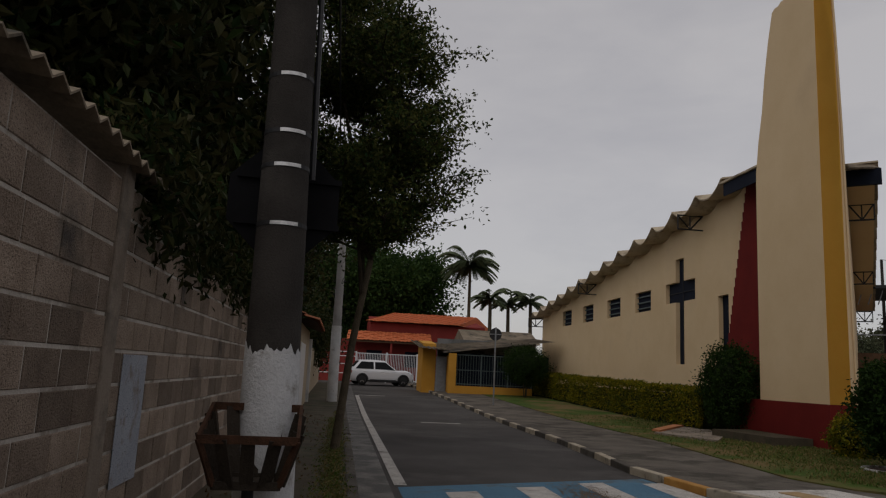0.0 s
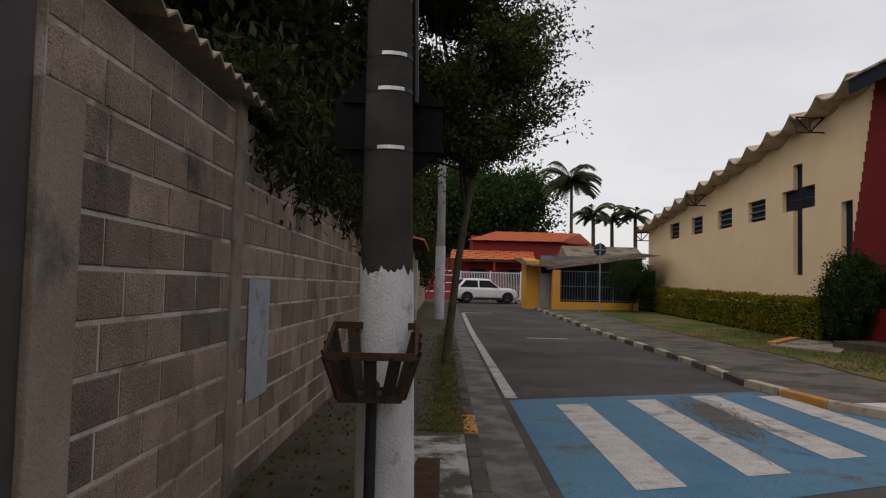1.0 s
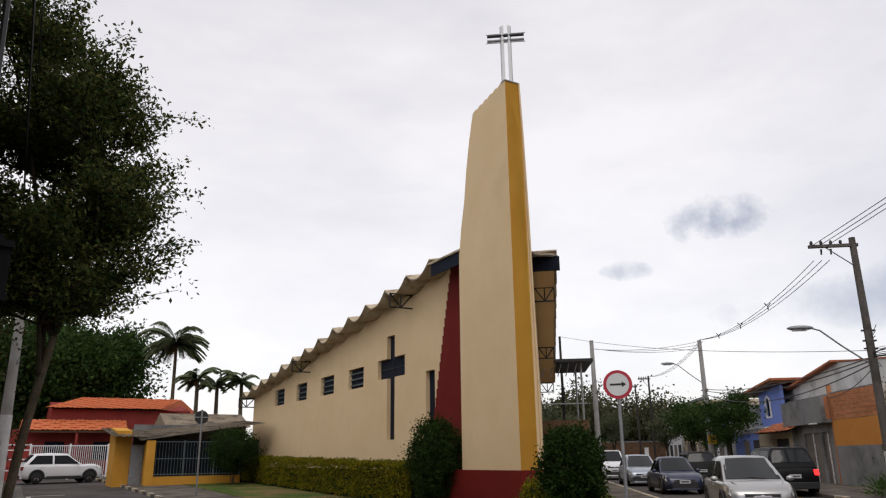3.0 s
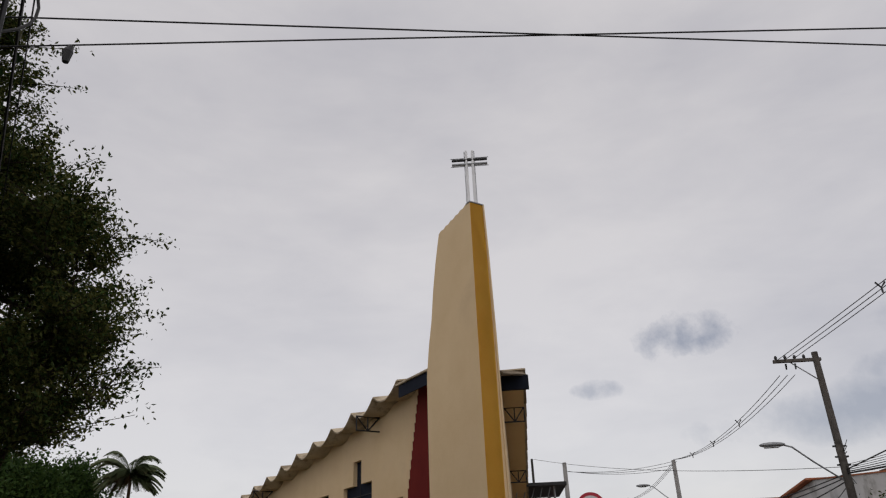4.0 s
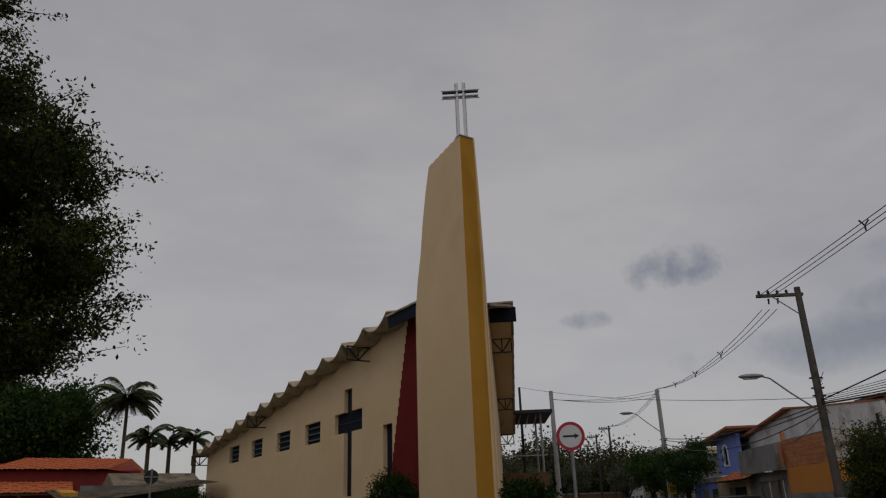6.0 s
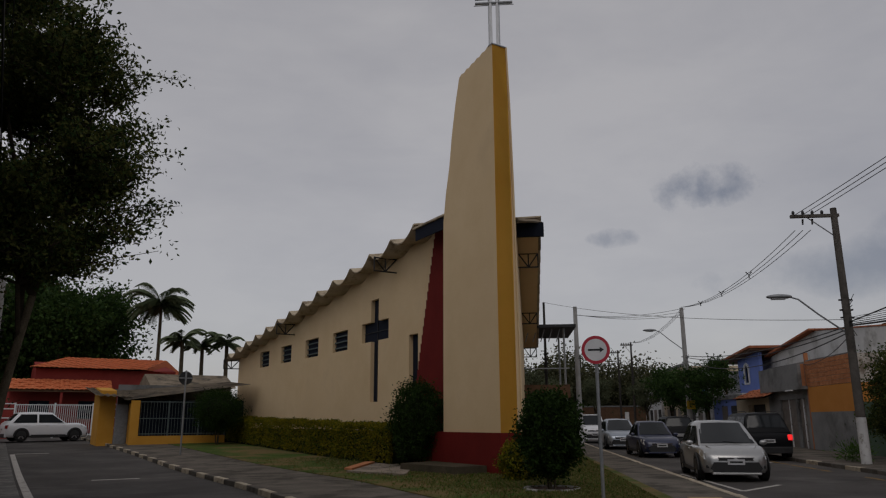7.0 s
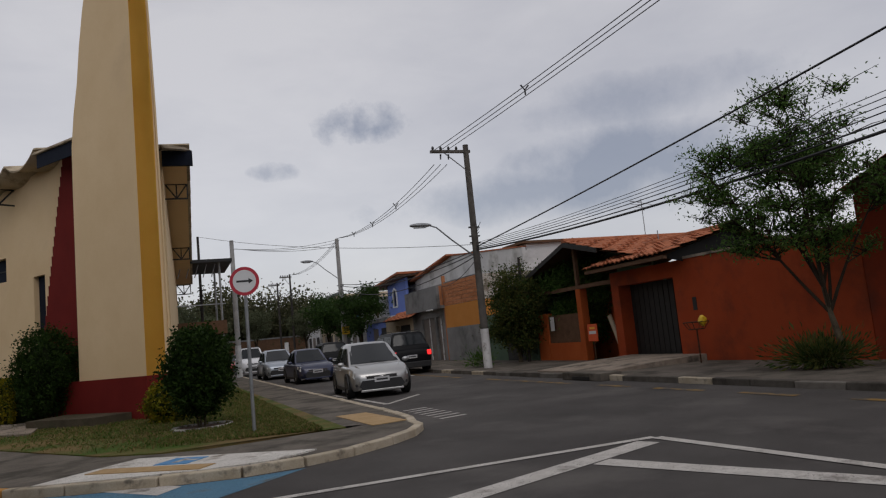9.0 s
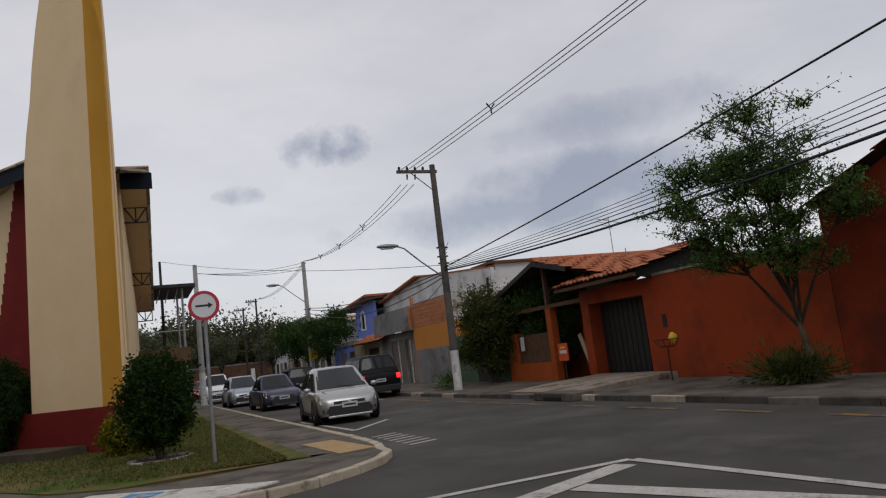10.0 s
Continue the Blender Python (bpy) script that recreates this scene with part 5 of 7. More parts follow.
        rings.append([bm.verts.new(v) for v in ((lo_w, y, base - 0.03), (hi_w, y, zz - 0.06 * up), (hi_w * 0.86, y, zz), (0, y, zz + 0.015 * up), (-hi_w * 0.86, y, zz), (-hi_w, y, zz - 0.06 * up), (-lo_w, y, base - 0.03))])
    for a, b in zip(rings, rings[1:]):
        for k in range(6):
            bm.faces.new((a[k], a[k + 1], b[k + 1], b[k]))
    bmesh.ops.recalc_face_normals(bm, faces=bm.faces)
    sections = [[v.co.copy() for v in r[1:6]] for r in rings]
    cabin = smooth(part("cabin", bm, paint, whole), 50)

    def pane(name, corners, mat=CAR_GLASS, lift=0.012):
        c = [Vector(v) for v in corners]
        nrm = (c[1] - c[0]).cross(c[3] - c[0]).normalized()
        mid = sum(c, Vector()) / 4
        if nrm.dot(mid - Vector((0, 0, belt * 0.8))) < 0:
            nrm = -nrm
        bm = bmesh.new()
        f = bm.faces.new([bm.verts.new(v + nrm * lift) for v in c])
        bmesh.ops.solidify(bm, geom=[f], thickness=0.006)
        return part(name, bm, mat, cabin)

    zt = H - 0.10
    f = lambda t, a, b: a + (b - a) * t

    def bowed(name, ring_a, ring_b, t0, t1):
        """A pane that follows the cabin's bow between two of its sections."""
        bm = bmesh.new()
        rows = []
        for t in (t0, (t0 + t1) / 2, t1):
            row = []
            for a, b in zip(ring_a, ring_b):
                p = a.lerp(b, t)
                p.x *= 0.92
                row.append(bm.verts.new(p))
            rows.append(row)
        for a, b in zip(rows, rows[1:]):
            for k in range(len(a) - 1):
                bm.faces.new((a[k], a[k + 1], b[k + 1], b[k]))
        bmesh.ops.recalc_face_normals(bm, faces=bm.faces)
        if sum(q.normal.z for q in bm.faces) < 0:
            bmesh.ops.reverse_faces(bm, faces=bm.faces)
        for q in bm.verts:
            q.co += q.normal * 0.012 if q.normal.length else Vector((0, 0, 0.012))
        bm.normal_update()
        smooth(part(name, bm, CAR_GLASS, cabin))

    bowed("windscreen", [v for v in sections[4]], [v for v in sections[3]], 0.08, 0.93)
    bowed("rear_window", [v for v in sections[0]], [v for v in sections[1]], 0.25, 0.88)
    mid_y = (roof_f + roof_b) / 2 + 0.1
    for sx in (-1, 1):
        def side(y, t):
            return (sx * f(t, b0 * 0.985, b1 * 1.0), y, f(t, base + 0.0, H - 0.095))
        pane("side_window", (side(f(0.18, cowl, roof_f), 0.08), side(mid_y + 0.03, 0.08), side(mid_y + 0.03, 0.92), side(f(0.95, cowl, roof_f) - 0.03, 0.92)))
        pane("side_window", (side(mid_y - 0.06, 0.08), side(f(0.40, back, roof_b), 0.08), side(f(1.0, back, roof_b) + 0.05, 0.92), side(mid_y - 0.06, 0.92)))
        bm = bmesh.new()
        bmesh.ops.create_icosphere(bm, subdivisions=2, radius=1, matrix=Matrix.Translation((sx * (W / 2 + 0.07), cowl - 0.22, belt + 0.03)) @ Matrix.Diagonal((0.10, 0.05, 0.065, 1)))
        smooth(part("mirror", bm, paint, whole))
        for k, y in enumerate((f(0.5, cowl, mid_y) - 0.25, f(0.5, mid_y, back) + 0.1)):
            part("door_handle", blocks((sx * (W / 2 * 0.985) - 0.012, sx * (W / 2 * 0.985) + 0.022, y - 0.09, y + 0.09, belt - 0.15, belt - 0.12), bevel=0.006), paint, whole)
        part("sill_trim", blocks((sx * W / 2 * 0.97 - 0.02, sx * W / 2 * 0.97 + 0.025, -0.24 * L, 0.24 * L, sill - 0.01, sill + 0.09), bevel=0.01), TRIM_BLACK, whole)
    # wheels
    wr = 0.31 if kind in ("hatch", "sedan") else 0.345
    for y in (-0.315 * L, 0.325 * L):
        for sx in (-1, 1):
            ax = sx * (W / 2 - 0.10)
            arch = bmesh.new()
            prism(arch, [((wr + 0.055) * math.cos(a), (wr + 0.055) * math.sin(a)) for a in [math.pi * k / 14 - 0.12 + 0.24 * k / 14 for k in range(15)]], -0.012, 0.012, Matrix.Translation((sx * (W / 2 + 0.002), y, wr)) @ pose(0, 0, 0, 90, 0, 90))
            part("wheel_arch", arch, TRIM_BLACK, whole)
            prof = [(wr * 0.64, -0.09), (wr * 0.9, -0.10), (wr, -0.075), (wr, 0.075), (wr * 0.9, 0.10), (wr * 0.64, 0.09)]
            bm = bmesh.new()
            ringv = [[bm.verts.new((ax + sx * 0.02 + dx, y + r * math.cos(2 * math.pi * k / 24), wr + r * math.sin(2 * math.pi * k / 24))) for r, dx in prof] for k in range(24)]
            for k in range(24):
                a, b = ringv[k], ringv[(k + 1) % 24]
                for i in range(len(prof) - 1):
                    bm.faces.new((a[i], a[i + 1], b[i + 1], b[i]))
            bmesh.ops.recalc_face_normals(bm, faces=bm.faces)
            wheel = smooth(part("wheel", bm, TYRE, whole, "black tyre"))
            bm = bmesh.new()
            tube(bm, [(ax + sx * 0.09, y, wr), (ax + sx * 0.105, y, wr)], wr * 0.15, 12)
            for k in range(5):
                a = 2 * math.pi * k / 5 + 0.3
                box(bm, -0.008, 0.008, 0, wr * 0.62, -0.028, 0.028, Matrix.Translation((ax + sx * 0.098, y, wr)) @ Matrix.Rotation(a, 4, "X"))
            part("rim", bm, ALLOY, wheel, "five-spoke alloy rim")
            bm = bmesh.new()
            tube(bm, [(ax + sx * 0.05, y, wr), (ax + sx * 0.06, y, wr)], wr * 0.64, 20)
            part("brake_disc", bm, TRIM_BLACK, wheel)
    if kind == "crossover":
        for sx in (-1, 1):
            part("black_cladding", blocks((sx * W / 2 * 0.985 - 0.03, sx * W / 2 * 0.985 + 0.02, -0.2 * L, 0.215 * L, sill - 0.03, sill + 0.13), bevel=0.015), TRIM_BLACK, whole, "black plastic cladding")
        part("rear_skirt", blocks((-W * 0.42, W * 0.42, -h - 0.03, -h + 0.2, sill - 0.02, sill + 0.2), bevel=0.03), TRIM_BLACK, whole, "black rear skirt")
    # front
    part("grille", blocks((-W * 0.24, W * 0.24, h - 0.06, h + 0.008, nose - 0.20, nose - 0.14), bevel=0.01), TRIM_BLACK, whole)
    wide = 0.36 if kind == "hatch" else 0.33
    bm = prism(bmesh.new(), [(-W * wide * 0.82, sill + 0.02), (W * wide * 0.82, sill + 0.02), (W * wide, sill + 0.12), (W * wide * 0.86, sill + 0.27), (-W * wide * 0.86, sill + 0.27), (-W * wide, sill + 0.12)], -h - 0.012, -h + 0.10, pose(0, 0, 0, 90, 0, 0))
    part("lower_intake", bm, TRIM_BLACK, whole, "black lower intake")
    part("chin", blocks((-W * 0.34, W * 0.34, h - 0.16, h + 0.02, sill - 0.03, sill + 0.03), bevel=0.015), paint, whole)
    part("badge", blocks((-0.05, 0.05, h - 0.04, h + 0.012, nose - 0.185, nose - 0.15), bevel=0.008), CHROME, whole)
    for z in (-0.135, -0.205):
        part("grille_trim", blocks((-W * 0.25, W * 0.25, h - 0.05, h + 0.011, nose + z, nose + z + 0.012)), CHROME, whole)
    front_plate = part("number_plate", blocks((-0.20, 0.20, h, h + 0.022, sill + 0.21, sill + 0.34)), PLATE, whole)
    part("plate_bar", blocks((-0.15, 0.15, h + 0.022, h + 0.024, sill + 0.25, sill + 0.295)), SIGN_BLACK, front_plate)
    for sx in (-1, 1):
        bm = bmesh.new()
        lens = [[bm.verts.new((sx * (x * W + 0.012), y + 0.022, z)) for x, y, z in row] for row in (((0.205, h - 0.02, nose - 0.21), (0.22, h - 0.085, nose - 0.075)), ((0.33, h - 0.045, nose - 0.20), (0.34, h - 0.15, nose - 0.03)),
                ((0.425, h - 0.13, nose - 0.17), (0.41, h - 0.24, nose + 0.02)), ((0.468, h - 0.42, nose - 0.06), (0.458, h - 0.46, nose + 0.035)))]
        for p, q in zip(lens, lens[1:]):
            bm.faces.new((p[0], q[0], q[1], p[1]))
        bmesh.ops.recalc_face_normals(bm, faces=bm.faces)
        if sum(f.normal.y for f in bm.faces) < 0:
            bmesh.ops.reverse_faces(bm, faces=bm.faces)
        bmesh.ops.solidify(bm, geom=bm.faces[:], thickness=0.03)
        part("headlamp", bm, HEADLAMP, whole, "clear headlamp")
        part("bonnet_crease", tube(bmesh.new(), [(sx * W * 0.36, 0.37 * L, hood + 0.012), (sx * W * 0.30, h - 0.30, nose + 0.062)], 0.012, 5), paint, whole)
        part("fog_lamp", blocks((sx * W * 0.38 - 0.06, sx * W * 0.38 + 0.06, h - 0.16, h - 0.055, sill + 0.12, sill + 0.20), bevel=0.02), TRIM_BLACK, whole)
        bm = blocks((sx * W * 0.405 - 0.085, sx * W * 0.405 + 0.085, -h - 0.012, -h + 0.20, tail - 0.30, tail - 0.10 if kind != "hatch" else tail - 0.02), bevel=0.025)
        part("tail_lamp", bm, TAIL_ON if lit else TAIL_OFF, whole, "lit red tail lamp" if lit else "red tail lamp")
    part("rear_bumper", blocks((-W * 0.43, W * 0.43, -h - 0.02, -h + 0.12, sill, sill + 0.24), bevel=0.03), TRIM_BLACK if kind == "suv" else paint, whole)
    rear_plate = part("number_plate", blocks((-0.20, 0.20, -h - 0.012, -h + 0.01, tail * 0.62, tail * 0.62 + 0.13)), PLATE, whole)
    part("plate_bar", blocks((-0.15, 0.15, -h - 0.014, -h - 0.012, tail * 0.62 + 0.045, tail * 0.62 + 0.085)), SIGN_BLACK, rear_plate)
    part("wiper", tube(bmesh.new(), [(-0.35, cowl - 0.02, base + 0.06), (0.1, cowl - 0.10, base + 0.10)], 0.008, 4), TRIM_BLACK, cabin)
    if kind == "suv":
        for sx in (-1, 1):
            part("roof_rail", tube(bmesh.new(), [(sx * b1 * 0.9, roof_f - 0.2, H - 0.01), (sx * b1 * 0.9, roof_f - 0.4, H + 0.045), (sx * b1 * 0.9, roof_b + 0.3, H + 0.045), (sx * b1 * 0.9, roof_b + 0.1, H - 0.01)], 0.014, 6), TRIM_BLACK, cabin)
    return whole


at2 = lambda s, q, yaw: Matrix.Translation(on2(s, q)) @ pose(0, 0, 0, 0, 0, yaw)
car("silver hatchback parked beside the kerb, facing the junction", at2(21.2, 5.75, 147), (3.95, 1.68, 1.46), SILVER, "hatch")
car("dark blue older sedan parked behind the silver hatchback", at2(32.4, 6.0, 153), (4.0, 1.60, 1.40), NAVY_CAR, "sedan")
car("pale blue-grey hatchback parked along the kerb", at2(40.0, 5.7, 152), (3.9, 1.70, 1.48), ICE_CAR, "hatch")
car("white van-like car parked further up the street", at2(49.0, 5.3, 152), (4.0, 1.72, 1.75), WHITE_CAR, "suv")
car("dark red small car parked far up the street", at2(57.0, 5.2, 152), (3.8, 1.65, 1.45), TAIL_OFF, "hatch")
car("black boxy sport utility car driving away with lit tail lamps", at2(30.3, 9.38, -28), (4.25, 1.80, 1.70), BLACK_CAR, "suv", True)
car("dark estate car driving away with lit tail lamps", at2(41.5, 8.8, -29), (4.2, 1.75, 1.58), BLACK_CAR, "suv", True)
car("white compact sport utility car parked before the red house", Matrix.Translation(on1(48.2, 2.62, 0.02)) @ pose(0, 0, 0, 0, 0, YAW1 - 78), (4.25, 1.76, 1.60), WHITE_CAR, "crossover")


# ---- houses on the main street ----
def tiled(name, parent, a, b, down, rows, pitch=0.22, material=None, label=""):
    """A slope of barrel clay tiles: the ridge from a to b, each course a step lower, along the vector down."""
    a, b, down = Vector(a), Vector(b), Vector(down)
    n = max(2, round((b - a).length / pitch))
    up = (b - a).cross(down).normalized()
    if up.z < 0:
        up = -up
    bm = bmesh.new()
    for r in range(rows):
        grid = []
        for i in range(n * 4 + 1):
            t = i / (n * 4)
            ripple = 0.045 * abs(math.sin(math.pi * i / 4))
            lift = up * (ripple + 0.015 * math.sin(i * 12.9898 + r * 78.233))
            p = a.lerp(b, t)
            grid.append((bm.verts.new(p + down * (r / rows) + lift), bm.verts.new(p + down * ((r + 1.06) / rows) + lift + up * 0.035)))
        for c, d in zip(grid, grid[1:]):
            bm.faces.new((c[0], c[1], d[1], d[0]))
        edge = [g[1] for g in grid]
        low = [bm.verts.new(v.co - up * 0.04) for v in edge]
        for i in range(len(edge) - 1):
            bm.faces.new((edge[i], low[i], low[i + 1], edge[i + 1]))
    ob = part(name, bm, material or CLAY, parent, label)
    bm = bmesh.new()
    c = [a, b, b + down, a + down]
    bm.faces.new([bm.verts.new(v - up * 0.05) for v in c])
    bmesh.ops.solidify(bm, geom=bm.faces[:], thickness=0.03)
    part("roof_board", bm, BROWN_WOOD, parent)
    return ob


def house(name, label, s, q):
    """A house on the main street; its parts' x is outwards from its front line (away from the street), y up the street."""
    return thing(name, label, "house", Matrix.Translation(on2(s, q)) @ pose(0, 0, 0, 0, 0, YAW2))


h = house("terracotta_house", "terracotta walled house with dark garage and clay tile roof", 11.2, 13.6)
GZ = 0.2
cuts = [0, 5.95, 8.6, 9.0]
part("front_wall", panel(bmesh.new(), cuts, [-0.2, 2.42, 2.86], holes((5.95, 8.6, -0.3, 2.42)), 0.22), TERRACOTTA, h, "terracotta painted wall")
part("wall_coping", blocks((-0.03, 0.25, 0, 5.6, 2.86, 2.93)), RENDER_GREY, h)
g = part("garage_door", blocks((0.45, 0.5, 5.95, 8.6, 0, 2.42)), SHUTTER, h, "dark sheet steel garage door")
for k in range(11):
    part("rib", blocks((0.43, 0.45, 6.05 + 0.24 * k, 6.24 + 0.24 * k, 0.05, 2.4)), SHUTTER, g)
for y in (5.84, 8.6):
    part("garage_side", blocks((0.22, 0.5, y, y + 0.1, -0.1, 2.5)), TERRACOTTA, h)
part("meter_niche", blocks((-0.015, 0.0, 5.1, 5.25, 1.45, 1.8)), SHUTTER, h)
part("porch_back", panel(bmesh.new(), [9.0, 9.6, 10.4, 14.4], [-0.2, 1.2, 2.1, 3.0], holes((9.6, 10.4, 1.2, 2.1)), 0.15), ORANGE_WALL, h, "burnt orange wall", Matrix.Translation((1.9, 0, 0)))
w = part("window", blocks((1.98, 2.02, 9.6, 10.4, 1.2, 2.1)), NAVY, h)
part("frame", blocks((1.93, 1.99, 9.98, 10.02, 1.2, 2.1)), BROWN_WOOD, w)
part("porch_post", blocks((0.0, 0.28, 10.9, 11.2, -0.1, 2.55), bevel=0.02), ORANGE_WALL, h, "burnt orange post")
part("porch_side", blocks((0.22, 1.9, 8.85, 9.0, -0.1, 2.86)), ORANGE_WALL, h)
part("low_wall", blocks((0.0, 0.18, 11.2, 14.2, -0.1, 0.75)), ORANGE_WALL, h, "burnt orange low wall")
part("fence_panel", blocks((0.05, 0.12, 11.2, 13.4, 0.75, 1.75), bevel=0.01), BROWN_WOOD, h, "brown fence panel")
part("fence_post", blocks((-0.02, 0.22, 13.4, 14.2, -0.1, 1.85), bevel=0.01), ORANGE_WALL, h)
part("meter_box", blocks((-0.05, -0.02, 12.85, 13.1, 1.2, 1.7), bevel=0.008), SIGN_WHITE, h, "white meter box")
part("leaning_board", blocks((-0.02, 0.03, -0.09, 0.09, 0, 1.6)), BEIGE_WALL, h, "pale plank leaning in the porch", Matrix.Translation((0.6, 9.55, 0.1)) @ pose(0, 0, 0, -24, 0, 0))
tiled("garage_roof_tiles", h, (1.6, 5.25, 3.68), (1.6, 9.3, 3.68), (-2.35, 0, -0.62), 8)
tiled("garage_roof_tiles", h, (1.6, 5.25, 3.68), (1.6, 9.3, 3.68), (2.3, 0, -0.62), 8)
tiled("main_roof_tiles", h, (-0.35, 11.0, 4.2), (5.6, 11.0, 4.2), (0, -4.6, -1.15), 12)
tiled("main_roof_tiles", h, (-0.35, 11.0, 4.2), (5.6, 11.0, 4.2), (0, 3.7, -1.2), 10)
part("eave_beam", blocks((-0.72, -0.62, 5.3, 9.3, 2.90, 3.0)), BROWN_WOOD, h)
for y in (5.5, 7.2, 9.0):
    part("rafter", upright(bmesh.new(), [(y, 2.92), (y + 0.08, 2.92), (y + 0.08, 3.0), (y, 3.0)], -0.62, 0.3), BROWN_WOOD, h)
for side, y1, z1 in ((1, 14.7, 3.12), (-1, 9.0, 3.70)):
    part("barge_board", upright(bmesh.new(), [(11.0, 4.02), (y1, z1 - 0.14), (y1, z1 + 0.02), (11.0, 4.18)], -0.40, -0.36), SHUTTER, h, "dark timber barge board")
part("ridge_cap", tube(bmesh.new(), [(1.6, 5.25, 3.72), (1.6, 9.3, 3.72)], 0.09, 8), CLAY, h)
part("ridge_cap", tube(bmesh.new(), [(-0.4, 11.0, 4.24), (5.6, 11.0, 4.24)], 0.09, 8), CLAY, h)
part("gable_wall", upright(bmesh.new(), [(9.0, 2.62), (14.3, 2.62), (14.3, 2.96), (11.0, 4.0), (9.0, 3.48)], 1.75, 1.88), GREEN_WALL, h, "faded green gable")
bm = bmesh.new()
bm.faces.new([bm.verts.new((x, 5.42, z)) for x, z in ((-0.6, 2.93), (0.0, 2.80), (3.7, 2.80), (3.7, 3.02), (1.6, 3.58), (-0.6, 3.0))])
bmesh.ops.solidify(bm, geom=bm.faces[:], thickness=0.06)
part("garage_gable", bm, SHUTTER, h, "dark timber gable end")
part("gable_tie", blocks((0.0, 0.14, 9.0, 14.4, 2.55, 2.68)), BROWN_WOOD, h)
part("gable_strut", upright(bmesh.new(), [(11.0, 2.68), (11.12, 2.68), (11.12, 3.98), (11.0, 3.98)], 0.0, 0.12), BROWN_WOOD, h)
part("back_wall", blocks((6.0, 6.2, 0, 14.4, -0.2, 3.0)), TERRACOTTA, h)
part("end_wall", blocks((0.22, 6.0, 14.22, 14.4, -0.2, 2.9)), GREEN_WALL, h)
for x, y, z, hgt in ((3.3, 11.3, 4.2, 1.5), (1.6, 6.0, 3.6, 0.7), (1.6, 8.4, 3.6, 0.5)):
    part("antenna", tube(bmesh.new(), [(x, y, z), (x, y, z + hgt)], 0.015, 5), GALV, h)
bm = bmesh.new()
for k in range(4):
    tube(bm, [(3.3, 11.3 - 0.05 * k, 5.6 - 0.12 * k), (3.3 - 0.45 + 0.06 * k, 11.4, 5.62 - 0.1 * k)], 0.008, 4)
tube(bm, [(2.9, 11.4, 5.65), (3.7, 11.2, 5.45)], 0.01, 4)
part("antenna_rods", bm, GALV, h)
drive = thing("driveway", "sloping concrete driveway before the garage", "driveway", Matrix.Translation(on2(18.4, 11.8)) @ pose(0, 0, 0, 0, 0, YAW2), kind="structure")
bm = bmesh.new()
rows = [[bm.verts.new((x, y, z)) for x, z in ((-1.4, 0.155), (0.2, 0.24), (1.9, 0.29))] for y in (-2.2, -1.2, 0, 1.3)]
for a, b in zip(rows, rows[1:]):
    for k in range(2):
        bm.faces.new((a[k], a[k + 1], b[k + 1], b[k]))
bmesh.ops.recalc_face_normals(bm, faces=bm.faces)
bmesh.ops.solidify(bm, geom=bm.faces[:], thickness=0.2)
part("slab", bm, RENDER_GREY, drive)
part("drain_step", blocks((-1.95, -1.35, -2.9, -1.1, 0.0, 0.19), bevel=0.02), CONCRETE, drive, "broken concrete step over the gutter")
# black plate on the step's face: the drain hole's darkness as a colour
part("drain_hole", blocks((-1.97, -1.94, -2.4, -1.6, 0.02, 0.10)), SIGN_BLACK, drive)

h = house("gabled_house", "terracotta house with a tall gable to the street", 11.2, 13.6)
part("gable_front", upright(bmesh.new(), [(-17, -0.2), (-0.02, -0.2), (-0.02, 3.45), (-2.2, 4.35), (-5.8, 5.8), (-9.5, 4.3), (-17, 4.3)], -0.004, 0.25), DEEP_TERRACOTTA, h, "darker terracotta gable")
part("pilaster", upright(bmesh.new(), [(-6.4, -0.2), (-2.15, -0.2), (-2.15, 4.37), (-5.8, 5.82), (-6.4, 5.5)], -0.10, -0.006), DEEP_TERRACOTTA, h)
tiled("verge_tiles", h, (0.9, -5.8, 5.95), (-0.25, -5.8, 5.95), (0, 5.9, -2.4), 14, 0.22)
n = part("niche", blocks((-0.107, -0.102, -2.75, -2.25, 0.55, 1.15)), SHUTTER, h, "dark meter niche")
part("pipe", tube(bmesh.new(), [(-0.14, -2.3, 0.55), (-0.14, -2.3, 0.8), (-0.14, -2.6, 0.8)], 0.02, 6), WHITE_PAINT, n)
part("roof_side", blocks((0.25, 6, -17, -0.1, 3.3, 3.45)), ROOF_FIBRE, h)
for y, z in ((-4.2, 5.1), (-2.6, 4.5)):
    part("service_mast", tube(bmesh.new(), [(0.1, y, z - 0.3), (0.1, y, z + 0.9)], 0.025, 6), GALV, h)

h = house("green_wall_house", "faded green walled plot behind overgrown shrubs", 25.6, 13.6)
part("front_wall", blocks((0, 0.2, 0, 4.6, -0.2, 2.1)), GREEN_WALL, h)
part("gate", blocks((-0.03, -0.003, 1.0, 2.6, 0, 2.0), bevel=0.01), SHUTTER, h)
part("rear_house", blocks((4, 9, -0.5, 4.6, -0.2, 3.2)), GREEN_WALL, h)
tiled("roof_tiles", h, (6.5, -1, 4.4), (6.5, 5, 4.4), (-3.0, 0, -1.3), 8)

h = house("brick_house", "half painted bare brick house over grey render", 30.5, 13.6)
part("lower_wall", blocks((0, 5, 0, 4.7, -0.3, 1.75)), GREY_WALL, h, "bare grey render")
part("painted_band", blocks((0, 5, 0, 4.7, 1.75, 2.85)), ORANGE_BAND, h, "orange painted band")
part("brick_band", blocks((0.012, 5, 0, 4.7, 2.85, 4.0)), MORTAR, h)
part("coping", blocks((0.0, 0.2, 0, 4.55, 4.0, 4.05)), GREY_WALL, h)
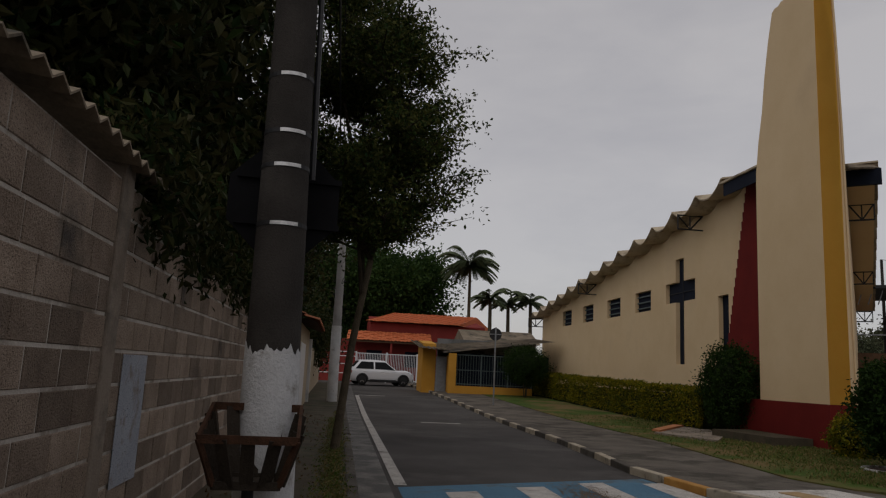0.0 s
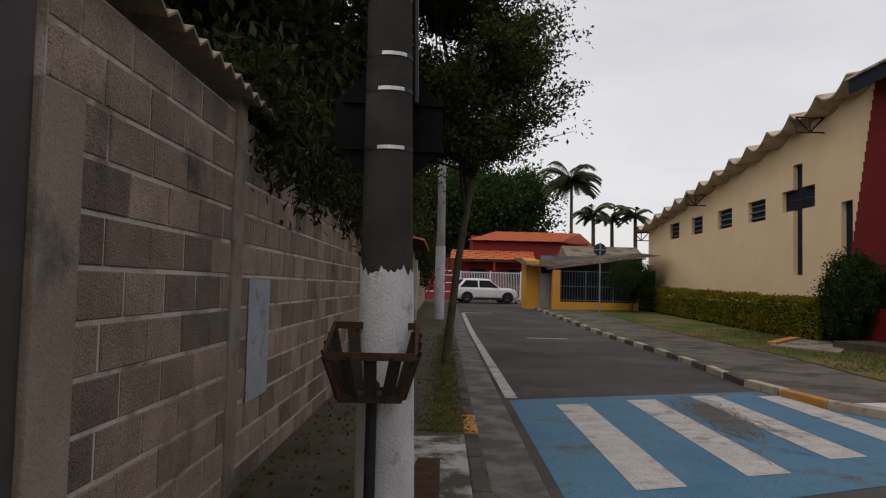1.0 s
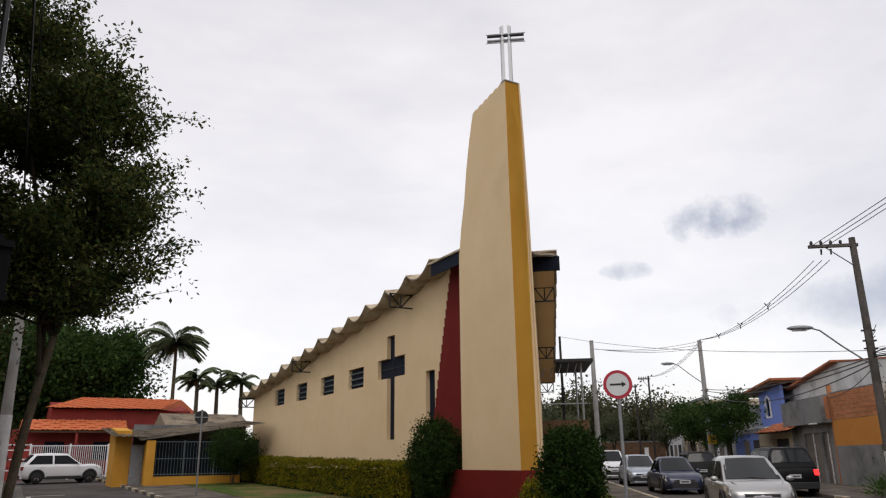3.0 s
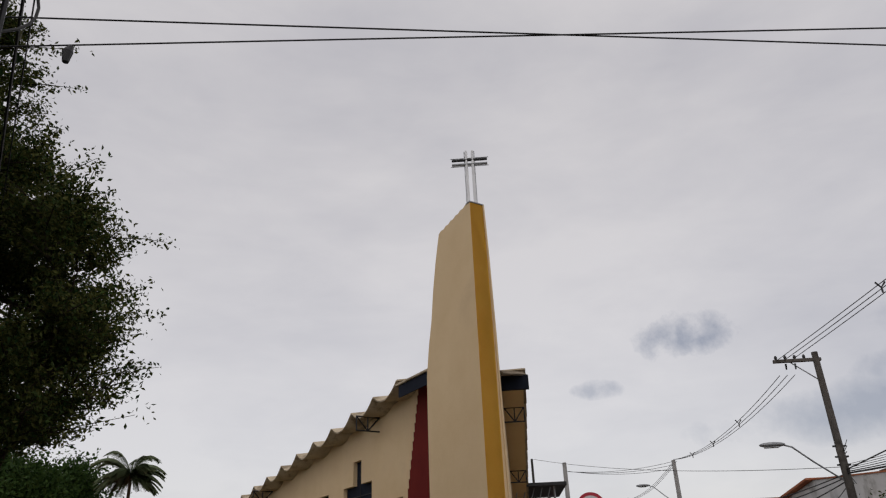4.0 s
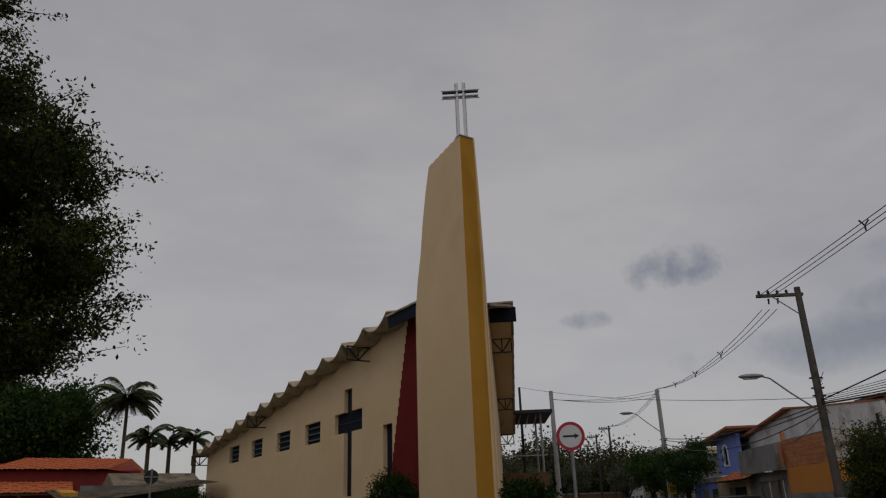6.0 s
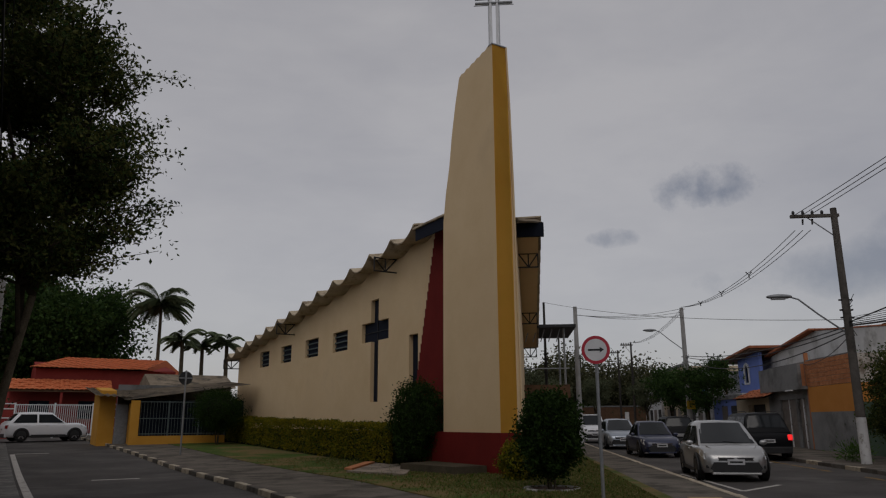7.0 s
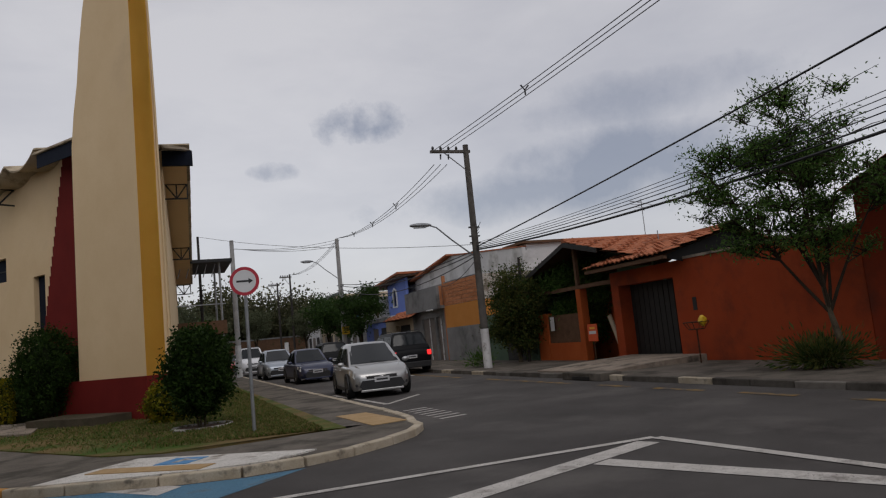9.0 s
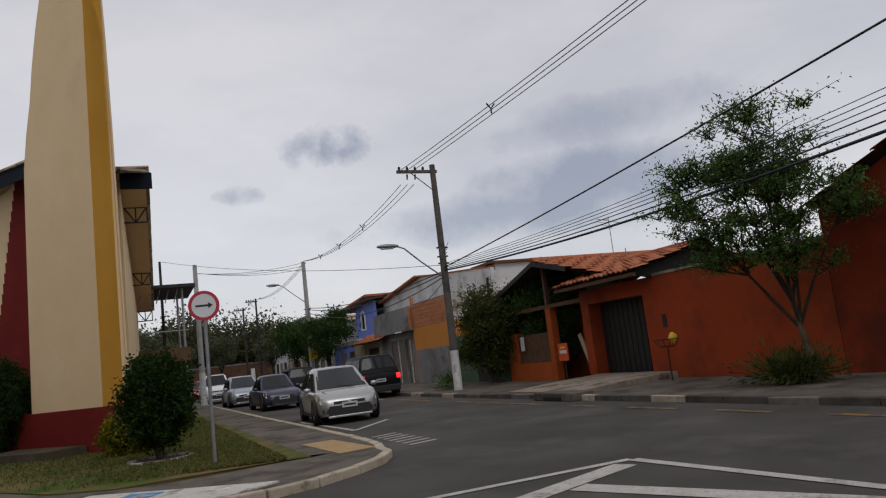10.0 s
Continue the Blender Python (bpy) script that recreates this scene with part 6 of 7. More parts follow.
part("flank", blocks((-0.01, 0.15, 4.6, 4.72, 0, 4.4)), BRICK, h)
BRICK_HOUSE = h

h = house("grey_house", "bare grey house with brown gates", 35.2, 13.6)
part("front_wall", panel(bmesh.new(), [0, 0.35, 1.35, 1.6, 3.6, 5.2], [-0.3, 2.35, 3.2, 4.0], holes((0.35, 1.35, -0.4, 2.35), (1.6, 3.6, -0.4, 2.35)), 0.2), GREY_WALL, h, "bare grey render")
for a, b in ((0.35, 1.35), (1.6, 3.6)):
    g = part("gate", blocks((0.1, 0.14, a, b, 0.0, 2.35)), GATE_BROWN, h, "brown steel gate")
    for z in (0.4, 1.15, 1.9):
        part("gate_rail", blocks((0.07, 0.1, a, b, z, z + 0.06)), GATE_BROWN, g)
    part("gate_stile", blocks((0.06, 0.1, (a + b) / 2 - 0.03, (a + b) / 2 + 0.03, 0, 2.35)), WHITE_PAINT, g)
part("slab_edge", blocks((-0.35, 0.2, -0.1, 5.3, 2.75, 2.9)), GREY_WALL, h)
part("parapet", blocks((-0.35, -0.2, 0.0, 5.3, 2.9, 3.9)), GREY_WALL, h)
part("brick_pier", blocks((-0.25, 0.0, 0.1, 0.9, 2.9, 3.9)), BRICK, h)
part("rear_block", blocks((0.2, 6, 0, 5.2, -0.3, 3.6)), GREY_WALL, h)
part("lamp", blocks((-0.5, -0.36, 0.7, 1.4, 2.7, 2.76), bevel=0.01), WHITE_PAINT, h)

h = house("white_gable_house", "large white walled house with a sloping tiled roof", 31, 16.2)
part("side_wall", upright(bmesh.new(), [(0, -0.2), (16.0, -0.2), (16.0, 5.15), (9.0, 5.95), (0.0, 5.15)], 0, 0.2), WHITE_WALL, h, "dirty white wall")
part("roof", upright(bmesh.new(), [(16.2, 5.16), (9.0, 5.98), (9.0, 6.08), (16.2, 5.28)], -0.35, 4), CLAY, h)
part("wall_coping", upright(bmesh.new(), [(9.0, 5.96), (0.0, 5.16), (0.0, 5.22), (9.0, 6.03)], -0.05, 0.25), CLAY, h)
part("body", blocks((0.2, 6, 0, 16.0, -0.2, 5.0)), WHITE_WALL, h)
part("upper_box", blocks((0.3, 2.5, 0.1, 1.9, -0.1, 5.32)), WHITE_WALL, h)
part("box_roof", blocks((0.0, 2.8, -0.1, 2.1, 5.32, 5.44)), BROWN_WOOD, h)

h = house("blue_house", "periwinkle blue house with arched window and dark timber eaves", 46.8, 15.4)
part("front_wall", panel(bmesh.new(), [0, 2.0, 2.9, 4.2], [-0.2, 3.6, 4.8, 5.4], holes((2.0, 2.9, 3.6, 4.8)), 0.2), BLUE_WALL, h, "periwinkle blue wall")
w = part("window", blocks((0.1, 0.13, 2.0, 2.9, 3.6, 4.8)), NAVY, h)
bm = bmesh.new()
tube(bm, [(-0.02, 2.0, 3.6), (-0.02, 2.0, 4.5), (-0.02, 2.14, 4.76), (-0.02, 2.45, 4.88), (-0.02, 2.76, 4.76), (-0.02, 2.9, 4.5), (-0.02, 2.9, 3.6), (-0.02, 2.0, 3.6)], 0.07, 6)
part("window_frame", bm, WHITE_PAINT, w, "white arched frame")
part("roof", upright(bmesh.new(), [(-0.6, 5.62), (6.2, 5.2), (6.2, 5.32), (-0.6, 5.76)], -0.7, 3), CLAY, h)
part("eave_board", upright(bmesh.new(), [(-0.5, 5.48), (6.1, 5.07), (6.1, 5.18), (-0.5, 5.60)], -0.62, 2.9), BROWN_WOOD, h)
part("veranda_post", blocks((-0.55, -0.42, 5.6, 5.75, 2.95, 5.1)), BROWN_WOOD, h)
part("veranda_back", blocks((0.8, 1.0, 4.2, 6.0, -0.2, 5.1)), BLUE_WALL, h)
part("veranda_floor", blocks((-1.2, 3, 0, 5.6, 2.75, 2.95)), WHITE_WALL, h)
part("rear_block", blocks((1.0, 6, 0, 5.5, -0.2, 5.0)), WHITE_WALL, h)
h = house("beige_house", "beige walled house with a small clay tile canopy", 40.4, 13.6)
part("front_wall", panel(bmesh.new(), [0, 0.6, 3.4, 5.6], [-0.2, 2.2, 2.75], holes((0.6, 3.4, -0.3, 2.2)), 0.2), BEIGE_WALL, h, "beige wall")
part("gate", blocks((0.3, 0.35, 0.6, 3.4, 0, 2.2)), SHUTTER, h, "dark gate")
tiled("canopy_tiles", h, (0.5, -1.5, 3.0), (0.5, 3.8, 3.0), (-1.2, 0, -0.5), 4)
part("body", blocks((0.5, 1.7, 0, 5.6, -0.2, 2.7)), BEIGE_WALL, h)

for s, w, z, mat, lab in ((46.2, 5.6, 2.6, BLUE_WALL, "low blue walled front further up the street"), (52.5, 6.0, 4.6, WHITE_WALL, "white two-storey shop front far up the street"), (59.0, 9.0, 5.4, BEIGE_WALL, "long pale building far up the street"), (69.0, 8.0, 4.4, WHITE_WALL, "white house far up the street")):
    h = house("row_house", lab, s, 13.8)
    part("front_wall", blocks((0, 6, 0, w, -0.3, z)), mat, h)
    part("parapet", blocks((-0.1, 0.15, -0.05, w + 0.05, z, z + 0.25)), GREY_WALL, h)
    for k in range(int(w // 2)):
        d = part("door", blocks((-0.02, 0.03, 0.4 + 2 * k, 1.6 + 2 * k, 0.05, 2.2)), (SHUTTER, GATE_BROWN)[k % 2], h)
    if z > 4:
        for k in range(int(w // 2)):
            wn_ = part("window", blocks((-0.02, 0.03, 0.5 + 2 * k, 1.5 + 2 * k, 2.9, 3.8)), NAVY, h)
    if s == 52.5:
        part("sign_board", blocks((-0.35, -0.1, 0.3, 3.4, 3.0, 3.7)), SIGN_BLUE, h, "blue shop sign board")
        for k in range(3):
            part("letter_bar", blocks((-0.36, -0.35, 0.6 + 0.9 * k, 1.3 + 0.9 * k, 3.2, 3.5)), SIGN_WHITE, h)

# things on the pavement before the houses
stand = thing("rubbish_stand", "rusty rubbish stand with a yellow bag", "rubbish stand", Matrix.Translation(on2(15.6, 12.9, 0.17)) @ pose(0, 0, 0, 0, 0, YAW2))
part("leg", tube(bmesh.new(), [(0, 0, -0.05), (0, 0, 0.8)], 0.02, 6), RUST, stand)
bm = bmesh.new()
for z, r in ((0.8, 0.18), (0.98, 0.30)):
    tube(bm, [(r * math.cos(2 * math.pi * k / 12), r * 1.2 * math.sin(2 * math.pi * k / 12), z) for k in range(13)], 0.012, 4, False)
for k in range(12):
    a = 2 * math.pi * k / 12
    tube(bm, [(0.18 * math.cos(a), 0.216 * math.sin(a), 0.8), (0.30 * math.cos(a), 0.36 * math.sin(a), 0.98)], 0.008, 4)
part("basket", bm, RUST, stand, "rusty wire basket")
bm = bmesh.new()
bmesh.ops.create_icosphere(bm, subdivisions=2, radius=0.14, matrix=Matrix.Translation((0, -0.25, 1.0)) @ Matrix.Diagonal((0.8, 0.8, 1.1, 1)))
for v in bm.verts:
    v.co += Vector((noise.noise(v.co * 9), noise.noise(v.co * 9 + Vector((5, 0, 0))), noise.noise(v.co * 9 + Vector((0, 7, 0))))) * 0.05
part("bag", bm, PLASTIC_YELLOW, stand, "yellow plastic bag")
placard = thing("placard", "red and orange sale placard on a stake", "placard", Matrix.Translation(on2(20.75, 13.1, 0.13)) @ pose(0, 0, 0, 0, 0, YAW2))
part("stake", tube(bmesh.new(), [(0, 0, -0.05), (0, 0, 0.9)], 0.015, 5), BROWN_WOOD, placard)
part("board", blocks((-0.03, -0.015, -0.28, 0.28, 0.65, 1.2)), POSTER_RED, placard)
part("letter_bar", blocks((-0.034, -0.031, -0.2, 0.2, 0.88, 0.98)), SIGN_WHITE, placard)
part("letter_bar", blocks((-0.034, -0.031, -0.15, 0.15, 1.04, 1.10)), YELLOW, placard)


# ---- poles and wires ----
def power_pole(label, base, height, radius, yaw, material=POLE_GREY, paint=1.3, arm=0.0, lamp=0.0, lean=(0, 0)):
    whole = thing("power_pole", label, "utility pole", Matrix.Translation(base) @ pose(0, 0, 0, 0, 0, yaw), "street poles")
    smooth(part("shaft", tube(bmesh.new(), [(0, 0, -0.2), (lean[0] * 0.5, lean[1] * 0.5, height / 2), (lean[0], lean[1], height)], [radius, radius * 0.85, radius * 0.68], 14), material, whole))
    if paint:
        smooth(part("whitewash", tube(bmesh.new(), [(0, 0, 0), (lean[0] * paint / height, lean[1] * paint / height, paint)], [radius + 0.006, radius * 0.955 + 0.006], 14, False), LIMEWASH, whole, "whitewashed foot"))
    if arm:
        c = part("crossarm", blocks((-arm, 0.15, -0.06, 0.06, height - 0.30, height - 0.2)), POLE_MID, whole, "grey weathered crossarm")
        part("stay", tube(bmesh.new(), [(-arm * 0.62, 0, height - 0.3), (0, 0, height - 1.0)], 0.02, 5), GALV, c)
        for k in range(4):
            x = -arm + 0.1 + k * arm * 0.22
            part("insulator", tube(bmesh.new(), [(x, 0, height - 0.2), (x, 0, height - 0.12), (x, 0, height - 0.06)], [0.04, 0.055, 0.03], 8), TRIM_BLACK, c)
            if k in (1, 2):
                part("fuse", tube(bmesh.new(), [(x, 0.1, height - 0.52), (x, 0.06, height - 0.33)], [0.025, 0.035], 6), TRIM_BLACK, c)
    if lamp:
        z = height * lamp
        a = part("lamp_arm", tube(bmesh.new(), [(0, 0, z), (-0.85, 0.1, z + 0.7), (-1.4, 0.15, z + 1.2), (-1.65, 0.15, z + 1.28)], 0.028, 6), GALV, whole, "galvanised lamp arm")
        bm = bmesh.new()
        bmesh.ops.create_icosphere(bm, subdivisions=3, radius=1, matrix=Matrix.Translation((-2.0, 0.15, z + 1.30)) @ Matrix.Diagonal((0.42, 0.15, 0.085, 1)))
        smooth(part("lantern", bm, GALV, a, "grey street lantern"))
        part("glass", blocks((-2.25, -1.8, 0.06, 0.24, z + 1.205, z + 1.235), bevel=0.01), HEADLAMP, a)
    for z in (0.62, 0.55, 0.58):
        part("cable_clamp", blocks((-radius - 0.05, radius + 0.05, -0.04, 0.04, height * z, height * z + 0.05)), BLACK_STEEL, whole)
    bm = bmesh.new()
    for k in range(5):
        a = Vector((0.15, -0.3 + 0.1 * k, height * (0.64 - 0.02 * k)))
        b = Vector((-0.15, 0.25, height * (0.55 + 0.01 * k)))
        c = Vector((-0.1 + 0.07 * k, -0.1, height * 0.48))
        tube(bm, [a.lerp(b, t).lerp(b.lerp(c, t), t) for t in (0, 0.25, 0.5, 0.75, 1)], 0.012, 4)
    part("slack_cable", bm, WIRE, whole, "bundle of slack black cable")
    return whole


power_pole("tall grey concrete power pole with weathered crossarm and street lamp", on2(24.6, 11.02, 0.12), 8.2, 0.15, YAW2, POLE_MID, 1.4, 1.4, 0.485)
power_pole("pale concrete power pole with street lamp", on2(46.3, 10.9, 0.12), 8.05, 0.17, YAW2, POLE_GREY, 1.3, 0, 0.67)
power_pole("pale concrete power pole beside the church side", on2(44.0, 4.15, 0.12), 7.9, 0.17, YAW2, POLE_GREY, 1.8)
power_pole("slim dark timber pole behind the church", on2(44.0, 2.3, 0.12), 8.2, 0.10, YAW2, POLE_DARK, 0)
power_pole("white painted pole on the side street pavement", on1(29.0, -0.18, 0.12), 7.5, 0.20, YAW1, POLE_GREY, 2.9)
power_pole("twin stub pole by the shrubs", on2(25.6, 13.2, 0.12), 4.0, 0.07, YAW2, POLE_DARK, 0)
for s in (66, 74):
    power_pole("distant dark power pole", on2(s, 10.9, 0.1), 7.9, 0.11, YAW2, POLE_DARK, 0, 0.9)

def wire(a, b, sag, radius=0.012, name="power_line", label="black overhead power line"):
    a, b = Vector(a), Vector(b)
    n = 24
    pts = [a.lerp(b, k / n) - Vector((0, 0, sag * 4 * (k / n) * (1 - k / n))) for k in range(n + 1)]
    return tagged(part(name, tube(bmesh.new(), pts, radius, 5), WIRE), label, "overhead wire", "overhead wires")


def spacer(p):
    ob = thing("wire_spacer", "small black spacer on the power lines", "wire spacer", Matrix.Translation(p) @ pose(0, 0, 0, 0, 0, YAW2), "wire spacers")
    bm = bmesh.new()
    tube(bm, [(-0.12, 0, 0.12), (0, 0, -0.02), (0.12, 0, 0.12)], 0.025, 5)
    tube(bm, [(0, 0, -0.02), (0, 0, -0.16)], 0.025, 5)
    part("clip", bm, TRIM_BLACK, ob)


# three-phase line: far poles, big pole, over the junction
for k, x in enumerate((-1.3, -1.05, -0.8)):
    wire(on2(24.6, 11.02 + x, 8.1, False), on2(-14, 10.05 + (x + 1.05) * 0.35, 8.3, False), 0.35, 0.012)
    wire(on2(46.3, 10.9 + 0.1 * k, 8.3, False), on2(24.6, 11.02 + x, 7.6, False), 0.55, 0.012)
    wire(on2(66, 10.9 + 0.2 * k, 8.1, False), on2(46.3, 10.9 + 0.1 * k, 8.2, False), 0.5, 0.012)
    wire(on2(44.0, 4.15 + 0.1 * k, 7.6, False), on2(46.3, 10.9, 8.2 - 0.2 * k, False), 0.25, 0.012)
wire(on2(44.0, 2.3, 8.4, False), on2(24.6, 11.02, 4.6, False), 0.35, 0.010)
for s in (17.6, 5.0):
    t = (25.0 - s) / 39
    spacer(on2(s, 9.85 + 0.2 * t, 8.1 + 0.2 * t - 0.35 * 4 * t * (1 - t), False))
for s in (31, 36, 41):
    t = (46.3 - s) / 21.3
    spacer(on2(s, 11.0 - 1.15 * t, 8.3 - 0.7 * t - 0.55 * 4 * t * (1 - t), False))
# low cables past the houses
for z0, z1, s1, q1, r in ((4.5, 7.6, -14, 10.9, 0.022), (4.4, 5.7, -14, 10.9, 0.030), (4.45, 6.0, -14, 11.0, 0.016), (4.5, 6.3, -14, 11.05, 0.012), (4.55, 6.5, -14, 11.1, 0.009), (4.6, 6.7, -14, 11.15, 0.009), (4.65, 6.9, -14, 11.2, 0.008)):
    wire(on2(24.6, 11.02, z0, False), on2(s1, q1, z1, False), 0.35 if z1 > 7 else 1.05, r, "service_cable", "black service cable strung along the houses")
for z0, z1, sag in ((4.3, 5.2, 0.5), (4.2, 5.0, 0.8), (4.4, 5.3, 0.4)):
    wire(on2(24.6, 11.02, z0, False), on2(46.3, 10.9, z1, False), sag, 0.02, "service_cable", "black service cable strung along the houses")
wire(on2(24.6, 11.02, 4.1, False), on2(35, 13.5, 3.9, False), 0.25, 0.014, "service_cable", "black service cable strung along the houses")
# lines across the junction
def far_line(a, b, z, r, sag=0.0):
    """A long line through two places at one height, carried on past both."""
    a, b = Vector((*a, z)), Vector((*b, z))
    d = (b - a).normalized()
    return wire(a - d * 7, b + d * 12, sag, r)


far_line((-0.89, 6.10), (7.63, 3.21), 6.3, 0.0085)
far_line((-0.76, 6.43), (7.32, 2.99), 6.3, 0.0085)
far_line((-0.38, 5.54), (7.71, 2.79), 7.4, 0.008)
far_line((-0.9, 6.05), (8.0, 3.0), 7.4, 0.009)
far_line((-0.55, 5.75), (8.0, 2.95), 7.4, 0.006)
wire(on1(4.8, -0.3, 7.9, False), on1(29.0, -0.18, 7.2, False), 0.4, 0.010)
wire(on1(4.8, -0.3, 6.6, False), on1(29.0, -0.18, 6.3, False), 0.5, 0.016)
knob = thing("wire_clamp", "small black clamp hanging on the power line", "wire clamp", Matrix.Translation((-0.76, 6.43, 6.22)))
part("body", tube(bmesh.new(), [(0, 0, -0.12), (0, 0, 0.0), (0.02, 0, 0.08)], [0.03, 0.05, 0.02], 8), TRIM_BLACK, knob)


# ---- end of the side street ----
h = thing("red_house", "red house with bright orange clay roof at the street end", "house", Matrix.Translation(on1(57.5, 1.0)) @ pose(0, 0, 0, 0, 0, YAW1))
part("front_wall", blocks((-3, 10.5, 0, 9, -0.2, 3.1)), RED_WALL, h, "red painted wall")
part("upper_wall", upright(bmesh.new(), [(0.4, 3.0), (9, 3.0), (9, 4.5), (5.5, 5.3), (0.4, 4.5)], 1.2, 10.4), RED_WALL, h)
tiled("roof_tiles", h, (3.4, 6.3, 5.75), (10.8, 6.3, 5.75), (-2.6, -6.5, -1.2), 12, 0.3, CLAY_BRIGHT)
tiled("roof_tiles", h, (3.4, 6.3, 5.75), (10.8, 6.3, 5.75), (0, 6, -1.3), 8, 0.3, CLAY_BRIGHT)
bm = bmesh.new()
bm.faces.new([bm.verts.new(v) for v in ((8.2, -0.2, 4.55), (10.8, 6.3, 5.75), (12.2, 6.5, 4.6), (11.6, 0.5, 4.1))])
bmesh.ops.solidify(bm, geom=bm.faces[:], thickness=0.1)
part("roof_hip", bm, CLAY_BRIGHT, h)
tiled("veranda_tiles", h, (-0.5, 0.2, 3.75), (6.0, 0.2, 3.75), (-0.1, -1.9, -0.75), 5, 0.3, CLAY_BRIGHT)
part("veranda_beam", blocks((-0.6, 6.0, -1.65, -1.5, 2.85, 3.05)), BROWN_WOOD, h)
for x in (-0.3, 2.8, 5.7):
    part("veranda_post", blocks((x - 0.08, x + 0.08, -1.6, -1.45, -0.1, 2.85)), RED_WALL, h)
for x in (1.0, 4.0):
    part("window", blocks((x, x + 1.2, -0.03, 0.02, 1.1, 2.3)), NAVY, h)
fence = thing("red_gate_wall", "red garden wall with white bands and white barred gate", "wall", Matrix.Translation(on1(53.2, -2.0)) @ pose(0, 0, 0, 0, 0, YAW1))
for x0, x1 in ((-14.0, 3.1), (7.6, 8.9)):
    part("wall_section", blocks((x0, x1, 0, 0.2, -0.2, 2.1)), RED_WALL, fence)
    for z in (0.55, 1.2, 1.75, 2.06):
        part("white_band", blocks((x0, x1, -0.02, -0.002, z, z + 0.06)), WHITE_PAINT, fence)
for x in (3.1, 5.3, 7.5):
    part("gate_post", blocks((x, x + 0.1, 0, 0.12, -0.1, 2.15)), WHITE_PAINT, fence)
for k in range(36):
    x = 3.25 + 0.118 * k
    part("gate_bar", tube(bmesh.new(), [(x, 0.05, 0.05), (x, 0.05, 2.05)], 0.018, 5), WHITE_PAINT, fence)
for z in (0.15, 2.0):
    part("gate_rail", blocks((3.1, 7.6, 0.03, 0.08, z, z + 0.06)), WHITE_PAINT, fence)
h = thing("yellow_gatehouse", "ochre yellow gatehouse with grey door and corrugated canopy", "gatehouse", Matrix.Translation(on1(41.5, 4.55)) @ pose(0, 0, 0, 0, 0, YAW1))
part("left_wall", upright(bmesh.new(), [(0.0, -0.2), (2.6, -0.2), (2.6, 3.0), (0.0, 2.75)], 0.1, 0.85), OCHRE_WALL, h, "ochre yellow wall")
part("pier", blocks((1.45, 2.0, -0.6, -0.3, -0.2, 2.1)), OCHRE_WALL, h)
part("door", blocks((0.85, 1.45, -0.2, -0.15, 0.0, 2.05), bevel=0.01), GALV, h, "grey steel door")
bm = bmesh.new()
rows = []
for i in range(49):
    x = -0.2 + 3.6 * i / 48
    w = 0.03 * math.sin(i * math.pi / 2)
    rows.append([bm.verts.new((x, -1.1, 2.45 + w - 0.04 * x)), bm.verts.new((x - 0.2, 2.8, 3.0 + w - 0.05 * x))])
for a, b in zip(rows, rows[1:]):
    bm.faces.new((a[0], a[1], b[1], b[0]))
bmesh.ops.solidify(bm, geom=bm.faces[:], thickness=0.03)
part("canopy", bm, ROOF_FIBRE, h, "weathered corrugated canopy")
rail = thing("railing", "grey-green railing on a low ochre wall before a dark carport", "railing", Matrix.Translation(on1(39.8, 6.0)) @ pose(0, 0, 0, 0, 0, YAW1))
part("low_wall", blocks((0.2, 4.6, 0, 0.2, -0.2, 0.52)), OCHRE_WALL, rail, "ochre yellow low wall")
part("side_panel", blocks((-0.1, 0.32, -0.05, 0.15, 0, 2.25)), OCHRE_WALL, rail, "ochre yellow pier")
for k in range(30):
    x = 0.25 + 0.15 * k
    part("bar", tube(bmesh.new(), [(x, 0.1, 0.52), (x, 0.1, 2.2)], 0.012, 5), RAIL, rail)
for z in (0.6, 1.35, 2.17):
    part("rail", blocks((0.2, 4.6, 0.07, 0.13, z, z + 0.045)), RAIL, rail)
for x in (0.2, 1.7, 3.2, 4.55):
    part("post", blocks((x, x + 0.07, 0.06, 0.14, 0.5, 2.25)), RAIL, rail)
h = thing("carport", "dark carport with a sloping fibre roof behind the railing", "carport", Matrix.Translation(on1(40.2, 5.9)) @ pose(0, 0, 0, 0, 0, YAW1))
bm = bmesh.new()
bm.faces.new([bm.verts.new(v) for v in ((-0.3, -0.5, 2.25), (6.0, -0.3, 3.15), (6.0, 4.2, 3.5), (-0.3, 4.2, 2.9))])
bmesh.ops.solidify(bm, geom=bm.faces[:], thickness=0.1)
part("roof", bm, ROOF_FIBRE, h, "weathered fibre cement roof")
part("back_wall", blocks((-0.1, 6.0, 3.8, 4.0, -0.2, 3.2)), GREY_WALL, h)
# dark panel across the carport, a little behind its front
part("dark_glazing", blocks((0.3, 5.9, 0.6, 0.65, 0.2, 2.3)), NAVY, h)
h = thing("annexe", "grey roofed annexe behind the church", "house", Matrix.Translation(on1(52, 9.0)) @ pose(0, 0, 0, 0, 0, YAW1))
part("wall", blocks((0, 5, 0, 5, -0.2, 3.2)), GREY_WALL, h)
part("roof", upright(bmesh.new(), [(-0.4, 3.2), (5.4, 3.2), (2.5, 4.2)], -0.3, 5.3), ROOF_FIBRE, h)
h = thing("cream_house", "cream walled house beyond the block wall", "house", Matrix.Translation(on1(21.5, -1.15)) @ pose(0, 0, 0, 0, 0, YAW1))
part("wall", blocks((-5, 0, 0, 6.5, -0.2, 2.75)), BEIGE_WALL, h, "cream wall")
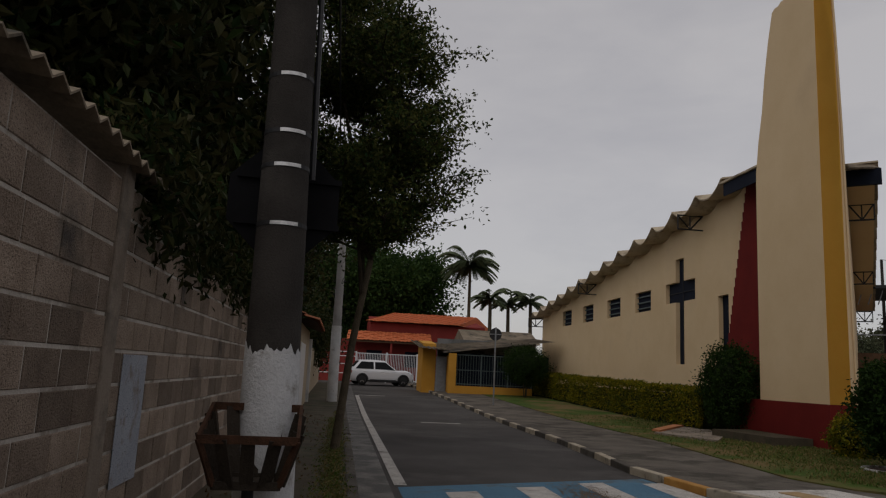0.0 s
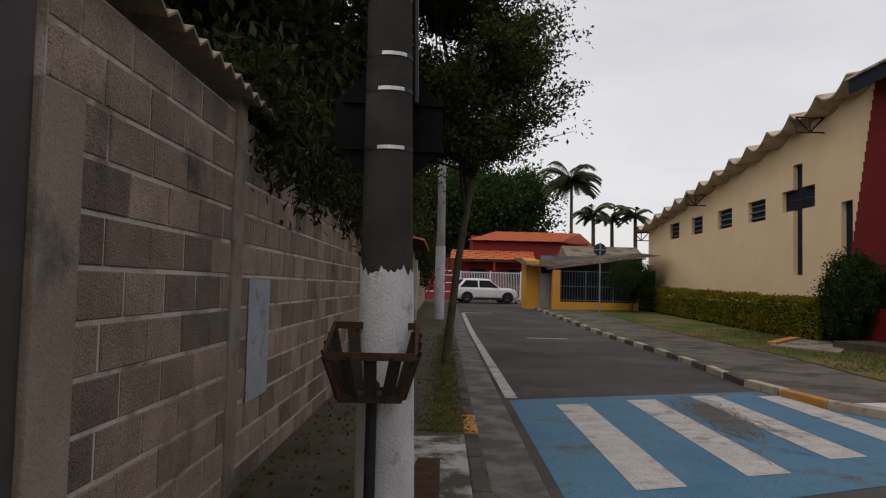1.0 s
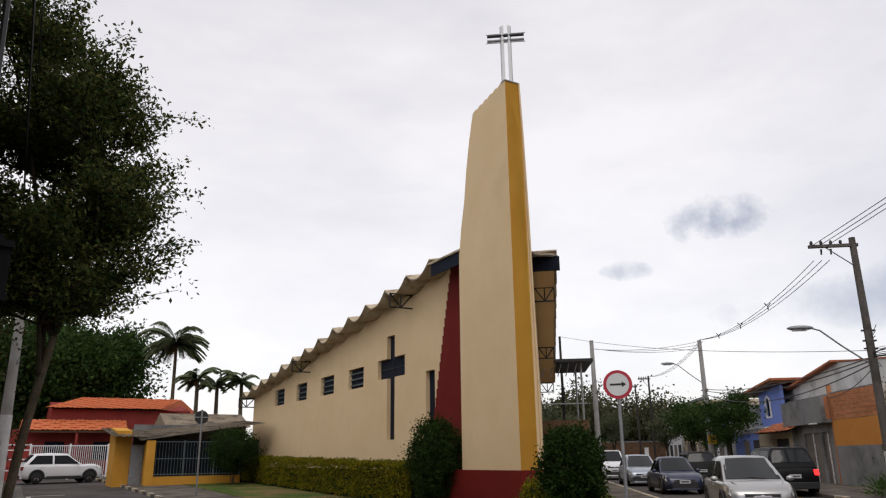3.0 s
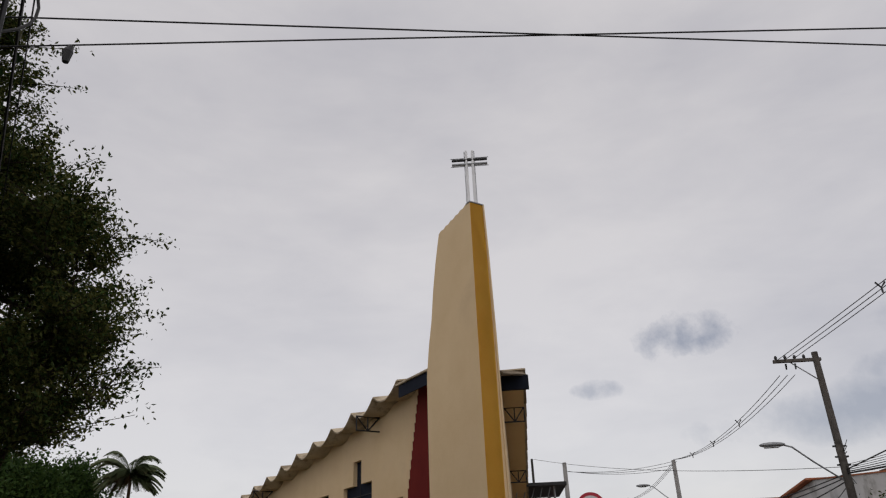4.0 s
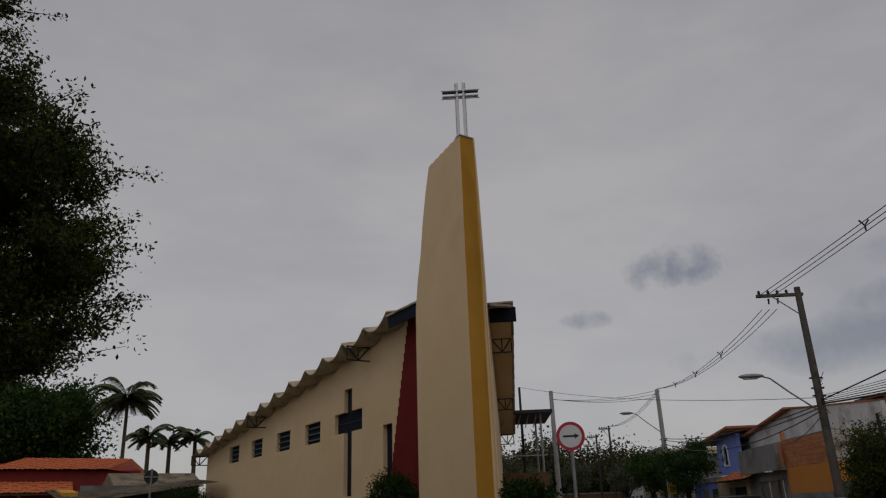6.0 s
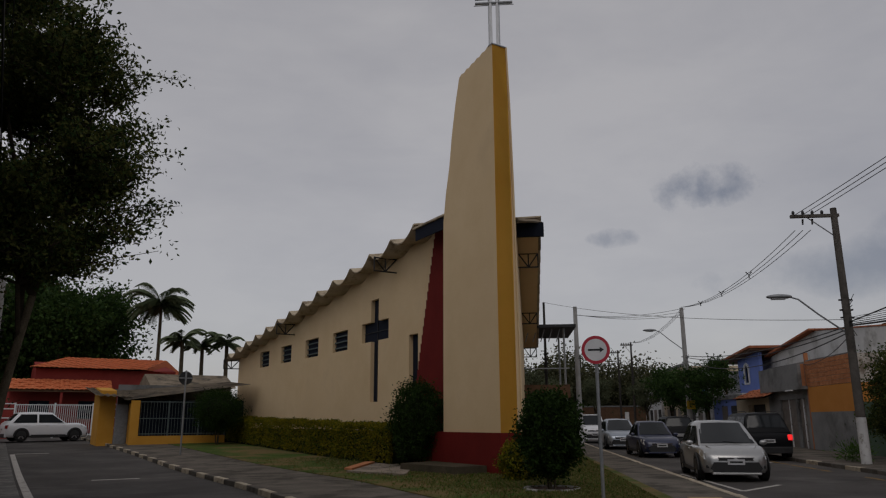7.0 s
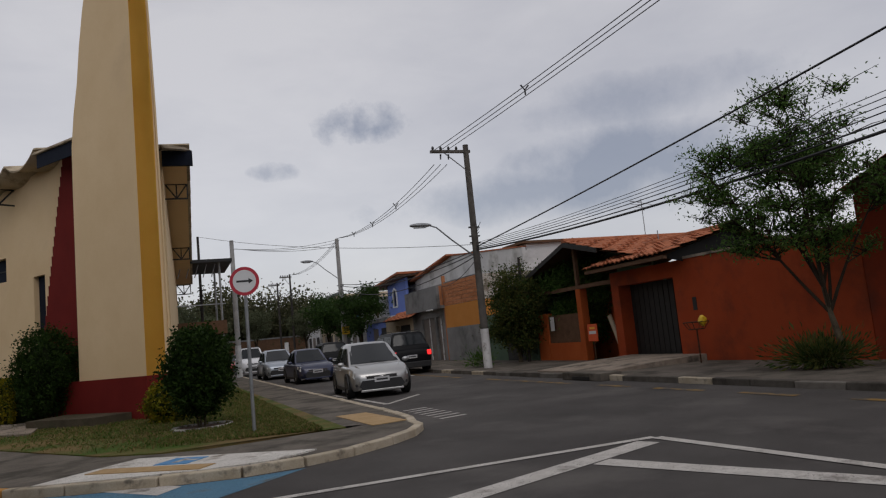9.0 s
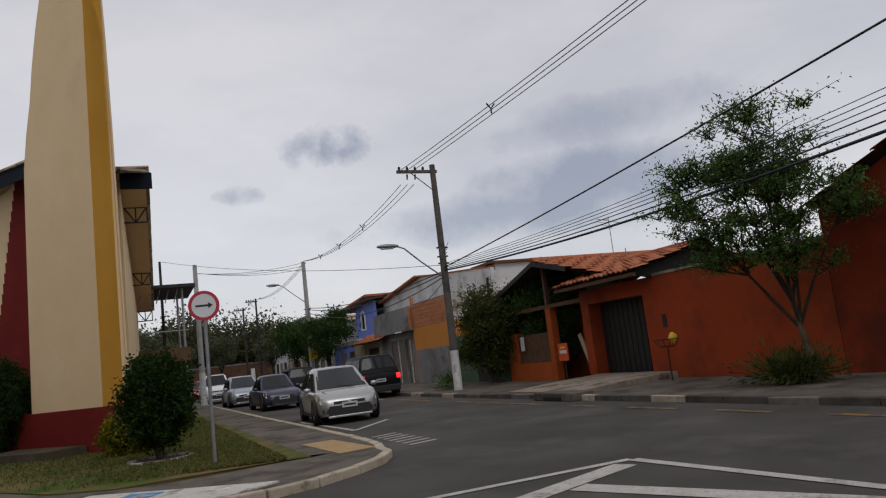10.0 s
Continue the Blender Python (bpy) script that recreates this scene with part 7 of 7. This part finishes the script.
part("gate", blocks((-0.01, 0.03, 0.8, 3.4, 0.05, 2.2), bevel=0.01), WHITE_PAINT, h, "white gate")
part("pillar", blocks((-0.1, 0.1, 6.5, 6.9, -0.2, 2.5)), WHITE_WALL, h)
tiled("roof_tiles", h, (-2.4, -0.4, 3.75), (-2.4, 6.8, 3.75), (2.9, 0, -0.95), 7)
part("garden_wall", blocks((-0.3, -0.1, 6.9, 26, -0.2, 2.3)), BEIGE_WALL, h)
# steel balcony and canopy behind the church on the main street
h = thing("steel_canopy", "dark steel framed canopy with brown balcony behind the church", "canopy", Matrix.Translation(on2(38.5, 0.4)) @ pose(0, 0, 0, 0, 0, YAW2))
for x, y in ((0.2, 0), (2.6, 0), (0.2, 4), (2.6, 4)):
    part("post", tube(bmesh.new(), [(x, y, -0.2), (x, y, 6.3)], 0.06, 6), GALV, h)
part("balcony", blocks((0.0, 2.8, -0.2, 4.4, 2.55, 3.2)), BROWN_WOOD, h, "brown balcony front")
part("roof", upright(bmesh.new(), [(-0.5, 6.1), (4.8, 6.1), (4.8, 6.25), (-0.5, 6.25)], -0.2, 3.2), BLACK_STEEL, h, "dark sheet roof")
for k in range(6):
    bm = bmesh.new()
    tube(bm, [(0.2 + 0.4 * k, -0.1, 5.4), (0.4 + 0.4 * k, -0.1, 6.05)], 0.025, 4)
    part("brace", bm, GALV, h)
part("rail", blocks((0.0, 2.8, -0.22, -0.18, 4.0, 4.05)), GALV, h)
part("dark_room", blocks((0.3, 2.6, 1.0, 4.2, 0.0, 2.5)), SHUTTER, h)

# ---- plants further off ----
tree("young_tree", "small multi-stemmed tree with fresh leaves on the pavement", on2(10.7, 12.1, 0.15),
     [((0, 0, -0.1), 0.085), ((0.05, 0.02, 0.5), 0.07), ((0.0, 0.1, 1.0), 0.05), ((0.0, 0.15, 1.5), 0.045)],
     [((-0.1, 1.0, 3.5), (1.4, 1.6, 1.35), 40, 10500), ((0.1, -0.4, 3.2), (1.4, 1.4, 1.35), 34, 9500), ((0.0, 0.3, 4.6), (1.2, 1.5, 1.0), 34, 7200)], 0.078, LEAF_LIGHT, 41, spread=0.085, slim=0.42, mains=9, twigs_per=12)
for base, n, w, seed, lab in ((on2(11.0, 11.9, 0.15), 2600, 0.50, 43, "tuft of strap-leaved plants at the tree foot"), (on2(25.8, 11.2, 0.15), 700, 0.4, 44, "weeds at the pole foot")):
    t = thing("weed_clump", lab, "weeds", Matrix.Translation(base))
    rg = np.random.default_rng(seed)
    p = rg.normal(size=(n, 3)) * (w * 0.45, w * 0.75, 0.18) + (0, 0, 0.26)
    p[:, 2] = np.abs(p[:, 2])
    leaves("foliage", p, 0.15, LEAF if seed == 43 else LEAF_LIGHT, t, "", -0.8, 0.2, seed)
for s, q, seed, lab in ((25.9, 13.0, 51, "dense dark shrub tree before the green wall"), (24.0, 14.7, 52, "leafy shrub behind the orange fence")):
    tree("shrub_tree", lab, on2(s, q, 0.1), [((0, 0, -0.1), 0.09), ((0, 0.05, 0.7), 0.07), ((0, 0.1, 1.2), 0.06)],
         [((0, -0.2, 2.5), (1.0, 1.5, 1.5), 40, 17000), ((0.1, 0.0, 1.2), (0.8, 1.4, 0.9), 22, 9000)], 0.11, LEAF if seed == 51 else LEAF_LIGHT, seed, spread=0.22)
# seeds from 64 on take the paler leaves with haze in their colour
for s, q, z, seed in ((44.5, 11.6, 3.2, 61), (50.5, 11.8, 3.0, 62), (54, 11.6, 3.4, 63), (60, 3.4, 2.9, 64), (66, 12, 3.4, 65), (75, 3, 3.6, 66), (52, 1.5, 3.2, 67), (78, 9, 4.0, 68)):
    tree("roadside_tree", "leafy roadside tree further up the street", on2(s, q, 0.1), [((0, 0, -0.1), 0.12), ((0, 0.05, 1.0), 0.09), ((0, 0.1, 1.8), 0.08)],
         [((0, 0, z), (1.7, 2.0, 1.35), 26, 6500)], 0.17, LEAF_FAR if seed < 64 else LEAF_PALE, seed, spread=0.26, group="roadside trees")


def woods(name, label, where, seed, leaf, mat=LEAF_FAR, per=420):
    """A far belt of trees: trunks and uneven crowns of leaf clumps, joined as one."""
    rg = np.random.default_rng(seed)
    whole = thing(name, label, "trees", Matrix.Translation(where[0][0]), kind="stuff")
    pts, trunks = [], bmesh.new()
    for base, height, width in where:
        o = base - where[0][0]
        tube(trunks, [o, o + Vector((0.2, 0, height * 0.6))], [0.25, 0.12], 6)
        for k in range(9):
            c = np.array(o) + (rg.normal() * width * 0.4, rg.normal() * width * 0.4, height * rg.uniform(0.35, 0.92))
            pts.append(c + rg.normal(size=(per // 9 * 4, 3)) * width * rg.uniform(0.16, 0.3) * np.array((1, 1, 0.8)))
    part("trunks", trunks, TWIG, whole)
    leaves("crowns", np.concatenate(pts), leaf, mat, whole, "", 0.2, 0.7, seed)


rg = random.Random(9)
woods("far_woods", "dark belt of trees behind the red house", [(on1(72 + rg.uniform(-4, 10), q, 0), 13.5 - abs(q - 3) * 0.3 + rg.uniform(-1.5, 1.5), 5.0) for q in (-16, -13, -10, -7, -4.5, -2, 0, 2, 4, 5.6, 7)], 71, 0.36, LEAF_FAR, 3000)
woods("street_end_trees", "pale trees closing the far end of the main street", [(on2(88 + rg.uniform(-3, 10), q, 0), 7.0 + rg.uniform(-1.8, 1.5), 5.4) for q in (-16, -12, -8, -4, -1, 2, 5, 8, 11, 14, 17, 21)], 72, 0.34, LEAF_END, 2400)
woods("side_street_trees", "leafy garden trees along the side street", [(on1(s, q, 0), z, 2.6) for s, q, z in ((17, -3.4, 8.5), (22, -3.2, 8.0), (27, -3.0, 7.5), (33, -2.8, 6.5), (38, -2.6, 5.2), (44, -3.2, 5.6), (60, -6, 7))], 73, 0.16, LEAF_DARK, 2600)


def palm(base, height, spread, fronds, seed, label):
    """A palm: ringed trunk and arching fronds of narrow leaflets."""
    rg = np.random.default_rng(seed)
    whole = thing("palm_tree", label, "palm tree", Matrix.Translation(base), "palms")
    part("trunk", tube(bmesh.new(), [(0, 0, -0.2), (0.1, 0, height * 0.5), (0.05, 0, height)], [0.22, 0.16, 0.13], 8), BARK, whole)
    for k in range(fronds):
        a = 2 * math.pi * k / fronds + rg.uniform(-0.2, 0.2)
        lift = rg.uniform(-0.1, 2.0)
        bm = bmesh.new()
        rib = []
        for i in range(9):
            t = i / 8
            out_ = spread * t * (0.85 + 0.15 * lift)
            rib.append(Vector((math.cos(a) * out_, math.sin(a) * out_, height + spread * (lift * t - (0.5 + 0.5 * lift) * t * t))))
        tube(bm, rib, [0.035 - 0.003 * i for i in range(9)], 4)
        side = Vector((-math.sin(a), math.cos(a), 0))
        for i in range(36):
            t = 0.10 + 0.90 * i / 36
            j = min(7, int(t * 8))
            p = rib[j].lerp(rib[j + 1], t * 8 - j)
            for sg in (-1, 1):
                ln = spread * 0.30 * (1 - abs(t - 0.45))
                tip = p + side * sg * ln * 0.75 + Vector((math.cos(a), math.sin(a), 0)) * ln * 0.4 - Vector((0, 0, ln * 0.45))
                w = Vector((math.cos(a), math.sin(a), 0)) * 0.11
                bm.faces.new([bm.verts.new(v) for v in (p - w, p + w, tip)])
        part("frond", bm, LEAF_PALM, whole)
    return whole


palm(on1(70, 12.0), 11.0, 3.0, 46, 81, "tall feathery palm behind the houses")
for s, q, z, k in ((57, 11.5, 6.7, 82), (57, 14.8, 6.6, 83), (58, 13.2, 6.4, 84)):
    palm(on1(s, q), z, 1.6, 20, k, "slim garden palm behind the church")

# closing wall and small things at the far end of the main street
h = thing("end_wall", "long brown garden wall across the far street end", "wall", Matrix.Translation(on2(82, 0)) @ pose(0, 0, 0, 0, 0, YAW2))
part("wall", blocks((-26, 30, 0, 0.3, -0.5, 2.6)), BROWN_WOOD, h)
part("coping", blocks((-26, 30, -0.05, 0.35, 2.6, 2.75)), GREY_WALL, h)
for s, q in ((64, 3.6), (66, 4.6), (62, 9.6)):
    t = thing("white_post", "white painted concrete post far up the street", "post", Matrix.Translation(on2(s, q, 0.05)), "white posts")
    smooth(part("shaft", tube(bmesh.new(), [(0, 0, -0.1), (0, 0, 1.9)], [0.2, 0.17], 10), LIMEWASH, t))
t = thing("distant_sign", "small red traffic sign far up the street", "traffic sign", Matrix.Translation(on2(61, 4.0, 0.1)) @ pose(0, 0, 0, 0, 0, YAW2))
part("post", tube(bmesh.new(), [(0, 0, -0.1), (0, 0, 2.6)], 0.04, 8), GALV, t)
part("plate", disc(bmesh.new(), 0.35, -0.06, -0.05, 2.5), SIGN_RED, t)
t = thing("yellow_sign", "yellow warning sign on the pale pole", "traffic sign", Matrix.Translation(on2(46.1, 10.75, 0.1)) @ pose(0, 0, 0, 0, 0, YAW2))
part("plate", blocks((-0.08, 0.42, -0.24, -0.22, 1.9, 2.4), bevel=0.004), SIGN_YELLOW, t)
part("bracket", blocks((0.12, 0.22, -0.22, 0.05, 2.12, 2.17)), GALV, t)
for k in range(3):
    part("letter_bar", blocks((0.02, 0.32, -0.245, -0.241, 2.0 + 0.12 * k, 2.04 + 0.12 * k)), SIGN_BLACK, t)
# dirt tracked over the crossing, and leaf litter on the mossy pavement
rg = np.random.default_rng(91)
dirt = thing("tracked_dirt", "brown dirt tracked across the crossing", "dirt", kind="stuff")
bm = bmesh.new()
for k in range(900):
    s, q = 9.0 + rg.normal() * 0.75, 3.35 + rg.normal() * 0.20
    s += (q - 3.35) * 0.8
    p, l, w = on1(s, q), rg.uniform(0.03, 0.16), rg.uniform(0.003, 0.009)
    d, e = U1 * l + N1 * rg.normal() * 0.04, N1 * w
    bm.faces.new([bm.verts.new((v.x, v.y, 0.0105 + 0.000004 * k)) for v in (p - d - e * 0.3, p + e, p + d, p - e)])
bmesh.ops.recalc_face_normals(bm, faces=bm.faces)
part("streak", bm, DIRT, dirt)
litter = thing("leaf_litter", "fallen brown leaves on the mossy pavement", "fallen leaves", Matrix.Translation(on1(8, -0.6, 0.12)), kind="stuff")
pts = [np.array(on1(rg.uniform(3.5, 22), -1.3 + abs(rg.normal()) * 0.55, 0.128)) - np.array(on1(8, -0.6, 0.12)) for k in range(900)]
leaves("leaf", pts, 0.05, LITTER, litter, "", 0.0, 0.6, 92)
moss = thing("moss", "moss and grass along the mossy kerb", "moss", Matrix.Translation(on1(12, 0.05, 0.12)), kind="stuff")
pts = [np.array(on1(7 + 14 * rg.random() ** 1.5, 0.02 + rg.normal() * 0.12, 0.125)) - np.array(on1(12, 0.05, 0.12)) for k in range(5000)]
leaves("blades", pts, 0.05, BLADE, moss, "", -0.4, 0.35, 93)

# ---- pieces: wall blocks and bare bricks ----
cache = {}


def piece(name, size, material, parent, place, bevel):
    key = (name, *[round(v, 3) for v in size])
    if key not in cache:
        bm = bmesh.new()
        box(bm, 0, size[0], 0, size[1], 0, size[2])
        if bevel:
            bmesh.ops.bevel(bm, geom=[e for e in bm.edges if all(v.co.x > size[0] - 1e-6 for v in e.verts)], offset=bevel, segments=1, affect="EDGES")
        me = bpy.data.meshes.new(name)
        bm.to_mesh(me)
        bm.free()
        me.materials.append(material)
        cache[key] = me
    ob = new(name, cache[key])
    ob.parent = parent
    ob.matrix_basis = place
    return ob


rr = random.Random(17)
ROW, LEN, JOINT = 0.2125, 0.45, 0.022
for k in range(12):
    z = 0.062 + ROW * k
    for y0, y1 in ((0.04 if z > 2.1 else 0.30, 2.24), (2.46, 10.0)):
        y = y0 - (0.5 * LEN if (k + (y0 > 1)) % 2 else 0.02)
        while y < y1:
            a, b = max(y, y0), min(y + LEN - JOINT, y1)
            if b - a > 0.05:
                piece("concrete_block", (0.02, round(b - a, 2), ROW - JOINT), BLOCK, wall, pose(-0.024 + rr.uniform(-0.003, 0.002), a, z, 0, 0, rr.uniform(-0.25, 0.25)), 0.005)
            y += LEN
for k in range(6):
    for i in range(16):
        y = 0.02 + 0.295 * i - (0.14 if k % 2 else 0)
        a, b = max(y, 0.01), min(y + 0.28, 4.6)
        if b - a > 0.06:
            piece("brick", (0.02, round(b - a, 2), 0.175), BRICK, BRICK_HOUSE, pose(-0.004, a, 2.865 + 0.19 * k, 0, 0, 180) @ Matrix.Translation((-0.016, -(b - a), 0)), 0.0)
